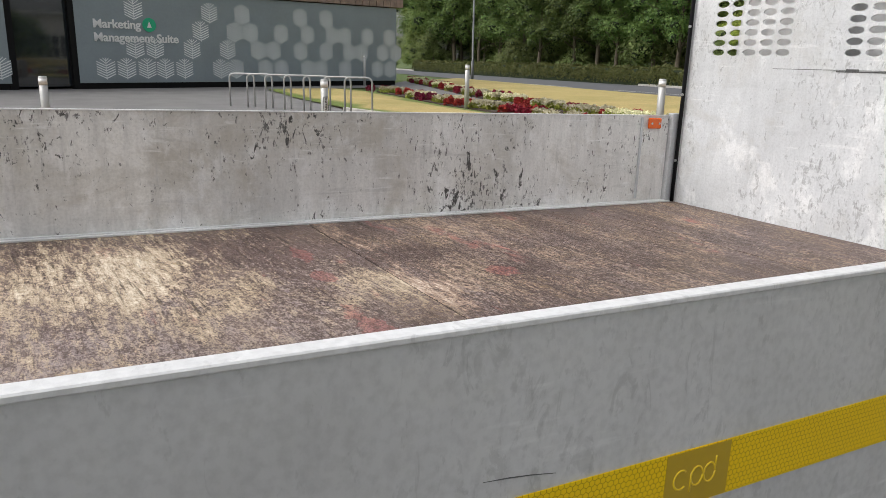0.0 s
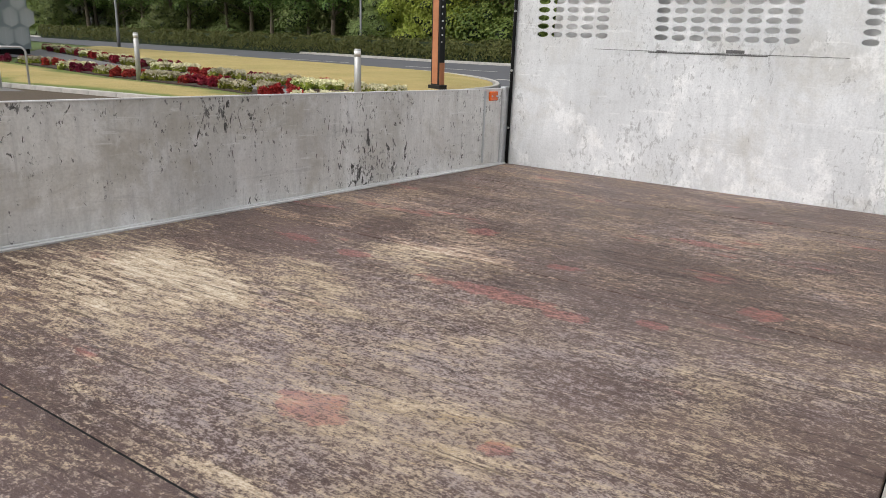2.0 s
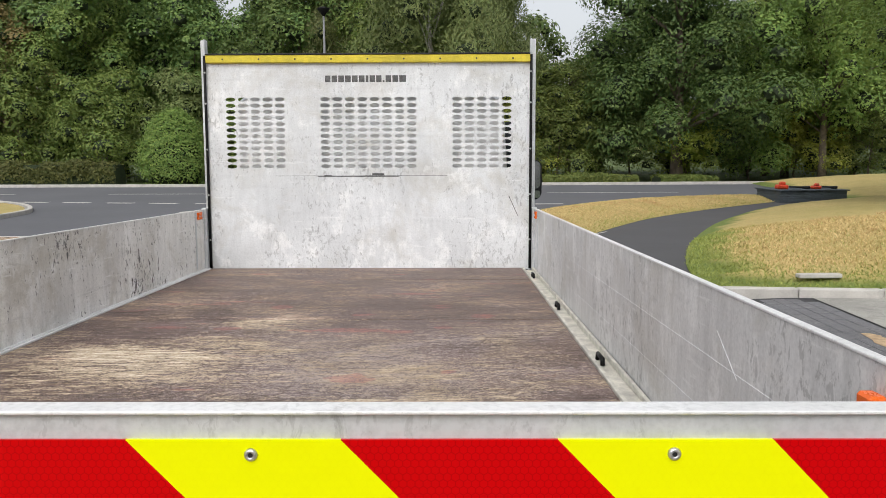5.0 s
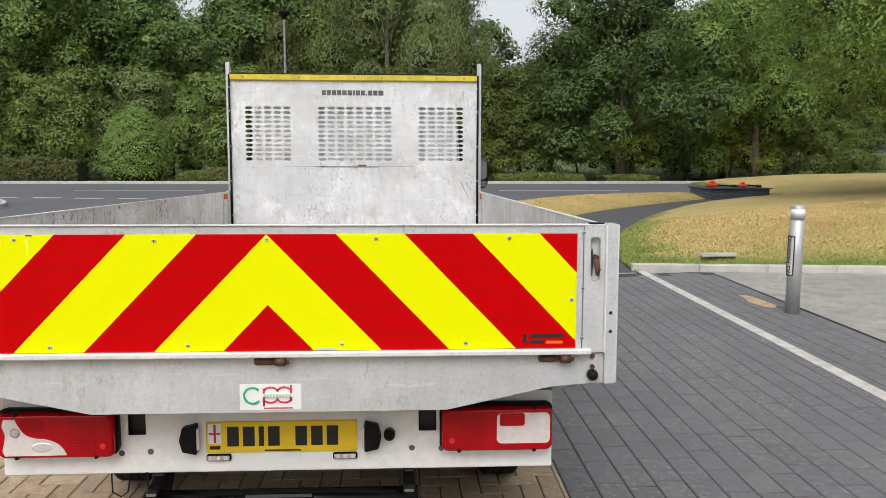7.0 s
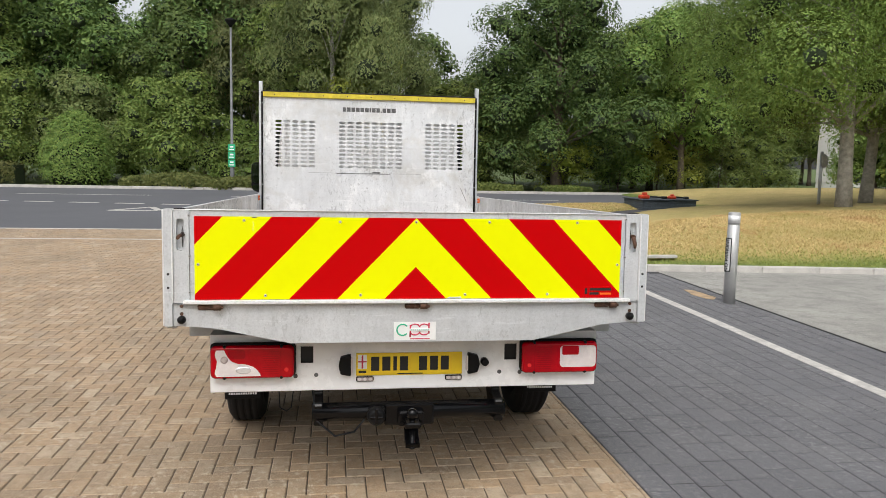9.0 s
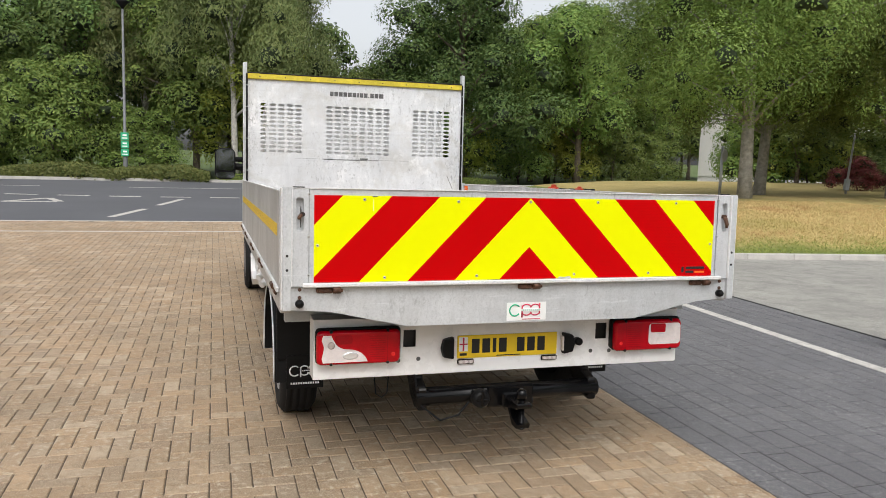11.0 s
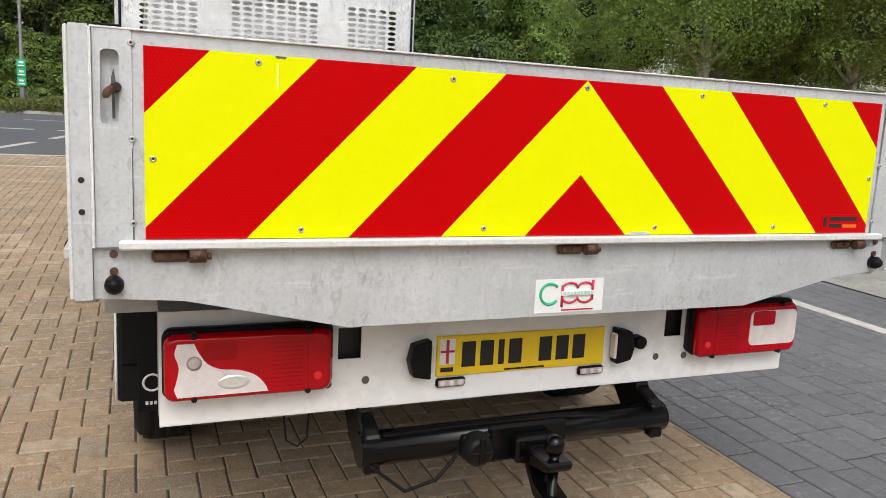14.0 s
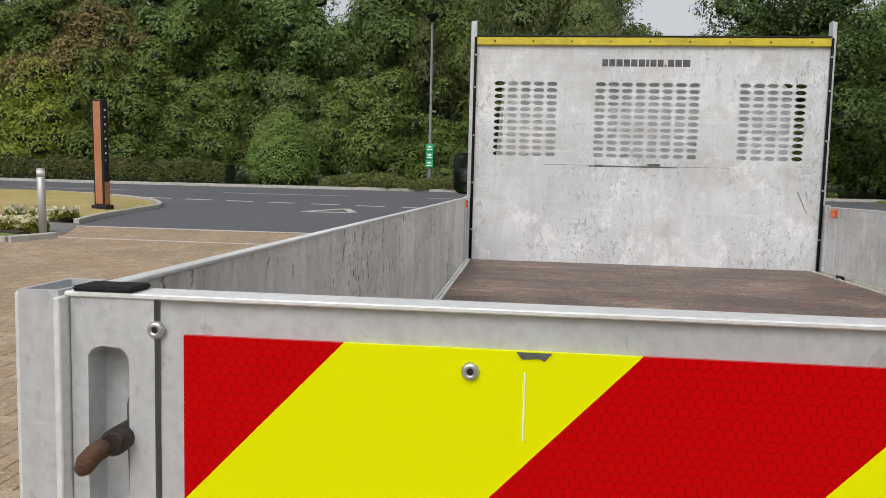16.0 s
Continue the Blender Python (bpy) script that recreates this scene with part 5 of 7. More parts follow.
SL = math.tan(radians(1.6))
RY, FY = 1.50, 5.85
for s in (-1, 1):
    wheel(s * 0.90, RY, 0.347 + SL * (RY - 0.6), s)
    wheel(s * 0.93, FY, 0.347 + SL * (FY - 0.6), s)
    # rear mudguard: a deep arch of black plastic with a pale beading
    bm = bmesh.new()
    n = 18
    zc = 0.347 + SL * (RY - 0.6)
    prof = []
    for i in range(n + 1):
        a = radians(-8 + 196 * i / n)
        prof.append((RY - 0.445 * math.cos(a), zc + 0.445 * math.sin(a)))
    for a, b in zip(prof, prof[1:]):
        v = [bm.verts.new(p) for p in ((s * 0.73, *a), (s * 1.04, *a), (s * 1.04, *b), (s * 0.73, *b))]
        bm.faces.new(v).smooth = True
        ia = (RY + (a[0] - RY) * 0.965, zc + (a[1] - zc) * 0.965)
        ib = (RY + (b[0] - RY) * 0.965, zc + (b[1] - zc) * 0.965)
        v = [bm.verts.new(p) for p in ((s * 1.04, *a), (s * 1.055, *ia), (s * 1.055, *ib), (s * 1.04, *b))]
        bm.faces.new(v)
        v = [bm.verts.new(p) for p in ((s * 0.73, *ia), (s * 1.055, *ia), (s * 1.055, *ib), (s * 0.73, *ib))]
        bm.faces.new(v)
    bmesh.ops.remove_doubles(bm, verts=bm.verts[:], dist=1e-5)
    bmesh.ops.recalc_face_normals(bm, faces=bm.faces[:])
    guard = tp("mudguard", bm, "black_plastic", "black plastic mudguard")
    bm = bmesh.new()
    tube(bm, [(s * 1.057, RY + (p[0] - RY) * 0.968, zc + (p[1] - zc) * 0.968) for p in prof], 0.005, 6)
    tp("beading", bm, "sticker_white", "pale edge beading", guard)
    bm = bmesh.new()
    box(bm, (s * 0.76, s * 1.045), (RY - 0.462, RY - 0.435), (0.44, 0.84), 0.008)
    tp("guard_flange", bm, "black_plastic", "", guard)
    bm = bmesh.new()
    box(bm, (s * 0.785, s * 0.992), (RY - 0.470, RY - 0.462), (0.278, 0.468), 0.003)
    flap = tp("mudflap", bm, "black_plastic", "black rubber mudflap with a white emblem", guard)
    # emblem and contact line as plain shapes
    bm = bmesh.new()
    fx = s * 0.888
    yf = RY - 0.4715
    tube(bm, [(fx - 0.058 + 0.028 * math.cos(a), yf, 0.38 + 0.028 * math.sin(a)) for a in [radians(45 + 270 * i / 12) for i in range(13)]], 0.004, 6)
    for cx in (-0.004, 0.042):
        for z, up in ((0.392, 1), (0.370, -1)):
            tube(bm, [(fx + cx + 0.021 * math.cos(a), yf, z + up * 0.015 * math.sin(a)) for a in [math.pi * i / 8 for i in range(9)]], 0.004, 6)
    tube(bm, [(fx + 0.063, yf, 0.362), (fx + 0.063, yf, 0.420)], 0.004, 6)
    tube(bm, [(fx - 0.025, yf, 0.345), (fx - 0.025, yf, 0.402)], 0.004, 6)
    for i in range(12):
        box(bm, (fx - 0.080 + i * 0.0135, fx - 0.071 + i * 0.0135), (yf - 0.002, yf + 0.001), (0.304, 0.315))
    for i in range(8):
        box(bm, (fx - 0.018 + i * 0.0098, fx - 0.011 + i * 0.0098), (yf - 0.003, yf - 0.001), (0.3775, 0.3845))
    ob = new("flap_print", mesh_of("flap_print", bm, M["print_white"]))
    ob.parent = guard

# chassis, axle and under-deck frame
bm = bmesh.new()
for s in (-1, 1):
    box(bm, (s * 0.36, s * 0.44), (0.32, 6.6), (0.62, 0.78), 0.006)
box(bm, (-0.44, 0.44), (0.9, 0.98), (0.64, 0.76))
box(bm, (-0.44, 0.44), (2.6, 2.7), (0.64, 0.76))
tube(bm, [(-0.80, RY, 0.37), (0.80, RY, 0.37)], 0.055, 12)
lathe(bm, [(-0.14, 0.05), (-0.11, 0.13), (0.0, 0.16), (0.11, 0.13), (0.14, 0.05)], "x", 18, (0.05, RY, 0.38))
for s in (-1, 1):
    tube(bm, [(s * 0.52, 0.75, 0.60), (s * 0.52, RY, 0.46), (s * 0.52, 2.3, 0.60)], 0.035, 8)
tp("chassis", bm, "black_plastic", "black chassis rails and axle")
for i in range(9):
    y = 0.35 + i * 0.5
    bm = bmesh.new()
    box(bm, (-1.06, 1.06), (y, y + 0.06), (0.79, 0.906))
    tp("cross_bearer", bm, "zinc", "galvanised cross bearer below the deck")
for x, y in ((-0.98, 2.75), (-0.98, 3.15)):
    bm = bmesh.new()
    tube(bm, [(x - 0.05, y, 0.62), (x + 0.12, y + 0.14, 0.74)], 0.028, 10)
    tp("guard_bracket", bm, "sticker_white", "short pale bracket stub")
bm = bmesh.new()
box(bm, (-0.85, -0.45), (2.6, 3.6), (0.42, 0.74), 0.04)
tp("tank", bm, "black_plastic", "black tank between the axles")

# rear lamp panel
YP = 0.225
PB, PT = 0.545, 0.815
xc, zc_ = [-0.945, -0.525, -0.465, 0.474, 0.536, 0.945], [PB, 0.677, 0.758, PT]
bm = bmesh.new()
grid = {(i, j): bm.verts.new((x, YP, z)) for i, x in enumerate(xc) for j, z in enumerate(zc_)}
for i in range(5):
    for j in range(3):
        if not (i in (1, 3) and j == 1):
            bm.faces.new((grid[i, j], grid[i + 1, j], grid[i + 1, j + 1], grid[i, j + 1]))
got = bmesh.ops.extrude_face_region(bm, geom=bm.faces[:])
for v in got["geom"]:
    if isinstance(v, bmesh.types.BMVert):
        v.co.y += 0.004
bmesh.ops.recalc_face_normals(bm, faces=bm.faces[:])
lamps = tp("lamp_panel", bm, "white_paint", "white painted rear lamp panel")
bm = bmesh.new()
box(bm, (-0.945, 0.945), (YP + 0.0045, YP + 0.10), (PB - 0.004, PB))
tp("bottom_return", bm, "white_paint", "", lamps)
for s in (-1, 1):
    bm = bmesh.new()
    box(bm, (s * 0.941, s * 0.945), (YP + 0.0045, YP + 0.12), (PB, PT))
    tp("end_return", bm, "white_paint", "", lamps)
    bm = bmesh.new()
    box(bm, (s * 0.60, s * 0.945), (YP - 0.002, YP + 0.22), (PT, PT + 0.004))
    tp("top_return", bm, "white_paint", "", lamps)
    bm = bmesh.new()
    box(bm, (s * 0.56, s * 0.42), (YP + 0.03, YP + 0.10), (0.65, 0.78))
    tp("panel_recess", bm, "print_black", "", lamps)
for x, z in ((-0.549, 0.614), (-0.451, 0.618), (0.45, 0.617), (0.554, 0.614)):
    bm = bmesh.new()
    lathe(bm, [(YP - 0.0008, 0.0105), (YP + 0.002, 0.0105)], "y", 12, (x, 0, z))
    tp("bolt_hole", bm, "print_grey", "", lamps)


def rounded(x0, x1, z0, z1, r, n=5):
    """Outline of a rectangle with rounded corners."""
    pts = []
    for cx, cz, a0 in ((x1 - r, z1 - r, 0), (x0 + r, z1 - r, 90), (x0 + r, z0 + r, 180), (x1 - r, z0 + r, 270)):
        pts += [(cx + r * math.cos(radians(a0 + 90 * i / n)), cz + r * math.sin(radians(a0 + 90 * i / n))) for i in range(n + 1)]
    return pts


def pillow(bm, outline, rings):
    """A rounded lens: the outline pulled in by each inset at each depth, closed at the front."""
    cx = sum(p[0] for p in outline) / len(outline)
    cz = sum(p[1] for p in outline) / len(outline)
    hx = max(abs(p[0] - cx) for p in outline)
    hz = max(abs(p[1] - cz) for p in outline)
    loops = [[bm.verts.new((cx + (x - cx) * (1 - inset / hx), y, cz + (z - cz) * (1 - inset / hz))) for x, z in outline] for y, inset in rings]
    n = len(outline)
    for a, b in zip(loops, loops[1:]):
        for k in range(n):
            bm.faces.new((a[k], a[(k + 1) % n], b[(k + 1) % n], b[k])).smooth = True
    bm.faces.new(loops[-1])
    bm.faces.new(loops[0][::-1])
    bmesh.ops.recalc_face_normals(bm, faces=bm.faces[:])
    return bm


def tail_lamp(s):
    x0, x1, z0, z1 = 0.548, 0.940, 0.618, 0.780
    F = YP - 0.0625
    bm = bmesh.new()
    pillow(bm, [(s * x, z) for x, z in rounded(x0 - 0.002, x1, z0 + 0.004, z1 + 0.006, 0.020)], ((YP + 0.02, 0.006), (YP - 0.030, 0.0), (YP - 0.036, 0.004)))
    lamp = tp("tail_lamp", bm, "black_plastic", "red rear lamp cluster with a clear corner and black housing")
    bm = bmesh.new()
    pillow(bm, [(s * x, z) for x, z in rounded(x0 + 0.004, x1 - 0.003, z0 + 0.002, z1 - 0.003, 0.024)], ((YP - 0.030, 0.0), (YP - 0.050, 0.001), (YP - 0.059, 0.006), (F, 0.013)))
    tp("red_lens", bm, "red_lens", "glossy red lens", lamp)

    def pl(name, poly, mat, proud, label=""):
        bm = bmesh.new()
        prism(bm, [(s * x, z) for x, z in poly], "y", F - proud, F + 0.002)
        return tp(name, bm, mat, label, lamp)
    if s < 0:
        pl("clear_lens", smooth_line([(0.706, 0.634), (0.716, 0.654), (0.738, 0.676), (0.775, 0.690), (0.812, 0.694), (0.842, 0.708), (0.862, 0.736), (0.872, 0.758)], 3) + smooth_line([(0.908, 0.758), (0.914, 0.735), (0.905, 0.705), (0.910, 0.672), (0.915, 0.652), (0.908, 0.633)], 3), "clear_lens", 0.0012, "clear reversing and indicator lens")
        bm = bmesh.new()
        lathe(bm, [(F - 0.0012, 0.036), (F - 0.0022, 0.035), (F - 0.0026, 0.022), (F - 0.0020, 0.016), (F - 0.0030, 0.008)], "y", 24, (s * 0.785, 0, 0.662))
        for v in bm.verts:
            v.co.z = 0.662 + (v.co.z - 0.662) * 0.48
        tp("reversing_reflector", bm, "clear_bright", "oval ribbed reflector", lamp)
        bm = bmesh.new()
        lathe(bm, [(F - 0.0012, 0.017), (F - 0.0018, 0.010)], "y", 16, (s * 0.872, 0, 0.712))
        tp("indicator_bulb", bm, "clear_dull", "", lamp)
        pl("dark_lens", rounded(0.776, 0.856, 0.716, 0.757, 0.012, 3), "red_dark", 0.0008)
    else:
        pl("clear_lens", rounded(0.742, 0.926, 0.650, 0.758, 0.018), "clear_lens", 0.0012, "clear reversing and indicator lens")
        pl("pink_lens", rounded(0.752, 0.838, 0.712, 0.757, 0.008, 3), "red_lens", 0.0024)
    for i in range(11):
        bm = bmesh.new()
        z = z0 + 0.024 + i * 0.0105
        box(bm, (s * 0.624, s * 0.698), (F - 0.0008, F + 0.002), (z, z + 0.0022))
        tp("lens_rib", bm, "red_dark", "", lamp)
    bm = bmesh.new()
    box(bm, (s * 0.6125, s * 0.6150), (F - 0.0008, F + 0.002), (z0 + 0.016, z1 - 0.018))
    tp("lens_divider", bm, "red_dark", "", lamp)
    bm = bmesh.new()
    lathe(bm, [(F + 0.001, 0.011), (F - 0.0010, 0.010), (F - 0.0016, 0.005)], "y", 14, (s * 0.588, 0, 0.662))
    tp("lens_spot", bm, M["lens_spot"], "", lamp)
    for x, z in ((0.612, z1 - 0.007), (0.872, z1 - 0.007), (0.612, z0 + 0.007), (0.872, z0 + 0.007)):
        bm = bmesh.new()
        lathe(bm, [(YP - 0.045, 0.008), (YP - 0.062, 0.007), (YP - 0.064, 0.004)], "y", 10, (s * x, 0, z))
        tp("lamp_screw", bm, "black_plastic", "", lamp)


tail_lamp(-1)
tail_lamp(1)

# number plate: the characters stand as plain bars
bm = bmesh.new()
box(bm, (-0.26, 0.26), (YP - 0.006, YP), (0.611, 0.722), 0.002)
plate = tp("number_plate", bm, "plate_yellow", "yellow number plate with black bars", lamps)
x = -0.188
for i in range(7):
    bm = bmesh.new()
    box(bm, (x, x + (0.018 if i == 2 else 0.040)), (YP - 0.0072, YP - 0.006), (0.634, 0.704), 0.0005)
    ob = new("plate_bar", mesh_of("plate_bar", bm, M["print_black"]))
    ob.parent = lamps
    x += (0.032 if i == 2 else 0.054) + (0.04 if i == 3 else 0)
bm = bmesh.new()
box(bm, (-0.252, -0.208), (YP - 0.0072, YP - 0.006), (0.645, 0.714))
ob = new("plate_flag", mesh_of("plate_flag", bm, M["sticker_white"]))
ob.parent = lamps
bm = bmesh.new()
box(bm, (-0.234, -0.226), (YP - 0.0082, YP - 0.0072), (0.647, 0.712))
box(bm, (-0.250, -0.210), (YP - 0.0084, YP - 0.0074), (0.677, 0.683))
ob = new("flag_cross", mesh_of("flag_cross", bm, M["print_red"]))
ob.parent = lamps
bm = bmesh.new()
box(bm, (-0.248, -0.212), (YP - 0.0072, YP - 0.006), (0.624, 0.636))
box(bm, (-0.06, 0.065), (YP - 0.0072, YP - 0.006), (0.616, 0.621))
ob = new("plate_print", mesh_of("plate_print", bm, M["print_black"]))
ob.parent = lamps
for s in (-1, 1):
    bm = bmesh.new()
    prism(bm, [(s * 0.285, 0.615), (s * 0.335, 0.625), (s * 0.345, 0.665), (s * 0.335, 0.71), (s * 0.285, 0.722)], "y", YP - 0.04, YP)
    bevelled(bm, bm.edges[:], 0.008, 2)
    pl_ = tp("plate_lamp", bm, "black_plastic", "black plate lamp housing", lamps)
    bm = bmesh.new()
    box(bm, (s * 0.278, s * 0.29), (YP - 0.034, YP - 0.008), (0.63, 0.705), 0.004)
    ob = new("lamp_lens", mesh_of("lamp_lens", bm, M["clear_lens"]))
    ob.parent = lamps
    bm = bmesh.new()
    box(bm, (s * 0.175, s * 0.26), (YP - 0.014, YP), (0.583, 0.608), 0.005)
    ob = tp("marker_light", bm, "black_plastic", "small white LED marker light", lamps)
    bm = bmesh.new()
    box(bm, (s * 0.180, s * 0.255), (YP - 0.016, YP - 0.013), (0.587, 0.604), 0.001)
    tp("marker_lens", bm, "clear_dull", "grey clear lens", ob)
    bm = bmesh.new()
    for i in range(3):
        lathe(bm, [(YP - 0.016, 0.009), (YP - 0.019, 0.006)], "y", 12, (s * (0.192 + i * 0.026), 0, 0.596))
    o2 = new("led", mesh_of("led", bm, M["clear_lens"]))
    o2.parent = lamps
bm = bmesh.new()
lathe(bm, [(YP, 0.02), (YP - 0.03, 0.019), (YP - 0.034, 0.012)], "y", 16, (0.372, 0, 0.672))
tp("socket", bm, "black_plastic", "", lamps)

# towbar
bm = bmesh.new()
TY, TZ = 0.208, 0.438
tube(bm, [(-0.470, TY, TZ), (0.472, TY, TZ)], 0.045, 20)
bar = tp("towbar", bm, "black_gloss", "black tubular towbar")
for s in (-1, 1):
    bm = bmesh.new()
    prism(bm, [(TY - 0.035, TZ - 0.058), (TY + 0.05, TZ - 0.052), (TY + 0.12, TZ - 0.02), (TY + 0.20, TZ + 0.07), (TY + 0.26, TZ + 0.24), (TY + 0.09, TZ + 0.24), (TY + 0.075, TZ + 0.14), (TY + 0.045, TZ + 0.075), (TY - 0.035, TZ + 0.046)], "x", s * 0.462, s * 0.418)
    bevelled(bm, bm.edges[:], 0.006, 1)
    tp("towbar_arm", bm, "black_gloss", "", bar)
bm = bmesh.new()
box(bm, (-0.125, 0.115), (TY - 0.056, TY - 0.038), (TZ - 0.058, TZ + 0.046), 0.008)
box(bm, (-0.062, 0.062), (TY - 0.098, TY - 0.056), (TZ - 0.050, TZ + 0.022), 0.008)
tp("tow_plate", bm, "black_gloss", "", bar)
for x, z in ((-0.045, 0.004), (0.045, 0.004), (-0.045, -0.034), (0.045, -0.034)):
    bm = bmesh.new()
    lathe(bm, [(TY - 0.098, 0.011), (TY - 0.108, 0.010)], "y", 6, (x, 0, TZ + z))
    tp("plate_bolt", bm, "black_gloss", "", bar)
bm = bmesh.new()
prism(bm, [(TY - 0.098, TZ - 0.048), (TY - 0.20, TZ - 0.030), (TY - 0.225, TZ - 0.018), (TY - 0.225, TZ + 0.004), (TY - 0.098, TZ + 0.004)], "x", -0.040, 0.034)
bevelled(bm, bm.edges[:], 0.006, 1)
prism(bm, [(TY - 0.098, TZ - 0.050), (TY - 0.150, TZ - 0.112), (TY - 0.205, TZ - 0.118), (TY - 0.215, TZ - 0.098), (TY - 0.150, TZ - 0.080), (TY - 0.110, TZ - 0.036)], "x", -0.036, 0.030)
tp("tow_jaw", bm, "black_gloss", "", bar)
bm = bmesh.new()
tube(bm, [(-0.004, TY - 0.19, TZ - 0.128), (-0.004, TY - 0.19, TZ - 0.118), (-0.004, TY - 0.19, TZ - 0.117), (-0.004, TY - 0.19, TZ + 0.012)], [0.010, 0.020, 0.014, 0.014], 12)
tp("coupling_pin", bm, "black_gloss", "", bar)
bm = bmesh.new()
lathe(bm, [(TZ + 0.01, 0.012), (TZ + 0.025, 0.024), (TZ + 0.042, 0.026), (TZ + 0.058, 0.02), (TZ + 0.066, 0.008)], "z", 18, (-0.005, TY - 0.19, 0))
tp("tow_ball", bm, "black_gloss", "", bar)
bm = bmesh.new()
lathe(bm, [(TY - 0.10, 0.03), (TY - 0.085, 0.042), (TY - 0.05, 0.045), (TY - 0.04, 0.03)], "y", 18, (-0.165, 0, TZ - 0.005))
soc = tp("tow_socket", bm, "black_plastic", "round black trailer socket", bar)
bm = bmesh.new()
box(bm, (-0.172, -0.158), (TY - 0.106, TY - 0.096), (TZ - 0.034, TZ + 0.040), 0.003)
box(bm, (-0.196, -0.134), (TY - 0.104, TY - 0.096), (TZ - 0.010, TZ + 0.000), 0.002)
tp("socket_flap", bm, "black_gloss", "", soc)
bm = bmesh.new()
box(bm, (-0.205, -0.120), (TY - 0.062, TY - 0.038), (TZ - 0.03, TZ + 0.03), 0.005)
tp("socket_bracket", bm, "black_gloss", "", soc)
bm = bmesh.new()
tube(bm, [(-0.47, TY + 0.03, TZ + 0.12), (-0.45, TY - 0.03, TZ - 0.03), (-0.36, TY - 0.06, TZ - 0.10), (-0.27, TY - 0.05, TZ - 0.085), (-0.22, TY - 0.06, TZ - 0.02)], 0.005, 6)
tube(bm, [(-0.64, TY + 0.15, TZ + 0.13), (-0.63, TY + 0.13, TZ - 0.01), (-0.60, TY + 0.13, TZ - 0.03), (-0.575, TY + 0.13, TZ - 0.01), (-0.56, TY + 0.15, TZ + 0.12)], 0.003, 6)
tp("cable", bm, "black_plastic", "loose black trailer cable", bar)

# ---------- cab ----------
bm = bmesh.new()
y0, y1 = 4.56, 6.9
def cab_section(y, w, z0, z1, tuck):
    return [(-w, y, z0), (-w, y, 1.25), (-w + tuck, y, z1 - 0.12), (-w + tuck + 0.15, y, z1), (w - tuck - 0.15, y, z1), (w - tuck, y, z1 - 0.12), (w, y, 1.25), (w, y, z0)]
rings = [[bm.verts.new(p) for p in cab_section(*a)] for a in ((4.46, 0.915, 0.62, 2.22, 0.03), (4.56, 0.96, 0.60, 2.26, 0.06), (5.5, 0.98, 0.60, 2.26, 0.14), (6.1, 1.0, 0.85, 2.24, 0.16), (6.75, 0.98, 0.7, 1.62, 0.06), (7.15, 0.93, 0.5, 1.30, 0.04), (7.3, 0.80, 0.45, 1.05, 0.04))]
for a, b in zip(rings, rings[1:]):
    for k in range(8):
        bm.faces.new((a[k], a[(k + 1) % 8], b[(k + 1) % 8], b[k]))
bm.faces.new(rings[0])
bm.faces.new(rings[-1][::-1])
bmesh.ops.recalc_face_normals(bm, faces=bm.faces[:])
cab = tp("cab", bm, "white_paint", "white van cab")
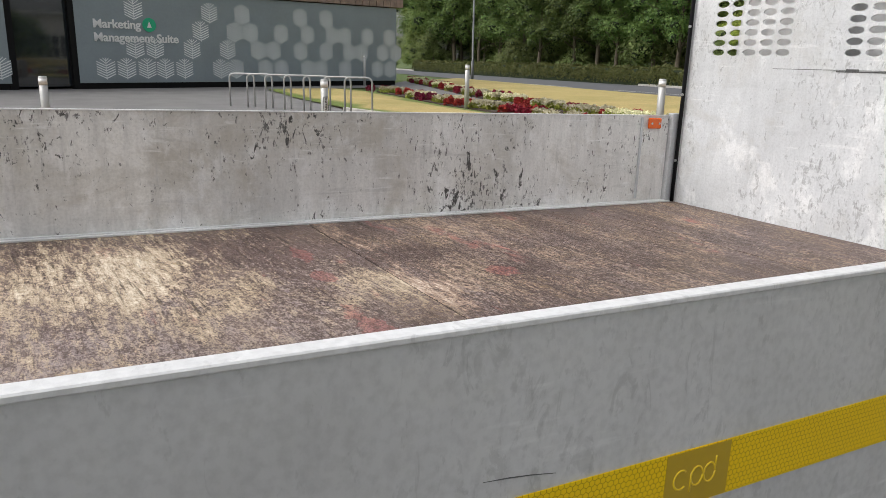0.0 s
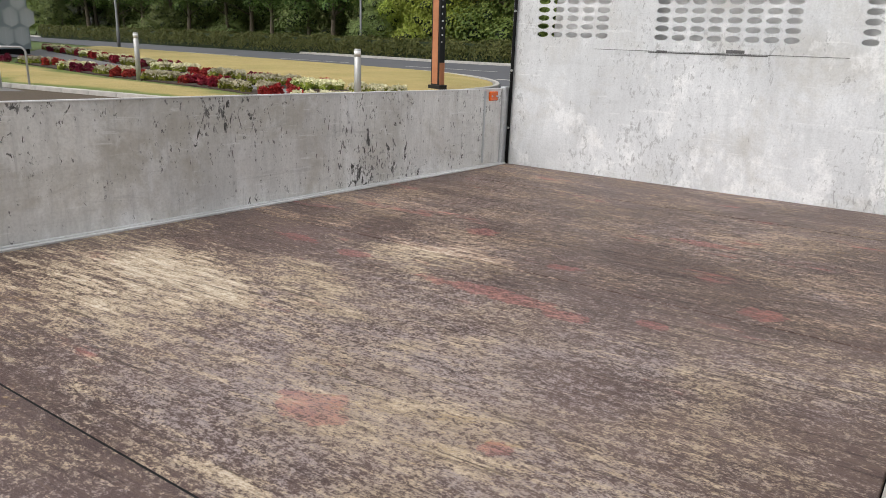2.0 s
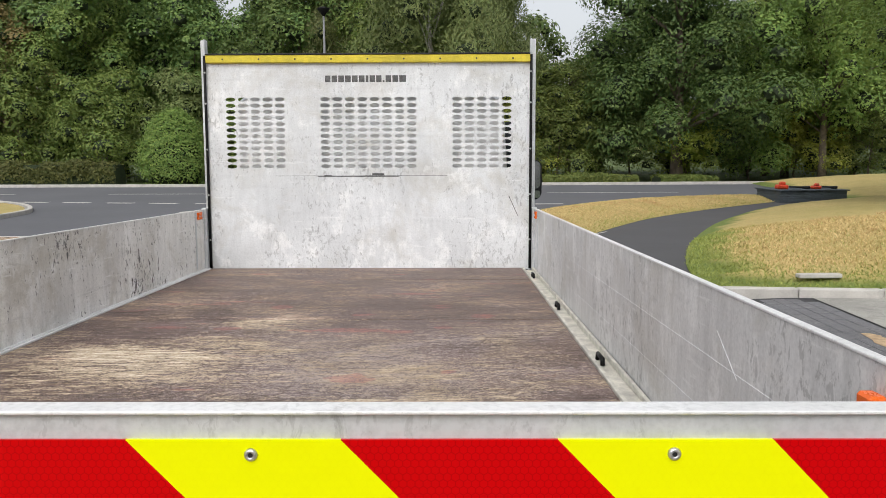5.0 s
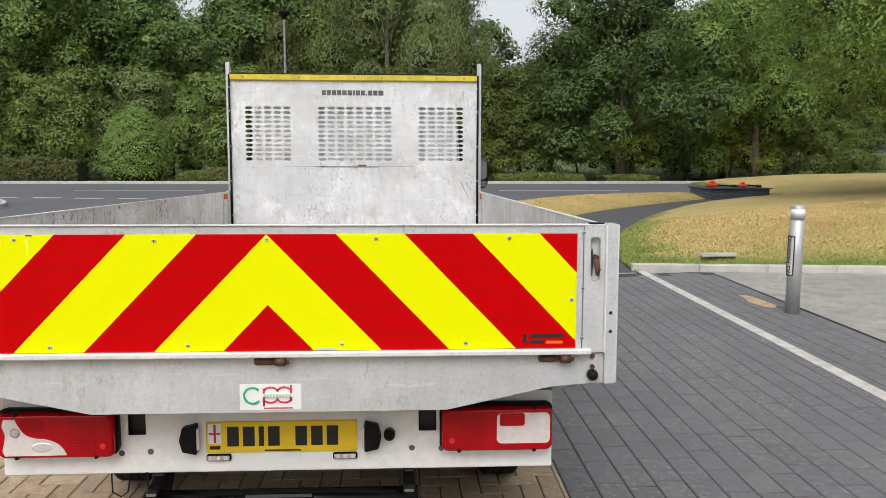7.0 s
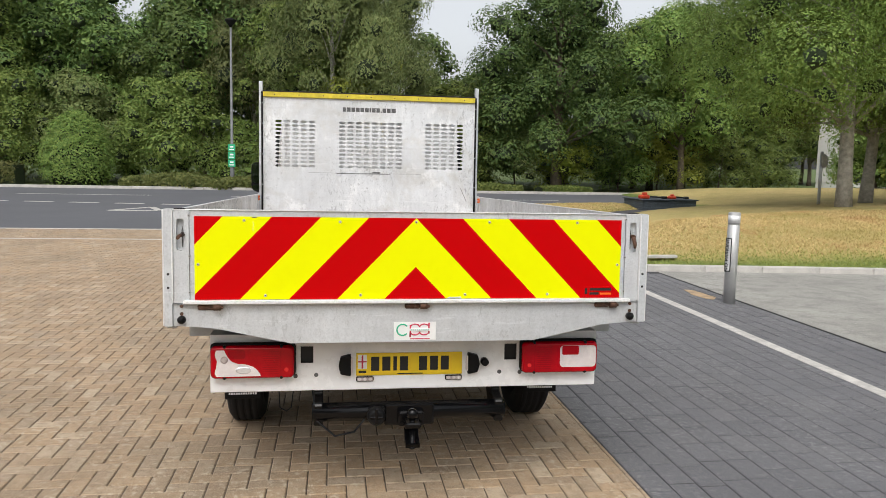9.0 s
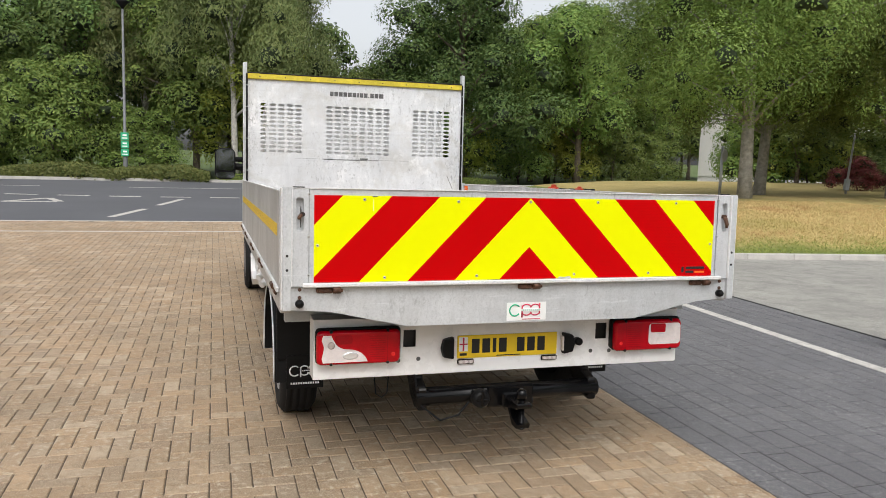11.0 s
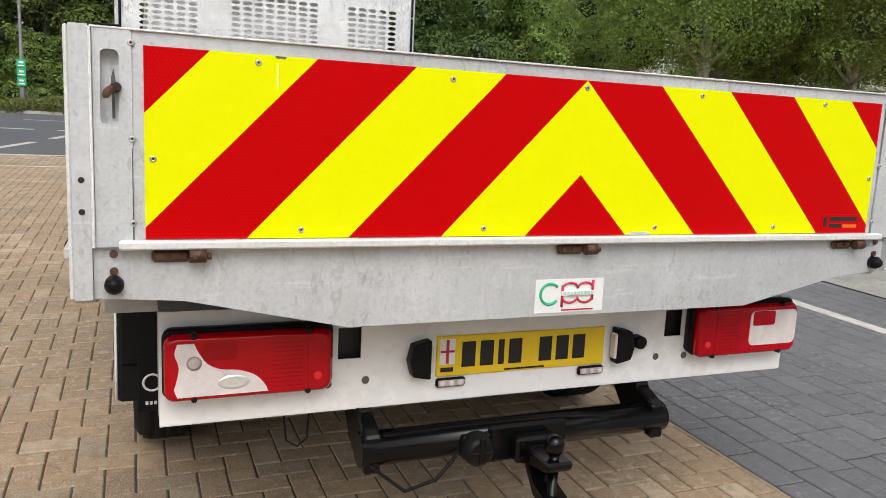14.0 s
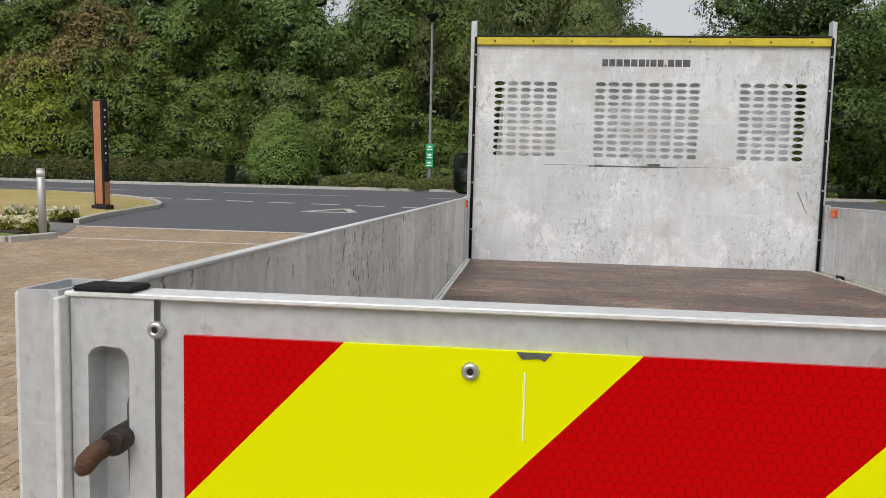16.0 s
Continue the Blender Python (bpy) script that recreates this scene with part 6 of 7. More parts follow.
for s in (-1, 1):
    bm = bmesh.new()
    prism(bm, [(4.75, 1.30), (5.75, 1.30), (6.35, 1.55), (5.85, 1.98), (4.75, 2.0)], "x", s * 0.93, s * 0.985)
    tp("side_window", bm, "glass_dark", "", cab)
    # sill and rear corner of the cab that reach below the deck
    bm = bmesh.new()
    prism(bm, [(4.50, 0.90), (4.52, 0.62), (4.62, 0.44), (4.95, 0.34), (5.30, 0.30), (5.42, 0.36), (5.46, 0.55), (5.40, 0.95)], "x", s * 0.70, s * 0.935)
    bevelled(bm, bm.edges[:], 0.02, 2)
    sill = tp("cab_sill", bm, "white_paint", "white cab sill and step", cab)
    bm = bmesh.new()
    prism(bm, [(4.78, 0.88), (4.80, 0.50), (5.10, 0.42), (5.34, 0.44), (5.36, 0.90)], "x", s * 0.9352, s * 0.944)
    bevelled(bm, bm.edges[:], 0.004, 1)
    tp("door_skin", bm, "white_paint", "", cab)
    bm = bmesh.new()
    prism(bm, [(5.02, 0.36), (5.40, 0.40), (5.52, 0.60), (5.56, 0.56), (5.44, 0.33), (5.1, 0.29)], "x", s * 0.84, s * 0.985)
    tp("step_blade", bm, "white_paint", "", cab)
    bm = bmesh.new()
    prism(bm, [(5.36, 0.46), (5.42, 0.92), (5.60, 0.95), (5.50, 0.5)], "x", s * 0.90, s * 0.94)
    tp("arch_liner", bm, "black_plastic", "", cab)
    n = 14
    bm = bmesh.new()
    zc = 0.347 + SL * (FY - 0.6)
    arc = [(FY - 0.46 * math.cos(radians(28 + 125 * i / n)), zc + 0.46 * math.sin(radians(28 + 125 * i / n))) for i in range(n + 1)]
    outer = [(p[0] + (p[0] - FY) * 0.13, p[1] + (p[1] - zc) * 0.13) for p in arc]
    for i in range(n):
        v = [bm.verts.new((s * 1.02, *p)) for p in (arc[i], arc[i + 1], outer[i + 1], outer[i])]
        bm.faces.new(v)
        v = [bm.verts.new((x, *p)) for x, p in ((s * 1.02, arc[i]), (s * 0.75, arc[i]), (s * 0.75, arc[i + 1]), (s * 1.02, arc[i + 1]))]
        bm.faces.new(v)
    bmesh.ops.remove_doubles(bm, verts=bm.verts[:], dist=1e-5)
    bmesh.ops.recalc_face_normals(bm, faces=bm.faces[:])
    tp("wheel_arch", bm, "white_paint", "", cab)
    bm = bmesh.new()
    box(bm, (s * 0.936, s * 0.955), (4.54, 4.60), (0.66, 0.78), 0.004)
    tp("side_marker", bm, "orange_lens", "", cab)
    # door mirror
    bm = bmesh.new()
    tube(bm, [(s * 0.98, 6.25, 1.52), (s * 1.08, 6.23, 1.54), (s * 1.17, 6.21, 1.55)], [0.05, 0.042, 0.04], 10)
    box(bm, (s * 0.96, s * 1.16), (6.19, 6.25), (1.60, 1.66), 0.02)
    tp("mirror_arm", bm, "black_plastic", "", cab)
    bm = bmesh.new()
    pillow(bm, [(s * x, z) for x, z in rounded(1.128, 1.362, 1.395, 1.755, 0.07)], ((6.31, 0.07), (6.27, 0.025), (6.20, 0.004), (6.145, 0.0), (6.138, 0.006)))
    hou = tp("mirror_housing", bm, "black_plastic", "rounded black door mirror housing", cab)
    for nm, z0, z1, r in (("mirror_glass", 1.495, 1.742, 0.045), ("wide_glass", 1.412, 1.478, 0.025)):
        bm = bmesh.new()
        prism(bm, [(s * x, z) for x, z in rounded(1.142, 1.348, z0, z1, r)], "y", 6.128, 6.136)
        ob = tp(nm, bm, "mirror", "tinted mirror glass", hou)


# ---------- trees, hedges and planting ----------
def leaf_cloud(seed, blobs, count, size, flat=0.75, droop=0.0, inner=0.25):
    """Verts and faces of many small leaf sprays on and inside a set of blobs (x, y, z, rx, ry, rz)."""
    rng = np.random.default_rng(seed)
    wts = np.array([(b[3] * b[4] + b[4] * b[5] + b[3] * b[5]) for b in blobs])
    pick = rng.choice(len(blobs), count, p=wts / wts.sum())
    B = np.array(blobs)[pick]
    d = rng.normal(size=(count, 3))
    d /= np.linalg.norm(d, axis=1)[:, None]
    low = (d[:, 2] < -0.35) & (rng.random(count) < 0.6)
    d[low, 2] *= -1
    r = np.where(rng.random(count) < inner, rng.uniform(0.45, 0.9, count), rng.normal(1.0, 0.07, count))
    # clumping: leaves gather in tufts
    tuft = 0.12 * np.sin(d[:, 0] * 9 + B[:, 0] * 3) * np.sin(d[:, 1] * 9 + B[:, 1] * 3) * np.sin(d[:, 2] * 9 + seed)
    p = B[:, :3] + d * B[:, 3:6] * (r + tuft)[:, None]
    nrm = d * flat + rng.normal(size=(count, 3)) * (1.1 - flat)
    nrm[:, 2] += 0.35
    nrm /= np.linalg.norm(nrm, axis=1)[:, None]
    u = np.cross(nrm, rng.normal(size=(count, 3)))
    u /= np.linalg.norm(u, axis=1)[:, None]
    if droop:
        u = u * (1 - droop) + np.array([0, 0, -1.0]) * droop
        u /= np.linalg.norm(u, axis=1)[:, None]
    v = np.cross(nrm, u)
    s = size * rng.uniform(0.6, 1.35, count)[:, None]
    L = 1.0 + 1.6 * droop
    verts = np.stack([p - u * s * L, p + u * s * L * 0.7 + v * s * 0.62, p + u * s * L * 0.7 - v * s * 0.62], 1).reshape(-1, 3)
    return verts


def leaf_mesh(name, verts, material, k=3):
    n = len(verts) // k
    me = bpy.data.meshes.new(name)
    me.vertices.add(len(verts))
    me.vertices.foreach_set("co", verts.astype(np.float32).ravel())
    me.loops.add(n * k)
    me.loops.foreach_set("vertex_index", np.arange(n * k, dtype=np.int32))
    me.polygons.add(n)
    me.polygons.foreach_set("loop_start", np.arange(0, n * k, k, dtype=np.int32))
    me.update(calc_edges=True)
    me.materials.append(material)
    return me


def tree(name, seed, height, spread, blobs_n, count, size, leaf, bark, label, trunk_r=0.2, bare=0.18, droop=0.0, forks=1, trunk_to=0.8, skirt=False, core=0.42):
    """A tapered trunk with limbs and an uneven crown."""
    rng = random.Random(seed)
    root = thing(name, None, None, label, "tree")
    bm = bmesh.new()
    for f in range(forks):
        lean = Vector((rng.uniform(-0.06, 0.06) + (f - (forks - 1) / 2) * 0.14, rng.uniform(-0.05, 0.05), 0))
        pts = [Vector((lean.x * 2 * t * height * 0.4, lean.y * t * height * 0.4, t * height * trunk_to - 0.1)) + Vector((rng.uniform(-0.1, 0.1), rng.uniform(-0.1, 0.1), 0)) * (1 if t > 0 else 0) for t in (0, 0.12, 0.3, 0.5, 0.75, 1)]
        tube(bm, pts, [trunk_r * k for k in (1.25, 1.0, 0.85, 0.65, 0.4, 0.12)], 9)
    blobs = []
    base = height * bare
    for i in range(blobs_n):
        t = (i + 0.5) / blobs_n
        z = base + (height - base) * (0.12 + 0.80 * t)
        prof = math.sin(math.pi * min(1, 0.22 + 0.74 * t)) ** 0.7
        if skirt:
            prof = (1 - t) ** 0.55 * 0.95 + 0.1
            z += rng.uniform(-0.07, 0.13) * height
        a = i * 2.4 + rng.uniform(-0.5, 0.5)
        rad = spread * prof * rng.uniform(0.28, 1.02)
        r = spread * rng.uniform(0.13, 0.36) * (0.65 + 0.45 * prof)
        blobs.append((rad * math.cos(a), rad * math.sin(a), z, r, r, r * rng.uniform(0.6, 0.85) * (1.5 if droop else 1)))
        if bark and i % 3 == 0:
            hub = Vector((0, 0, max(height * 0.2, z - height * 0.16)))
            tip = Vector(blobs[-1][:3])
            tube(bm, [hub, hub.lerp(tip, 0.5) + Vector((0, 0, 0.25)), tip], [trunk_r * 0.34, trunk_r * 0.2, trunk_r * 0.07], 6)
    blobs.append((0, 0, base + (height - base) * 0.55, spread * 0.45, spread * 0.45, (height - base) * 0.4))
    part("trunk", bm, M[bark], root)
    me = leaf_mesh("crown", leaf_cloud(seed, blobs, count, size, 0.88, droop), M[leaf])
    ob = new("crown", me)
    ob.parent = root
    # solid lumps within the crown, coloured near-black for the shade among the leaves
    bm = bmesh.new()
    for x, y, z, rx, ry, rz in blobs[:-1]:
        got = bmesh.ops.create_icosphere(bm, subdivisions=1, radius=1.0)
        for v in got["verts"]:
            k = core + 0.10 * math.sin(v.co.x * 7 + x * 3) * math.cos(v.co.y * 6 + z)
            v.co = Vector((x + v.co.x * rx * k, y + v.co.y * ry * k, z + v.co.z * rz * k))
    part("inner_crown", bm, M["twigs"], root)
    return root


KINDS = {
    "wood_a": lambda: tree("tree", 11, 11.5, 4.2, 46, 30000, 0.092, "leaf_mid", "bark", "broad green tree at the wood's edge", 0.2),
    "wood_b": lambda: tree("tree", 12, 13.5, 4.4, 44, 17000, 0.12, "leaf_dark", "bark", "tall dark green tree in the wood", 0.22),
    "wood_c": lambda: tree("tree", 13, 9.0, 3.8, 44, 28000, 0.088, "leaf_bright", "bark", "yellow-green tree at the wood's edge", 0.15, 0.05),
    "wood_d": lambda: tree("tree", 19, 11.0, 4.4, 44, 20000, 0.11, "leaf_olive", "bark", "bronze-leaved tree in the wood", 0.2, 0.1),
    "wood_far": lambda: tree("tree", 20, 13.5, 4.6, 36, 7500, 0.19, "leaf_dark", "bark", "tall green tree deep in the wood", 0.22, 0.0),
    "shrub": lambda: tree("shrub", 14, 4.2, 2.9, 40, 18000, 0.066, "leaf_mid", "bark", "rounded green shrub before the wood", 0.06, 0.0, skirt=True),
    "shrub_c": lambda: tree("shrub", 21, 4.2, 2.9, 40, 18000, 0.066, "leaf_bright", "bark", "yellow-green shrub before the wood", 0.06, 0.0, skirt=True),
    "shrub_b": lambda: tree("shrub", 15, 4.6, 3.2, 40, 18000, 0.066, "leaf_birch", "bark", "grey-green shrub before the wood", 0.06, 0.0, skirt=True),
    "shrub_red": lambda: tree("shrub", 22, 3.0, 2.9, 40, 14000, 0.075, "leaf_wine", "bark", "dark wine-red shrub before the office", 0.06, 0.0, skirt=True),
    "birch": lambda: tree("birch_tree", 16, 16.5, 4.2, 44, 60000, 0.062, "leaf_birch", "bark_pale", "weeping birch with a pale trunk", 0.17, 0.2, droop=0.5),
    "oak": lambda: tree("oak_tree", 17, 13.0, 5.2, 64, 55000, 0.095, "leaf_oak", "bark", "broad dark oak beside the road", 0.32, 0.03),
    "plane": lambda: tree("lawn_tree", 18, 13.5, 5.9, 84, 240000, 0.046, "leaf_plane", "bark_grey", "tall tree with a grey trunk on the lawn", 0.235, 0.12, core=0.24),
}
made = {}


def plant(kind, x, y, z=0.0, s=1.0, sz=None, group="woodland trees"):
    turn = (x * 37.1 + y * 17.3) % 360
    m = Matrix.Translation((x, y, z)) @ Matrix.Rotation(radians(turn), 4, "Z") @ Matrix.Diagonal((s, s, sz or s, 1))
    if kind not in made:
        made[kind] = KINDS[kind]()
        ob = made[kind]
    else:
        ob = copy_thing(made[kind], Matrix())
    ob.matrix_basis = m
    tagged(ob, group=group)
    return ob


rng = random.Random(5)
# wood behind the road: three deep rows
for row, (off, step, kinds) in enumerate(((7.0, 4.4, ("wood_c", "wood_a", "wood_a", "wood_a")), (12, 5.0, ("wood_a", "wood_b", "wood_b", "wood_d")), (18.5, 5.6, ("wood_far",)))):
    x = -96 + row * 2
    while x < 54:
        edge = 36.0 + (0.00175 * (x + 8) ** 2 if x < -8 else 0.0022 * (x + 8) ** 2)
        kind = rng.choice(kinds)
        if x < -33 and row == 0:
            kind = rng.choice(("wood_b", "wood_b", "wood_a"))
        s = rng.uniform(0.82, 1.12) * (0.92 if row == 0 else 1.0)
        if not (abs(x - 12) < 4 and row == 0) and not (row == 0 and -31 < x < -2.5):
            px, py = x + rng.uniform(-1, 1), edge + off + rng.uniform(-1.2, 1.2) + (17 if x > 29 else 0)
            # a dip in the wood's skyline between the birches and the oak
            drop = 0.62 if 0.11 < (px - 0.2) / (py + 3.0) < 0.245 else 1.0
            plant(kind, px, py, 0, s * (0.8 + 0.2 * drop), s * drop)
        x += step * rng.uniform(0.8, 1.2)
# understorey at the wood's edge
x = -90
while x < 29:
    edge = 36.0 + (0.00175 * (x + 8) ** 2 if x < -8 else 0.0022 * (x + 8) ** 2)
    if not (-31 < x < -4.0) and abs(x + 0.4) > 1.6 and not (x < -36 and rng.random() < 0.7):
        plant(rng.choice(("shrub", "shrub", "shrub_b", "shrub_c")), x, edge + 4.6 + rng.uniform(-0.4, 0.8), 0, rng.uniform(0.75, 1.15), group="shrubs before the wood")
    x += rng.uniform(2.6, 4.4)
for i in range(15):
    x = -94 + i * 4.3
    plant("shrub_b", x, 36.0 + 0.00175 * (x + 8) ** 2 + 11.5 + math.sin(i * 2.1), 0, 1.5, group="shrubs before the wood")
# the large bushes behind the clipped hedge and the cone bush
for kind, x, y, s, sz in (("shrub_c", -28.2, 41.0, 1.35, 1.45), ("shrub", -23.0, 40.8, 1.45, 1.58), ("shrub", -18.6, 41.0, 1.25, 1.32), ("shrub_b", -14.8, 43.6, 1.2, 1.3), ("shrub", -9.4, 41.0, 1.3, 1.36), ("shrub", -5.2, 41.0, 1.0, 0.85), ("shrub", -12.0, 45.4, 1.2, 1.35)):
    plant(kind, x, y, 0, s, sz, group="shrubs before the wood")
for kind, x, y, s in (("wood_d", -27.0, 44.6, 0.98), ("wood_a", -20.5, 46.8, 0.98), ("wood_b", -21.5, 50.0, 1.0), ("wood_b", -15.6, 48.2, 0.95), ("wood_b", -9.6, 46.6, 0.86), ("wood_a", -30.5, 45.0, 1.0)):
    plant(kind, x, y, 0, s)
for kind, x, y in (("wood_b", -86, 51), ("wood_b", -91, 53), ("wood_a", -96, 53), ("wood_b", -101, 55), ("wood_b", -106, 56), ("shrub_b", -90, 50), ("shrub", -95, 51), ("shrub_b", -100, 52)):
    plant(kind, x, y, 0, 1.1)
plant("birch", -0.3, 39.2, 0, 1.0, group="birches")
plant("birch", -5.4, 47.0, 0, 1.02, group="birches")
plant("birch", 2.6, 46.5, 0, 0.95, group="birches")
plant("oak", 12.6, 40.0, 0, 0.98, group="oaks")
plant("plane", 13.1, 15.2, 0.62, 0.78, group="lawn trees")
plant("plane", 18.2, 15.0, 0.66, 0.72, group="lawn trees")
plant("plane", 15.7, 17.8, 0.66, 0.74, group="lawn trees")
plant("shrub_red", 24.6, 19.6, 0.7, 0.5, group="wine-red shrubs")
plant("shrub_red", 26.2, 18.1, 0.7, 0.5, group="wine-red shrubs")
plant("shrub_red", 22.9, 21.0, 0.7, 0.4, group="wine-red shrubs")
plant("plane", 27.0, 19.5, 0.7, 0.85, group="lawn trees")
plant("wood_a", 20.5, 40.5, 0, 1.0, group="lawn trees")
plant("wood_a", 27.5, 29.5, 0.3, 0.62, group="lawn trees")
for kind, x, y, sz in (("shrub", 26.9, 32.0, 1.05), ("shrub_c", 28.9, 30.4, 0.95), ("shrub", 30.4, 29.0, 1.1), ("shrub_b", 31.9, 27.6, 0.9), ("shrub", 29.8, 33.0, 1.2)):
    plant(kind, x, y, 0.4, sz, group="shrubs before the office")
for i in range(16):
    plant("wood_far", -52 + i * 6.6, -34 - 3 * math.sin(i * 1.3), 0, 1.0, group="trees behind the forecourt")
for i in range(7):
    plant("wood_far", 44 + 2 * math.sin(i), -26 + i * 7.5, 0, 1.0, group="trees behind the forecourt")


def hedge(pts, h, w, label, seed, count, base=0.0, crest=0.0, leaf="leaf_hedge"):
    """A clipped hedge: a leafy skin over a core painted dark as its inner shade."""
    rng = np.random.default_rng(seed)
    root = thing("hedge", None, None, label, "hedge")
    line = [np.array((*p, 0.0)) for p in pts]
    bm = bmesh.new()
    V = []
    total = sum(np.linalg.norm(b - a) for a, b in zip(line, line[1:]))
    for a, b in zip(line, line[1:]):
        d = b - a
        L = np.linalg.norm(d)
        d = d / L
        s = np.array((-d[1], d[0], 0))
        q = [a - s * w * 0.42, b - s * w * 0.42, b + s * w * 0.42, a + s * w * 0.42]
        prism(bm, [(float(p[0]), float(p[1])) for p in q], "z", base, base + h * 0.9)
        n = int(count * L / total)
        t = rng.uniform(0, L, n)
        # outline of the cross-section, rounded
        ang = rng.uniform(0, math.pi, n)
        e = 0.38
        cx = np.sign(np.cos(ang)) * np.abs(np.cos(ang)) ** e * w / 2
        cz = np.abs(np.sin(ang)) ** e * h
        wob = 1 + 0.07 * np.sin(t * 1.7 + seed) + 0.05 * np.sin(t * 4.3) + rng.normal(0, 0.035, n)
        hh = 1 + crest * np.sin(t / L * math.pi)
        p = a + d * t[:, None] + s * (cx * wob)[:, None]
        p[:, 2] = base + cz * wob * hh * rng.uniform(0.3, 1, n) ** 0.12
        nrm = s * np.cos(ang)[:, None] + np.array((0, 0, 1.0)) * np.sin(ang)[:, None] + rng.normal(size=(n, 3)) * 0.5
        nrm /= np.linalg.norm(nrm, axis=1)[:, None]
        u = np.cross(nrm, rng.normal(size=(n, 3)))
        u /= np.linalg.norm(u, axis=1)[:, None]
        v = np.cross(nrm, u)
        k = 0.085 * rng.uniform(0.6, 1.3, n)[:, None]
        V.append(np.stack([p - u * k, p + u * k * 0.7 + v * k * 0.65, p + u * k * 0.7 - v * k * 0.65], 1).reshape(-1, 3))
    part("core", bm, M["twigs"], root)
    ob = new("foliage", leaf_mesh("foliage", np.concatenate(V), M[leaf]))
    ob.parent = root
    return root


hedge([(-80, 42.9), (-50, 38.9), (-25, 36.5), (-15.4, 36.2)], 1.15, 1.3, "long clipped green hedge beside the road", 1, 90000)
hedge([(-10.6, 36.6), (-6.0, 36.5), (-1.6, 36.5)], 0.44, 2.2, "low mounded hedge beside the road", 2, 26000, crest=0.75)
hedge([(-1.2, 36.5), (3.6, 36.7)], 0.40, 1.6, "low clipped hedge strip", 3, 11000, leaf="leaf_mid")
hedge([(5.0, 36.9), (9.6, 37.2)], 0.42, 1.8, "low clipped hedge strip", 4, 12000, crest=0.15, leaf="leaf_mid")
hedge([(10.8, 37.3), (13.6, 37.5)], 0.38, 1.6, "low clipped hedge strip", 6, 8000, leaf="leaf_mid")
# the clipped cone bush
bush = thing("cone_bush", None, None, "clipped cone-shaped green bush beside the road", "bush")
# added solid core, its dark colour stands for shade behind the leaves
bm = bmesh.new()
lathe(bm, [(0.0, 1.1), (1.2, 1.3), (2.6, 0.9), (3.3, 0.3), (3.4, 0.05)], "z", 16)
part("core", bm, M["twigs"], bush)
ob = new("foliage", leaf_mesh("foliage", leaf_cloud(31, [(0, 0, 0.75, 1.55, 1.55, 1.0), (0, 0, 1.5, 1.65, 1.65, 1.35), (0, 0, 2.3, 1.35, 1.35, 1.25), (0, 0, 3.0, 0.8, 0.8, 0.75)], 26000, 0.06, 0.8, inner=0.1), M["leaf_mid"]))
ob.parent = bush
bush.matrix_basis = Matrix.Translation((-12.95, 36.9, 0))


# ---------- street furniture ----------
def bollard(x, y, h=1.09, lettered=False, z=0.0, turn=0.0):
    b = thing("bollard", None, None, "round stainless steel bollard" + (" with a no-parking plate" if lettered else ""), "bollard", "bollards")
    b.matrix_basis = pose(x, y, z, 0, 0, turn)
    bm = bmesh.new()
    lathe(bm, [(-0.05, 0.070), (h - 0.16, 0.070), (h - 0.158, 0.066), (h - 0.148, 0.066), (h - 0.146, 0.070), (h - 0.012, 0.070), (h - 0.004, 0.064), (h, 0.045)], "z", 24)
    part("post", bm, M["stainless"], b)
    bm = bmesh.new()
    lathe(bm, [(h - 0.130, 0.0710), (h - 0.040, 0.0710)], "z", 24)
    part("band", bm, M["alloy_edge"], b, "pale band round the top")
    if lettered:
        bm = bmesh.new()
        n = 6
        for i in range(n):
            a0, a1 = radians(-38 + 76 * i / n), radians(-38 + 76 * (i + 1) / n)
            for r0, r1 in ((0.0705, 0.0725),):
                q = [(r1 * math.sin(a), -r1 * math.cos(a), zz) for a, zz in ((a0, 0.40), (a1, 0.40), (a1, 0.80), (a0, 0.80))]
                bm.faces.new([bm.verts.new(p) for p in q])
        plate_ = part("plate", bm, M["alloy_edge"], b, "curved plate reading NO PARKING")
        bm = bmesh.new()
        for zz in (0.40, 0.80):
            tube(bm, [(0.0730 * math.sin(a), -0.0730 * math.cos(a), zz) for a in [radians(-38 + 76 * i / 8) for i in range(9)]], 0.006, 6)
        for a in (radians(-38), radians(38)):
            tube(bm, [(0.0730 * math.sin(a), -0.0730 * math.cos(a), 0.40), (0.0730 * math.sin(a), -0.0730 * math.cos(a), 0.80)], 0.006, 6)
        part("plate_border", bm, M["print_black"], plate_)
        cu = bpy.data.curves.new("lettering", "FONT")
        cu.body = "NO PARKING"
        cu.size = 0.070
        cu.extrude = 0.0006
        cu.offset = 0.001
        cu.align_x = "CENTER"
        cu.align_y = "CENTER"
        cu.materials.append(M["print_black"])
        t = new("lettering", cu)
        t.parent = b
        t.matrix_basis = Matrix.Translation((0, -0.0752, 0.60)) @ pose(0, 0, 0, 90, 0, 0) @ pose(0, 0, 0, 0, 0, 90)
    return b


bollard(4.45, 2.02, 1.13, True, turn=-44)
bollard(4.45, 5.25, 1.12, True, turn=-78)
bollard(-9.45, 12.45, 1.22)
bollard(-18.9, 13.7, 1.35)
bollard(-37.5, 18.2, 1.6)
bollard(-12.2, 6.7, 1.12, True, turn=95)
bollard(-13.7, 2.1, 1.12)


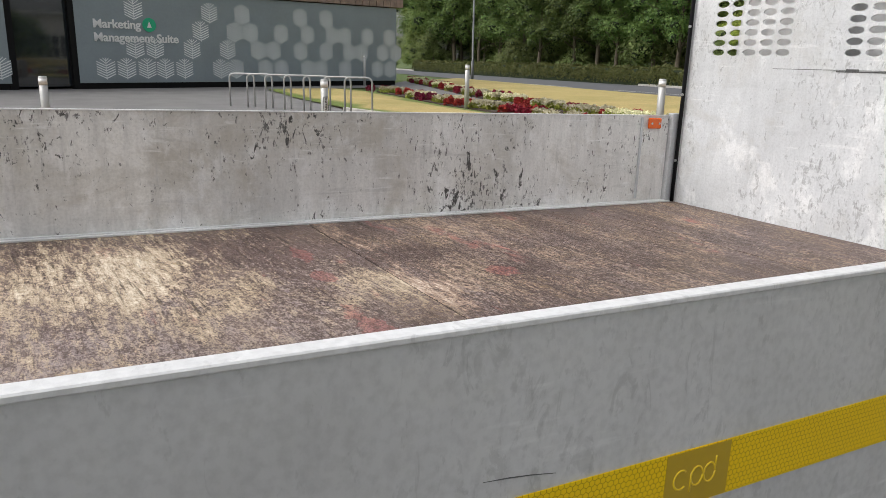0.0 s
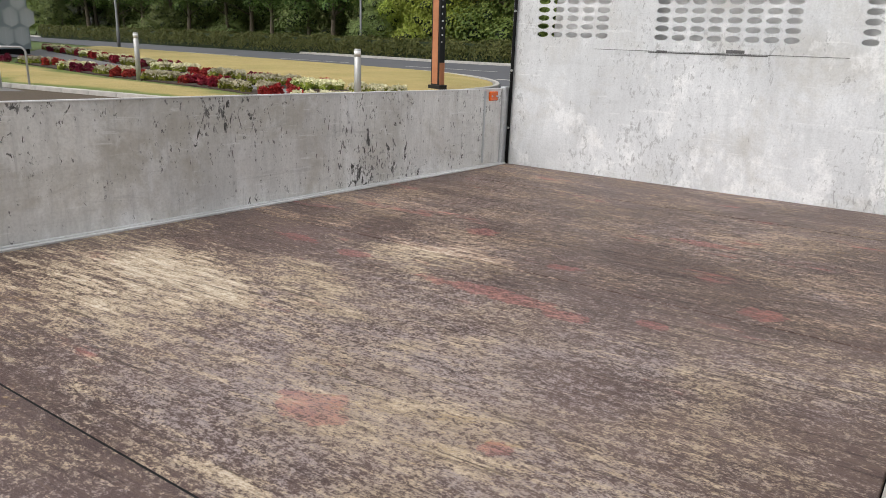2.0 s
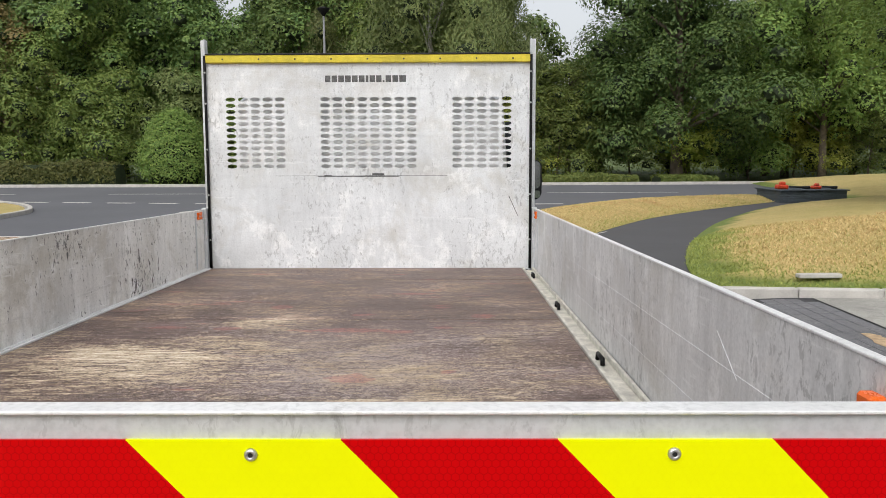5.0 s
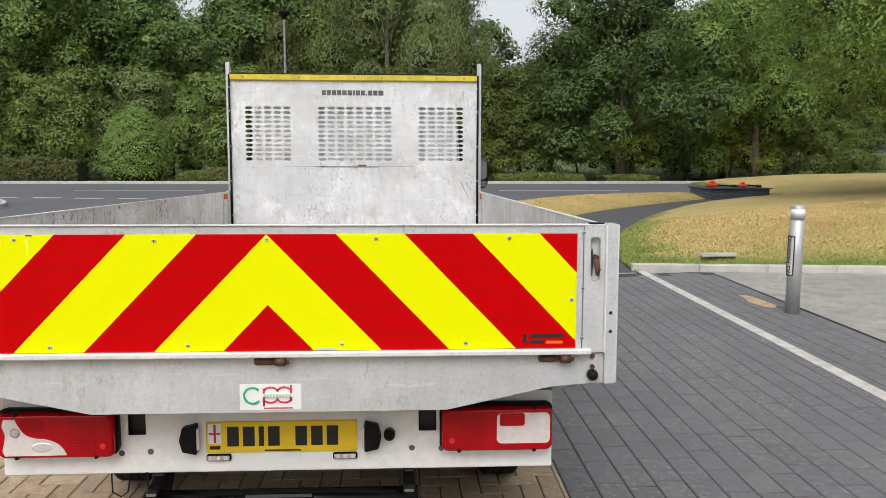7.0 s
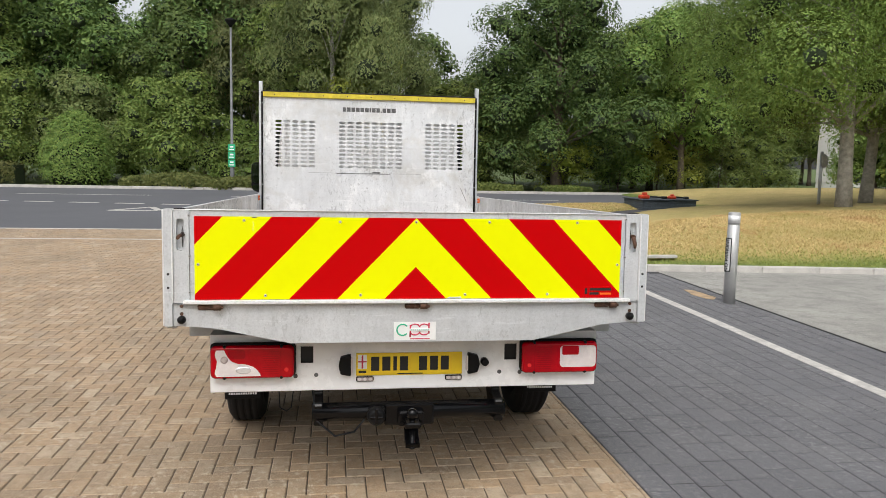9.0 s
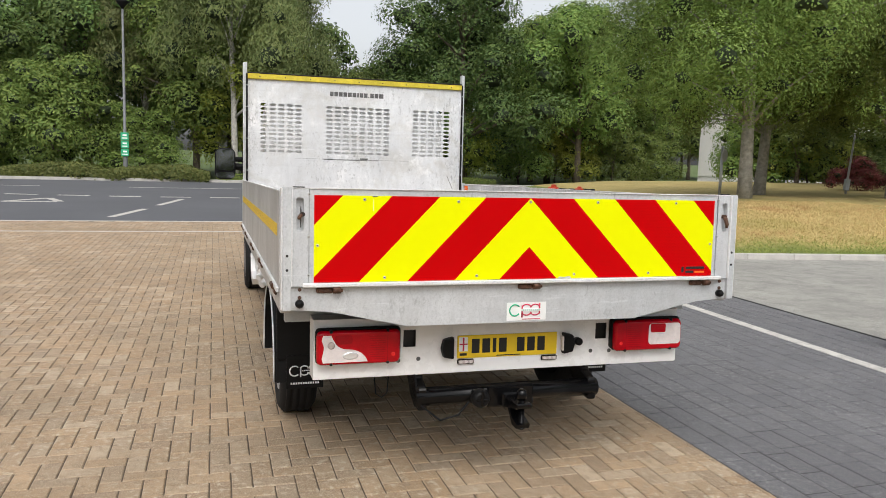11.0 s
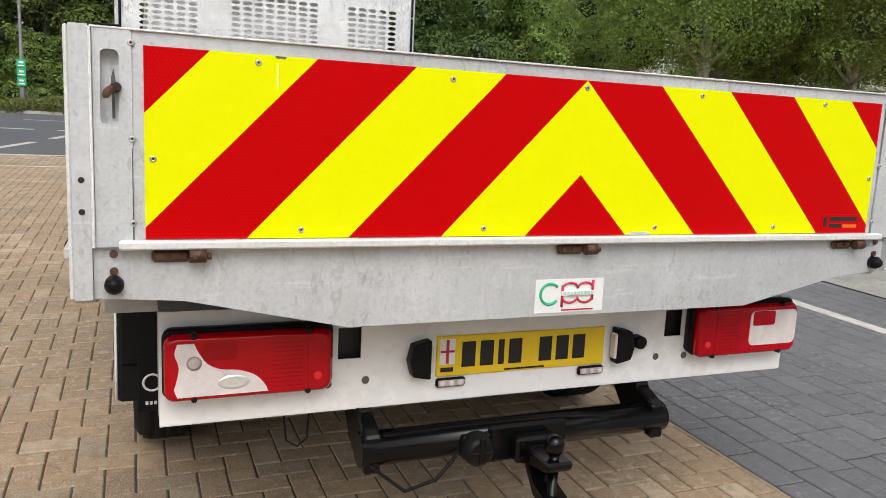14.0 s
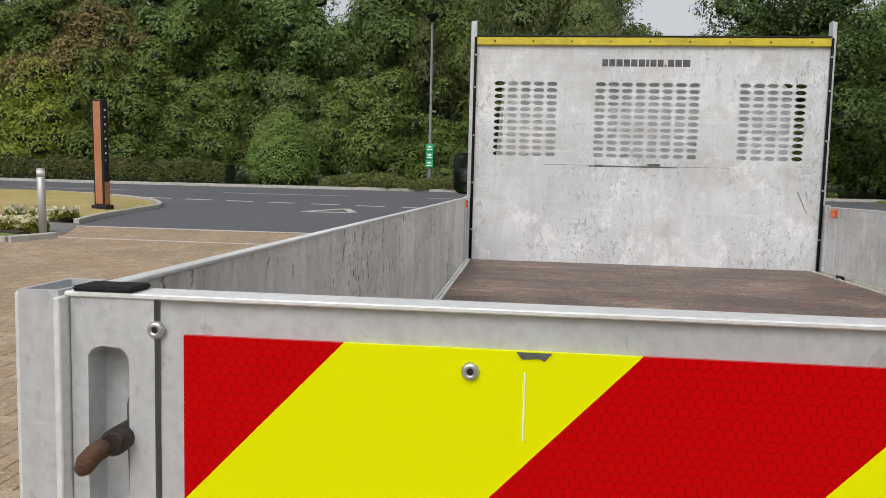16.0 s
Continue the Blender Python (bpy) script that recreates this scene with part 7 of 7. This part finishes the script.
def lamp_post(x, y, h, label, signs=0):
    p = thing("street_lamp", None, None, label, "street lamp", "street lamps")
    p.matrix_basis = Matrix.Translation((x, y, 0))
    bm = bmesh.new()
    tube(bm, [(0, 0, -0.1), (0, 0, 1.3), (0, 0, 1.32), (0, 0, h)], [0.11, 0.11, 0.075, 0.05], 12)
    part("pole", bm, M["pole_grey"], p)
    bm = bmesh.new()
    lathe(bm, [(h - 0.02, 0.06), (h + 0.12, 0.14), (h + 0.30, 0.30), (h + 0.34, 0.30), (h + 0.42, 0.1)], "z", 16)
    part("lantern", bm, M["black_plastic"], p)
    for i in range(signs):
        bm = bmesh.new()
        box(bm, (-0.18, 0.18), (-0.16, -0.13), (1.12 + i * 0.39, 1.48 + i * 0.39), 0.01)
        s_ = part("sign_plate", bm, M["lamp_green"], p, "green sign plate with pale bars")
        bm = bmesh.new()
        box(bm, (-0.12, 0.12), (-0.166, -0.16), (1.19 + i * 0.39, 1.24 + i * 0.39))
        box(bm, (-0.09, 0.09), (-0.166, -0.16), (1.31 + i * 0.39, 1.39 + i * 0.39))
        part("print_bar", bm, M["print_white"], s_)
    return p


lamp_post(-5.5, 37.0, 8.1, "tall grey street lamp with green sign plates", 3)
lamp_post(-49.0, 31.8, 9.5, "tall grey street lamp beside the road")
lamp_post(-33.5, 39.4, 9.5, "tall grey street lamp beside the road")


def totem():
    s = thing("totem_sign", None, None, "tall black and copper totem sign on the lawn", "sign")
    s.matrix_basis = pose(-11.50, 17.95, 0.08, 0, 0, -8) @ Matrix.Diagonal((0.86, 0.9, 0.905, 1))
    bm = bmesh.new()
    box(bm, (-0.18, 0.18), (-0.12, 0.12), (0.12, 3.05), 0.01)
    part("body", bm, M["print_black"], s)
    bm = bmesh.new()
    box(bm, (-0.12, 0.12), (-0.135, -0.12), (0.16, 3.0), 0.004)
    part("front_panel", bm, M["sign_copper"], s, "copper front panel")
    bm = bmesh.new()
    box(bm, (0.181, 0.19), (-0.11, 0.11), (0.14, 0.78), 0.004)
    part("base_panel", bm, M["sign_copper"], s)
    bm = bmesh.new()
    box(bm, (-0.26, 0.26), (-0.16, 0.16), (-0.05, 0.125), 0.01)
    part("base", bm, M["print_black"], s)
    for i in range(8):
        bm = bmesh.new()
        box(bm, (0.181, 0.184), (-0.05, (-0.012, 0.02, 0.0, 0.03, -0.02, 0.012, 0.004, 0.025)[i]), (1.35 + i * 0.20, 1.40 + i * 0.20))
        part("print_bar", bm, M["print_white"], s)


totem()

lean = thing("marker_post", None, None, "slim pale grey post leaning on the lawn", "post", m=pose(19.8, 18.4, 0.78, 0, 5, 0))
bm = bmesh.new()
tube(bm, [(0, 0, -0.1), (0, 0, 1.0), (0.01, 0, 2.0)], [0.045, 0.035, 0.03], 8)
part("pole", bm, M["zinc"], lean)
bm = bmesh.new()
box(bm, (-0.09, 0.09), (-0.06, 0.06), (0.05, 0.45), 0.01)
part("box", bm, M["zinc"], lean)

post_sign = thing("sign_post", None, None, "grey post with a small round sign plate on the lawn", "sign", m=pose(13.6, 17.0, 0.6, 0, 0, 30))
bm = bmesh.new()
tube(bm, [(0, 0, -0.1), (0, 0, 1.55)], 0.045, 10)
part("post", bm, M["zinc"], post_sign)
bm = bmesh.new()
lathe(bm, [(-0.065, 0.20), (-0.050, 0.20)], "y", 20, (0.05, 0, 1.28))
part("plate", bm, M["zinc"], post_sign, "round grey back of the sign")

# cycle stands
for i in range(7):
    t = i / 6
    st = thing("cycle_stand", None, None, "stainless hoop cycle stand", "cycle stand", "cycle stands")
    st.matrix_basis = pose(-22.2 + 3.9 * t, 7.7 + 2.2 * t, 0, 0, 0, 58)
    bm = bmesh.new()
    W, HS, r = 0.76, 0.98, 0.14
    pts = [(-W / 2, 0, -0.05), (-W / 2, 0, HS - r)] + [(-W / 2 + r - r * math.cos(a), 0, HS - r + r * math.sin(a)) for a in [radians(90 * k / 5) for k in range(1, 6)]]
    pts += [(-x, y, z) for x, y, z in pts[::-1]]
    tube(bm, pts, 0.026, 10)
    part("hoop", bm, M["stainless"], st)


# flower beds along the garden path
def flower_bed(a, b, label, seed, reds=True):
    bed = thing("flower_bed", None, None, label, "flower bed")
    a, b = np.array((*a, 0.0)), np.array((*b, 0.0))
    d = b - a
    L = np.linalg.norm(d)
    d /= L
    s = np.array((-d[1], d[0], 0))
    bm = bmesh.new()
    q = [a - s * 0.35, b - s * 0.35, b + s * 0.35, a + s * 0.35]
    prism(bm, [(float(p[0]), float(p[1])) for p in q], "z", -0.02, 0.075)
    part("soil", bm, M["soil"], bed)
    t, k = 0.0, seed % 2
    r = random.Random(seed)
    while t < L:
        run = r.uniform(1.2, 2.2)
        red = reds and k % 2 == 0
        tufts = [(float((a + d * (t + r.uniform(0, run)))[0] + s[0] * r.uniform(-0.3, 0.3)), float((a + d * (t + r.uniform(0, run)))[1] + s[1] * r.uniform(-0.3, 0.3)), 0.13, 0.12, 0.12, r.uniform(0.13, 0.20) if red else 0.11) for _ in range(7 if red else 13)]
        ob = new("planting", leaf_mesh("planting", leaf_cloud(seed * 31 + k, tufts, 1500 if red else 2200, 0.045, 0.4), M["leaf_red" if red else "leaf_lime"]))
        ob.parent = bed
        tagged(ob, "dark red bedding plants" if red else "lime and cream bedding plants", kind="stuff")
        if not red:
            ob = new("blossom", leaf_mesh("blossom", leaf_cloud(seed * 37 + k, [(x, y, z + 0.09, 0.14, 0.14, 0.10) for x, y, z, *_ in tufts], 700, 0.05, 0.4), M["petal"]))
            ob.parent = bed
            tagged(ob, "cream blossoms", kind="stuff")
        t += run + 0.1
        k += 1


flower_bed((-10.7, 15.25), (-13.4, 15.45), "bed of cream plants beside the lawn", 3, False)
flower_bed((-13.4, 15.45), (-15.7, 15.8), "bed of red and cream plants beside the lawn", 14)
flower_bed((-15.7, 15.8), (-21.5, 17.0), "bed of red and cream plants beside the lawn", 4)
flower_bed((-21.5, 17.0), (-34.0, 21.0), "bed of red and cream plants along the path", 5)
flower_bed((-34.0, 21.0), (-44.0, 24.4), "bed of red and cream plants along the path", 6)
flower_bed((-9.7, 12.55), (-15.5, 13.8), "bed of red and cream plants beside the kerb", 7)
flower_bed((-15.5, 13.8), (-20.6, 14.2), "bed of red and cream plants along the path", 8)
flower_bed((-20.6, 14.2), (-29.6, 15.8), "bed of red and cream plants along the path", 9)

# slate planter with two orange machines left on top
pl = thing("raised_planter", None, None, "low slate-coloured boarded planter on the lawn", "planter", m=pose(11.95, 24.2, 0, 0, 0, 4))
for i in range(3):
    bm = bmesh.new()
    box(bm, (-1.08, 1.08), (-0.8, 0.8), (0.0 + i * 0.12, 0.115 + i * 0.12), 0.01)
    part("board", bm, M["slate_planter"], pl)
bm = bmesh.new()
box(bm, (-1.14, 1.14), (-0.86, 0.86), (0.365, 0.40), 0.008)
part("coping", bm, M["slate_planter"], pl)
for x, s in ((-0.55, 0.8), (0.55, 0.6)):
    t = thing("garden_trimmer", None, None, "orange and black garden trimmer lying on the planter", "garden tool", "garden tools", m=pose(11.75 + x, 23.9, 0.40, 0, 0, 4))
    bm = bmesh.new()
    box(bm, (-0.24 * s, 0.22 * s), (-0.14, 0.14), (0.0, 0.18 * s), 0.04)
    box(bm, (-0.1 * s, 0.12 * s), (-0.10, 0.10), (0.14 * s, 0.30 * s), 0.04)
    part("engine", bm, M["orange_paint"], t)
    bm = bmesh.new()
    tube(bm, [(0.15 * s, 0, 0.08), (1.05 * s, 0.1, 0.05)], 0.028, 8)
    box(bm, (0.95 * s, 1.2 * s), (0.0, 0.2), (0.0, 0.09), 0.02)
    part("shaft", bm, M["print_black"], t)
bm = bmesh.new()
box(bm, (-0.26, 0.26), (-0.055, 0.055), (0.0, 0.05), 0.008)
thing("concrete_slab", bm, M["kerb"], "pale loose kerb length lying on the grass", "slab", m=pose(4.95, 8.35, 0.155, 0, 0, 2))

# shrubs and lavender by the far bays
for x, y, s in ((24.5, 15.5, 0.42), (30.5, 23.5, 0.6), (33.5, 22.0, 0.55), (27.0, 17.5, 0.5), (30.5, 17.0, 0.45)):
    plant("shrub", x, y, 0.45, s, group="bay shrubs")
for x, y in ((22.6, 14.2), (24.6, 13.3), (26.6, 12.4), (28.8, 11.6)):
    lv = thing("lavender", None, None, "flowering lavender clump beside the bays", "plant", "lavender clumps", m=Matrix.Translation((x, y, 0.5)))
    ob = new("foliage", leaf_mesh("foliage", leaf_cloud(int(x * 7), [(0, 0, 0.3, 1.1, 0.8, 0.45)], 3600, 0.07, 0.4), M["leaf_birch"]))
    ob.parent = lv
    ob = new("blossom", leaf_mesh("blossom", leaf_cloud(int(x * 9), [(0, 0, 0.62, 1.0, 0.75, 0.32)], 2600, 0.06, 0.3, 0.5), M["lavender"]))
    ob.parent = lv


# ---------- block paving, laid piece by piece ----------
def block_data(name, L, W, T, material, bev=0.004):
    """A paving block with chamfered top, its top at 0."""
    bm = bmesh.new()
    a = [bm.verts.new((sx * L / 2, sy * W / 2, -T)) for sx, sy in ((-1, -1), (1, -1), (1, 1), (-1, 1))]
    b = [bm.verts.new((sx * L / 2, sy * W / 2, -bev)) for sx, sy in ((-1, -1), (1, -1), (1, 1), (-1, 1))]
    c = [bm.verts.new((sx * (L / 2 - bev), sy * (W / 2 - bev), 0)) for sx, sy in ((-1, -1), (1, -1), (1, 1), (-1, 1))]
    for lo, hi in ((a, b), (b, c)):
        for i in range(4):
            bm.faces.new((lo[i], lo[(i + 1) % 4], hi[(i + 1) % 4], hi[i]))
    bm.faces.new(c)
    return mesh_of(name, bm, material)


def lay(name, places, L, W, material, label, near, parent, joint=0.005):
    """Blocks at (x, y, turned): the nearest as pieces of their own, the rest joined."""
    T, J = 0.03, joint
    me = block_data("paving_block", L - J, W - J, T, material, 0.003 if joint > 0.01 else 0.004)
    base = np.array([v.co[:] for v in me.vertices])
    polys = [list(p.vertices) for p in me.polygons]
    places.sort(key=lambda p: (p[0] - near[0]) ** 2 + (p[1] - near[1]) ** 2)
    rng = random.Random(9)
    for x, y, turned in places[:290]:
        o = new("paving_block", me)
        o.parent = parent
        o.matrix_basis = pose(x, y, rng.uniform(-0.0015, 0.001), rng.uniform(-0.25, 0.25), rng.uniform(-0.25, 0.25), (90 if turned else 0) + rng.uniform(-0.5, 0.5))
    if len(places) <= 290:
        return
    V, F = [], []
    n = len(base)
    for i, (x, y, turned) in enumerate(places[290:]):
        p = base[:, [1, 0, 2]] * (-1, 1, 1) if turned else base
        jit = np.array((x, y, rng.uniform(-0.002, 0.001)))
        V.append(p + jit + np.array((0, 0, 1)) * (p[:, :1] * rng.uniform(-0.008, 0.008)))
        F += [[k + i * n for k in f] for f in polys]
    big = bpy.data.meshes.new(name)
    big.from_pydata(np.concatenate(V).tolist(), [], F)
    big.materials.append(material)
    o = new("block_field", big)
    o.parent = parent
    tagged(o, label, kind="stuff")


# buff blocks in a right-angled herringbone
buff = thing("buff_paving", None, None, "buff herringbone block paving, stained with age", "paving", kind="structure")
U = 0.1
places, halves = [], []
for j in range(-76, 146):
    for i in range(-150, 12):
        x, y = i * U, j * U
        k = (i - j) % 4
        # one long block starts at each cell whose diagonal index is 0 (along x) or 3 (along y)
        if k == 0:
            cx, cy, t = x + U, y + U / 2, False
        elif k == 3:
            cx, cy, t = x + U / 2, y + U, True
        else:
            continue
        if k == 0 and i == 11 and -7.5 < cy < 14.3:
            halves.append((1.15, cy, False))
        elif -14.6 < cx < 1.18 and -7.5 < cy < 14.3:
            places.append((cx, cy, t))
lay("buff_field", places, 0.2, 0.1, M["block_tan"], "buff paving blocks", (-1.2, 0.2), buff, 0.0065)

# soldier course along the joint, then charcoal blocks in running bond
lay("half_blocks", halves, 0.1, 0.1, M["block_tan"], "buff half blocks", (1.15, 1.0), thing("half_block_course", None, None, "buff half blocks along the edge course", "paving", kind="structure"), 0.008)
edge = [(1.2105, -7.5 + i * 0.2, True) for i in range(109)]
lay("edge_course", edge, 0.2, 0.025, M["block_tan"], "narrow buff edging", (1.2, 1.0), thing("edge_course", None, None, "narrow buff edging strip beside the charcoal blocks", "paving", kind="structure"))
grey_ = thing("charcoal_paving", None, None, "charcoal block paving in running bond", "paving", kind="structure")
places = []
LB, WB = 0.26, 0.155
bond = random.Random(3)
for i in range(0, 23):
    x = 1.225 + WB / 2 + i * WB
    shift = bond.uniform(0, LB)
    if x + WB / 2 < 4.78:
        places += [(x, -7.3 + shift + j * LB, True) for j in range(60) if -7.3 + shift + j * LB < (7.56 if x < 3.66 else 7.72)]
lay("charcoal_field", places, LB, WB, M["block_grey"], "charcoal paving blocks", (2.6, 2.0), grey_, 0.008)


# ---------- short grass on the near lawns ----------
def grass(name, lawn_ob, area, count, label, seed):
    """Thin upright blades over part of a lawn."""
    rng = np.random.default_rng(seed)
    co = np.empty(len(lawn_ob.data.vertices) * 3, np.float32)
    lawn_ob.data.vertices.foreach_get("co", co)
    co = co.reshape(-1, 3)
    tris = np.array([list(p.vertices)[:3] for p in lawn_ob.data.polygons])
    A, B, C = co[tris[:, 0]], co[tris[:, 1]], co[tris[:, 2]]
    mid = (A + B + C) / 3
    keep = (mid[:, 0] > area[0]) & (mid[:, 0] < area[1]) & (mid[:, 1] > area[2]) & (mid[:, 1] < area[3])
    A, B, C = A[keep], B[keep], C[keep]
    w = np.linalg.norm(np.cross(B - A, C - A), axis=1)
    i = rng.choice(len(A), count, p=w / w.sum())
    r1, r2 = np.sqrt(rng.random(count))[:, None], rng.random(count)[:, None]
    p = A[i] * (1 - r1) + B[i] * r1 * (1 - r2) + C[i] * r1 * r2
    a = rng.uniform(0, 2 * np.pi, count)
    side = np.stack([np.cos(a), np.sin(a), np.zeros(count)], 1) * rng.uniform(0.004, 0.009, count)[:, None]
    tipv = np.stack([rng.normal(0, 0.025, count), rng.normal(0, 0.025, count), rng.uniform(0.012, 0.04, count)], 1)
    verts = np.stack([p - side, p + side, p + side * 0.3 + tipv, p - side * 0.3 + tipv], 1)
    rim = np.empty(len(co), np.float32)
    lawn_ob.data.attributes["rim"].data.foreach_get("value", rim)
    T = tris[keep][i]
    edge_ = (rim[T[:, 0]][:, None] * (1 - r1) + rim[T[:, 1]][:, None] * r1 * (1 - r2) + rim[T[:, 2]][:, None] * r1 * r2)[:, 0] + rng.normal(0, 0.12, count)
    for mat, sel, words in (("straw", edge_ < 0.22, label), ("green_blade", edge_ >= 0.22, "short green grass blades along the lawn's edge")):
        if sel.any():
            ob = new(name, leaf_mesh(name, verts[sel].reshape(-1, 3), M[mat], 4))
            tagged(ob, words, "grass", kind="stuff")


grass("grass", corner, (1, 14, 11, 27), 45000, "short dry grass blades beside the footpath", 4)
grass("grass", mound, (3.5, 15, 6.8, 13.5), 95000, "short dry grass blades on the mound", 3)
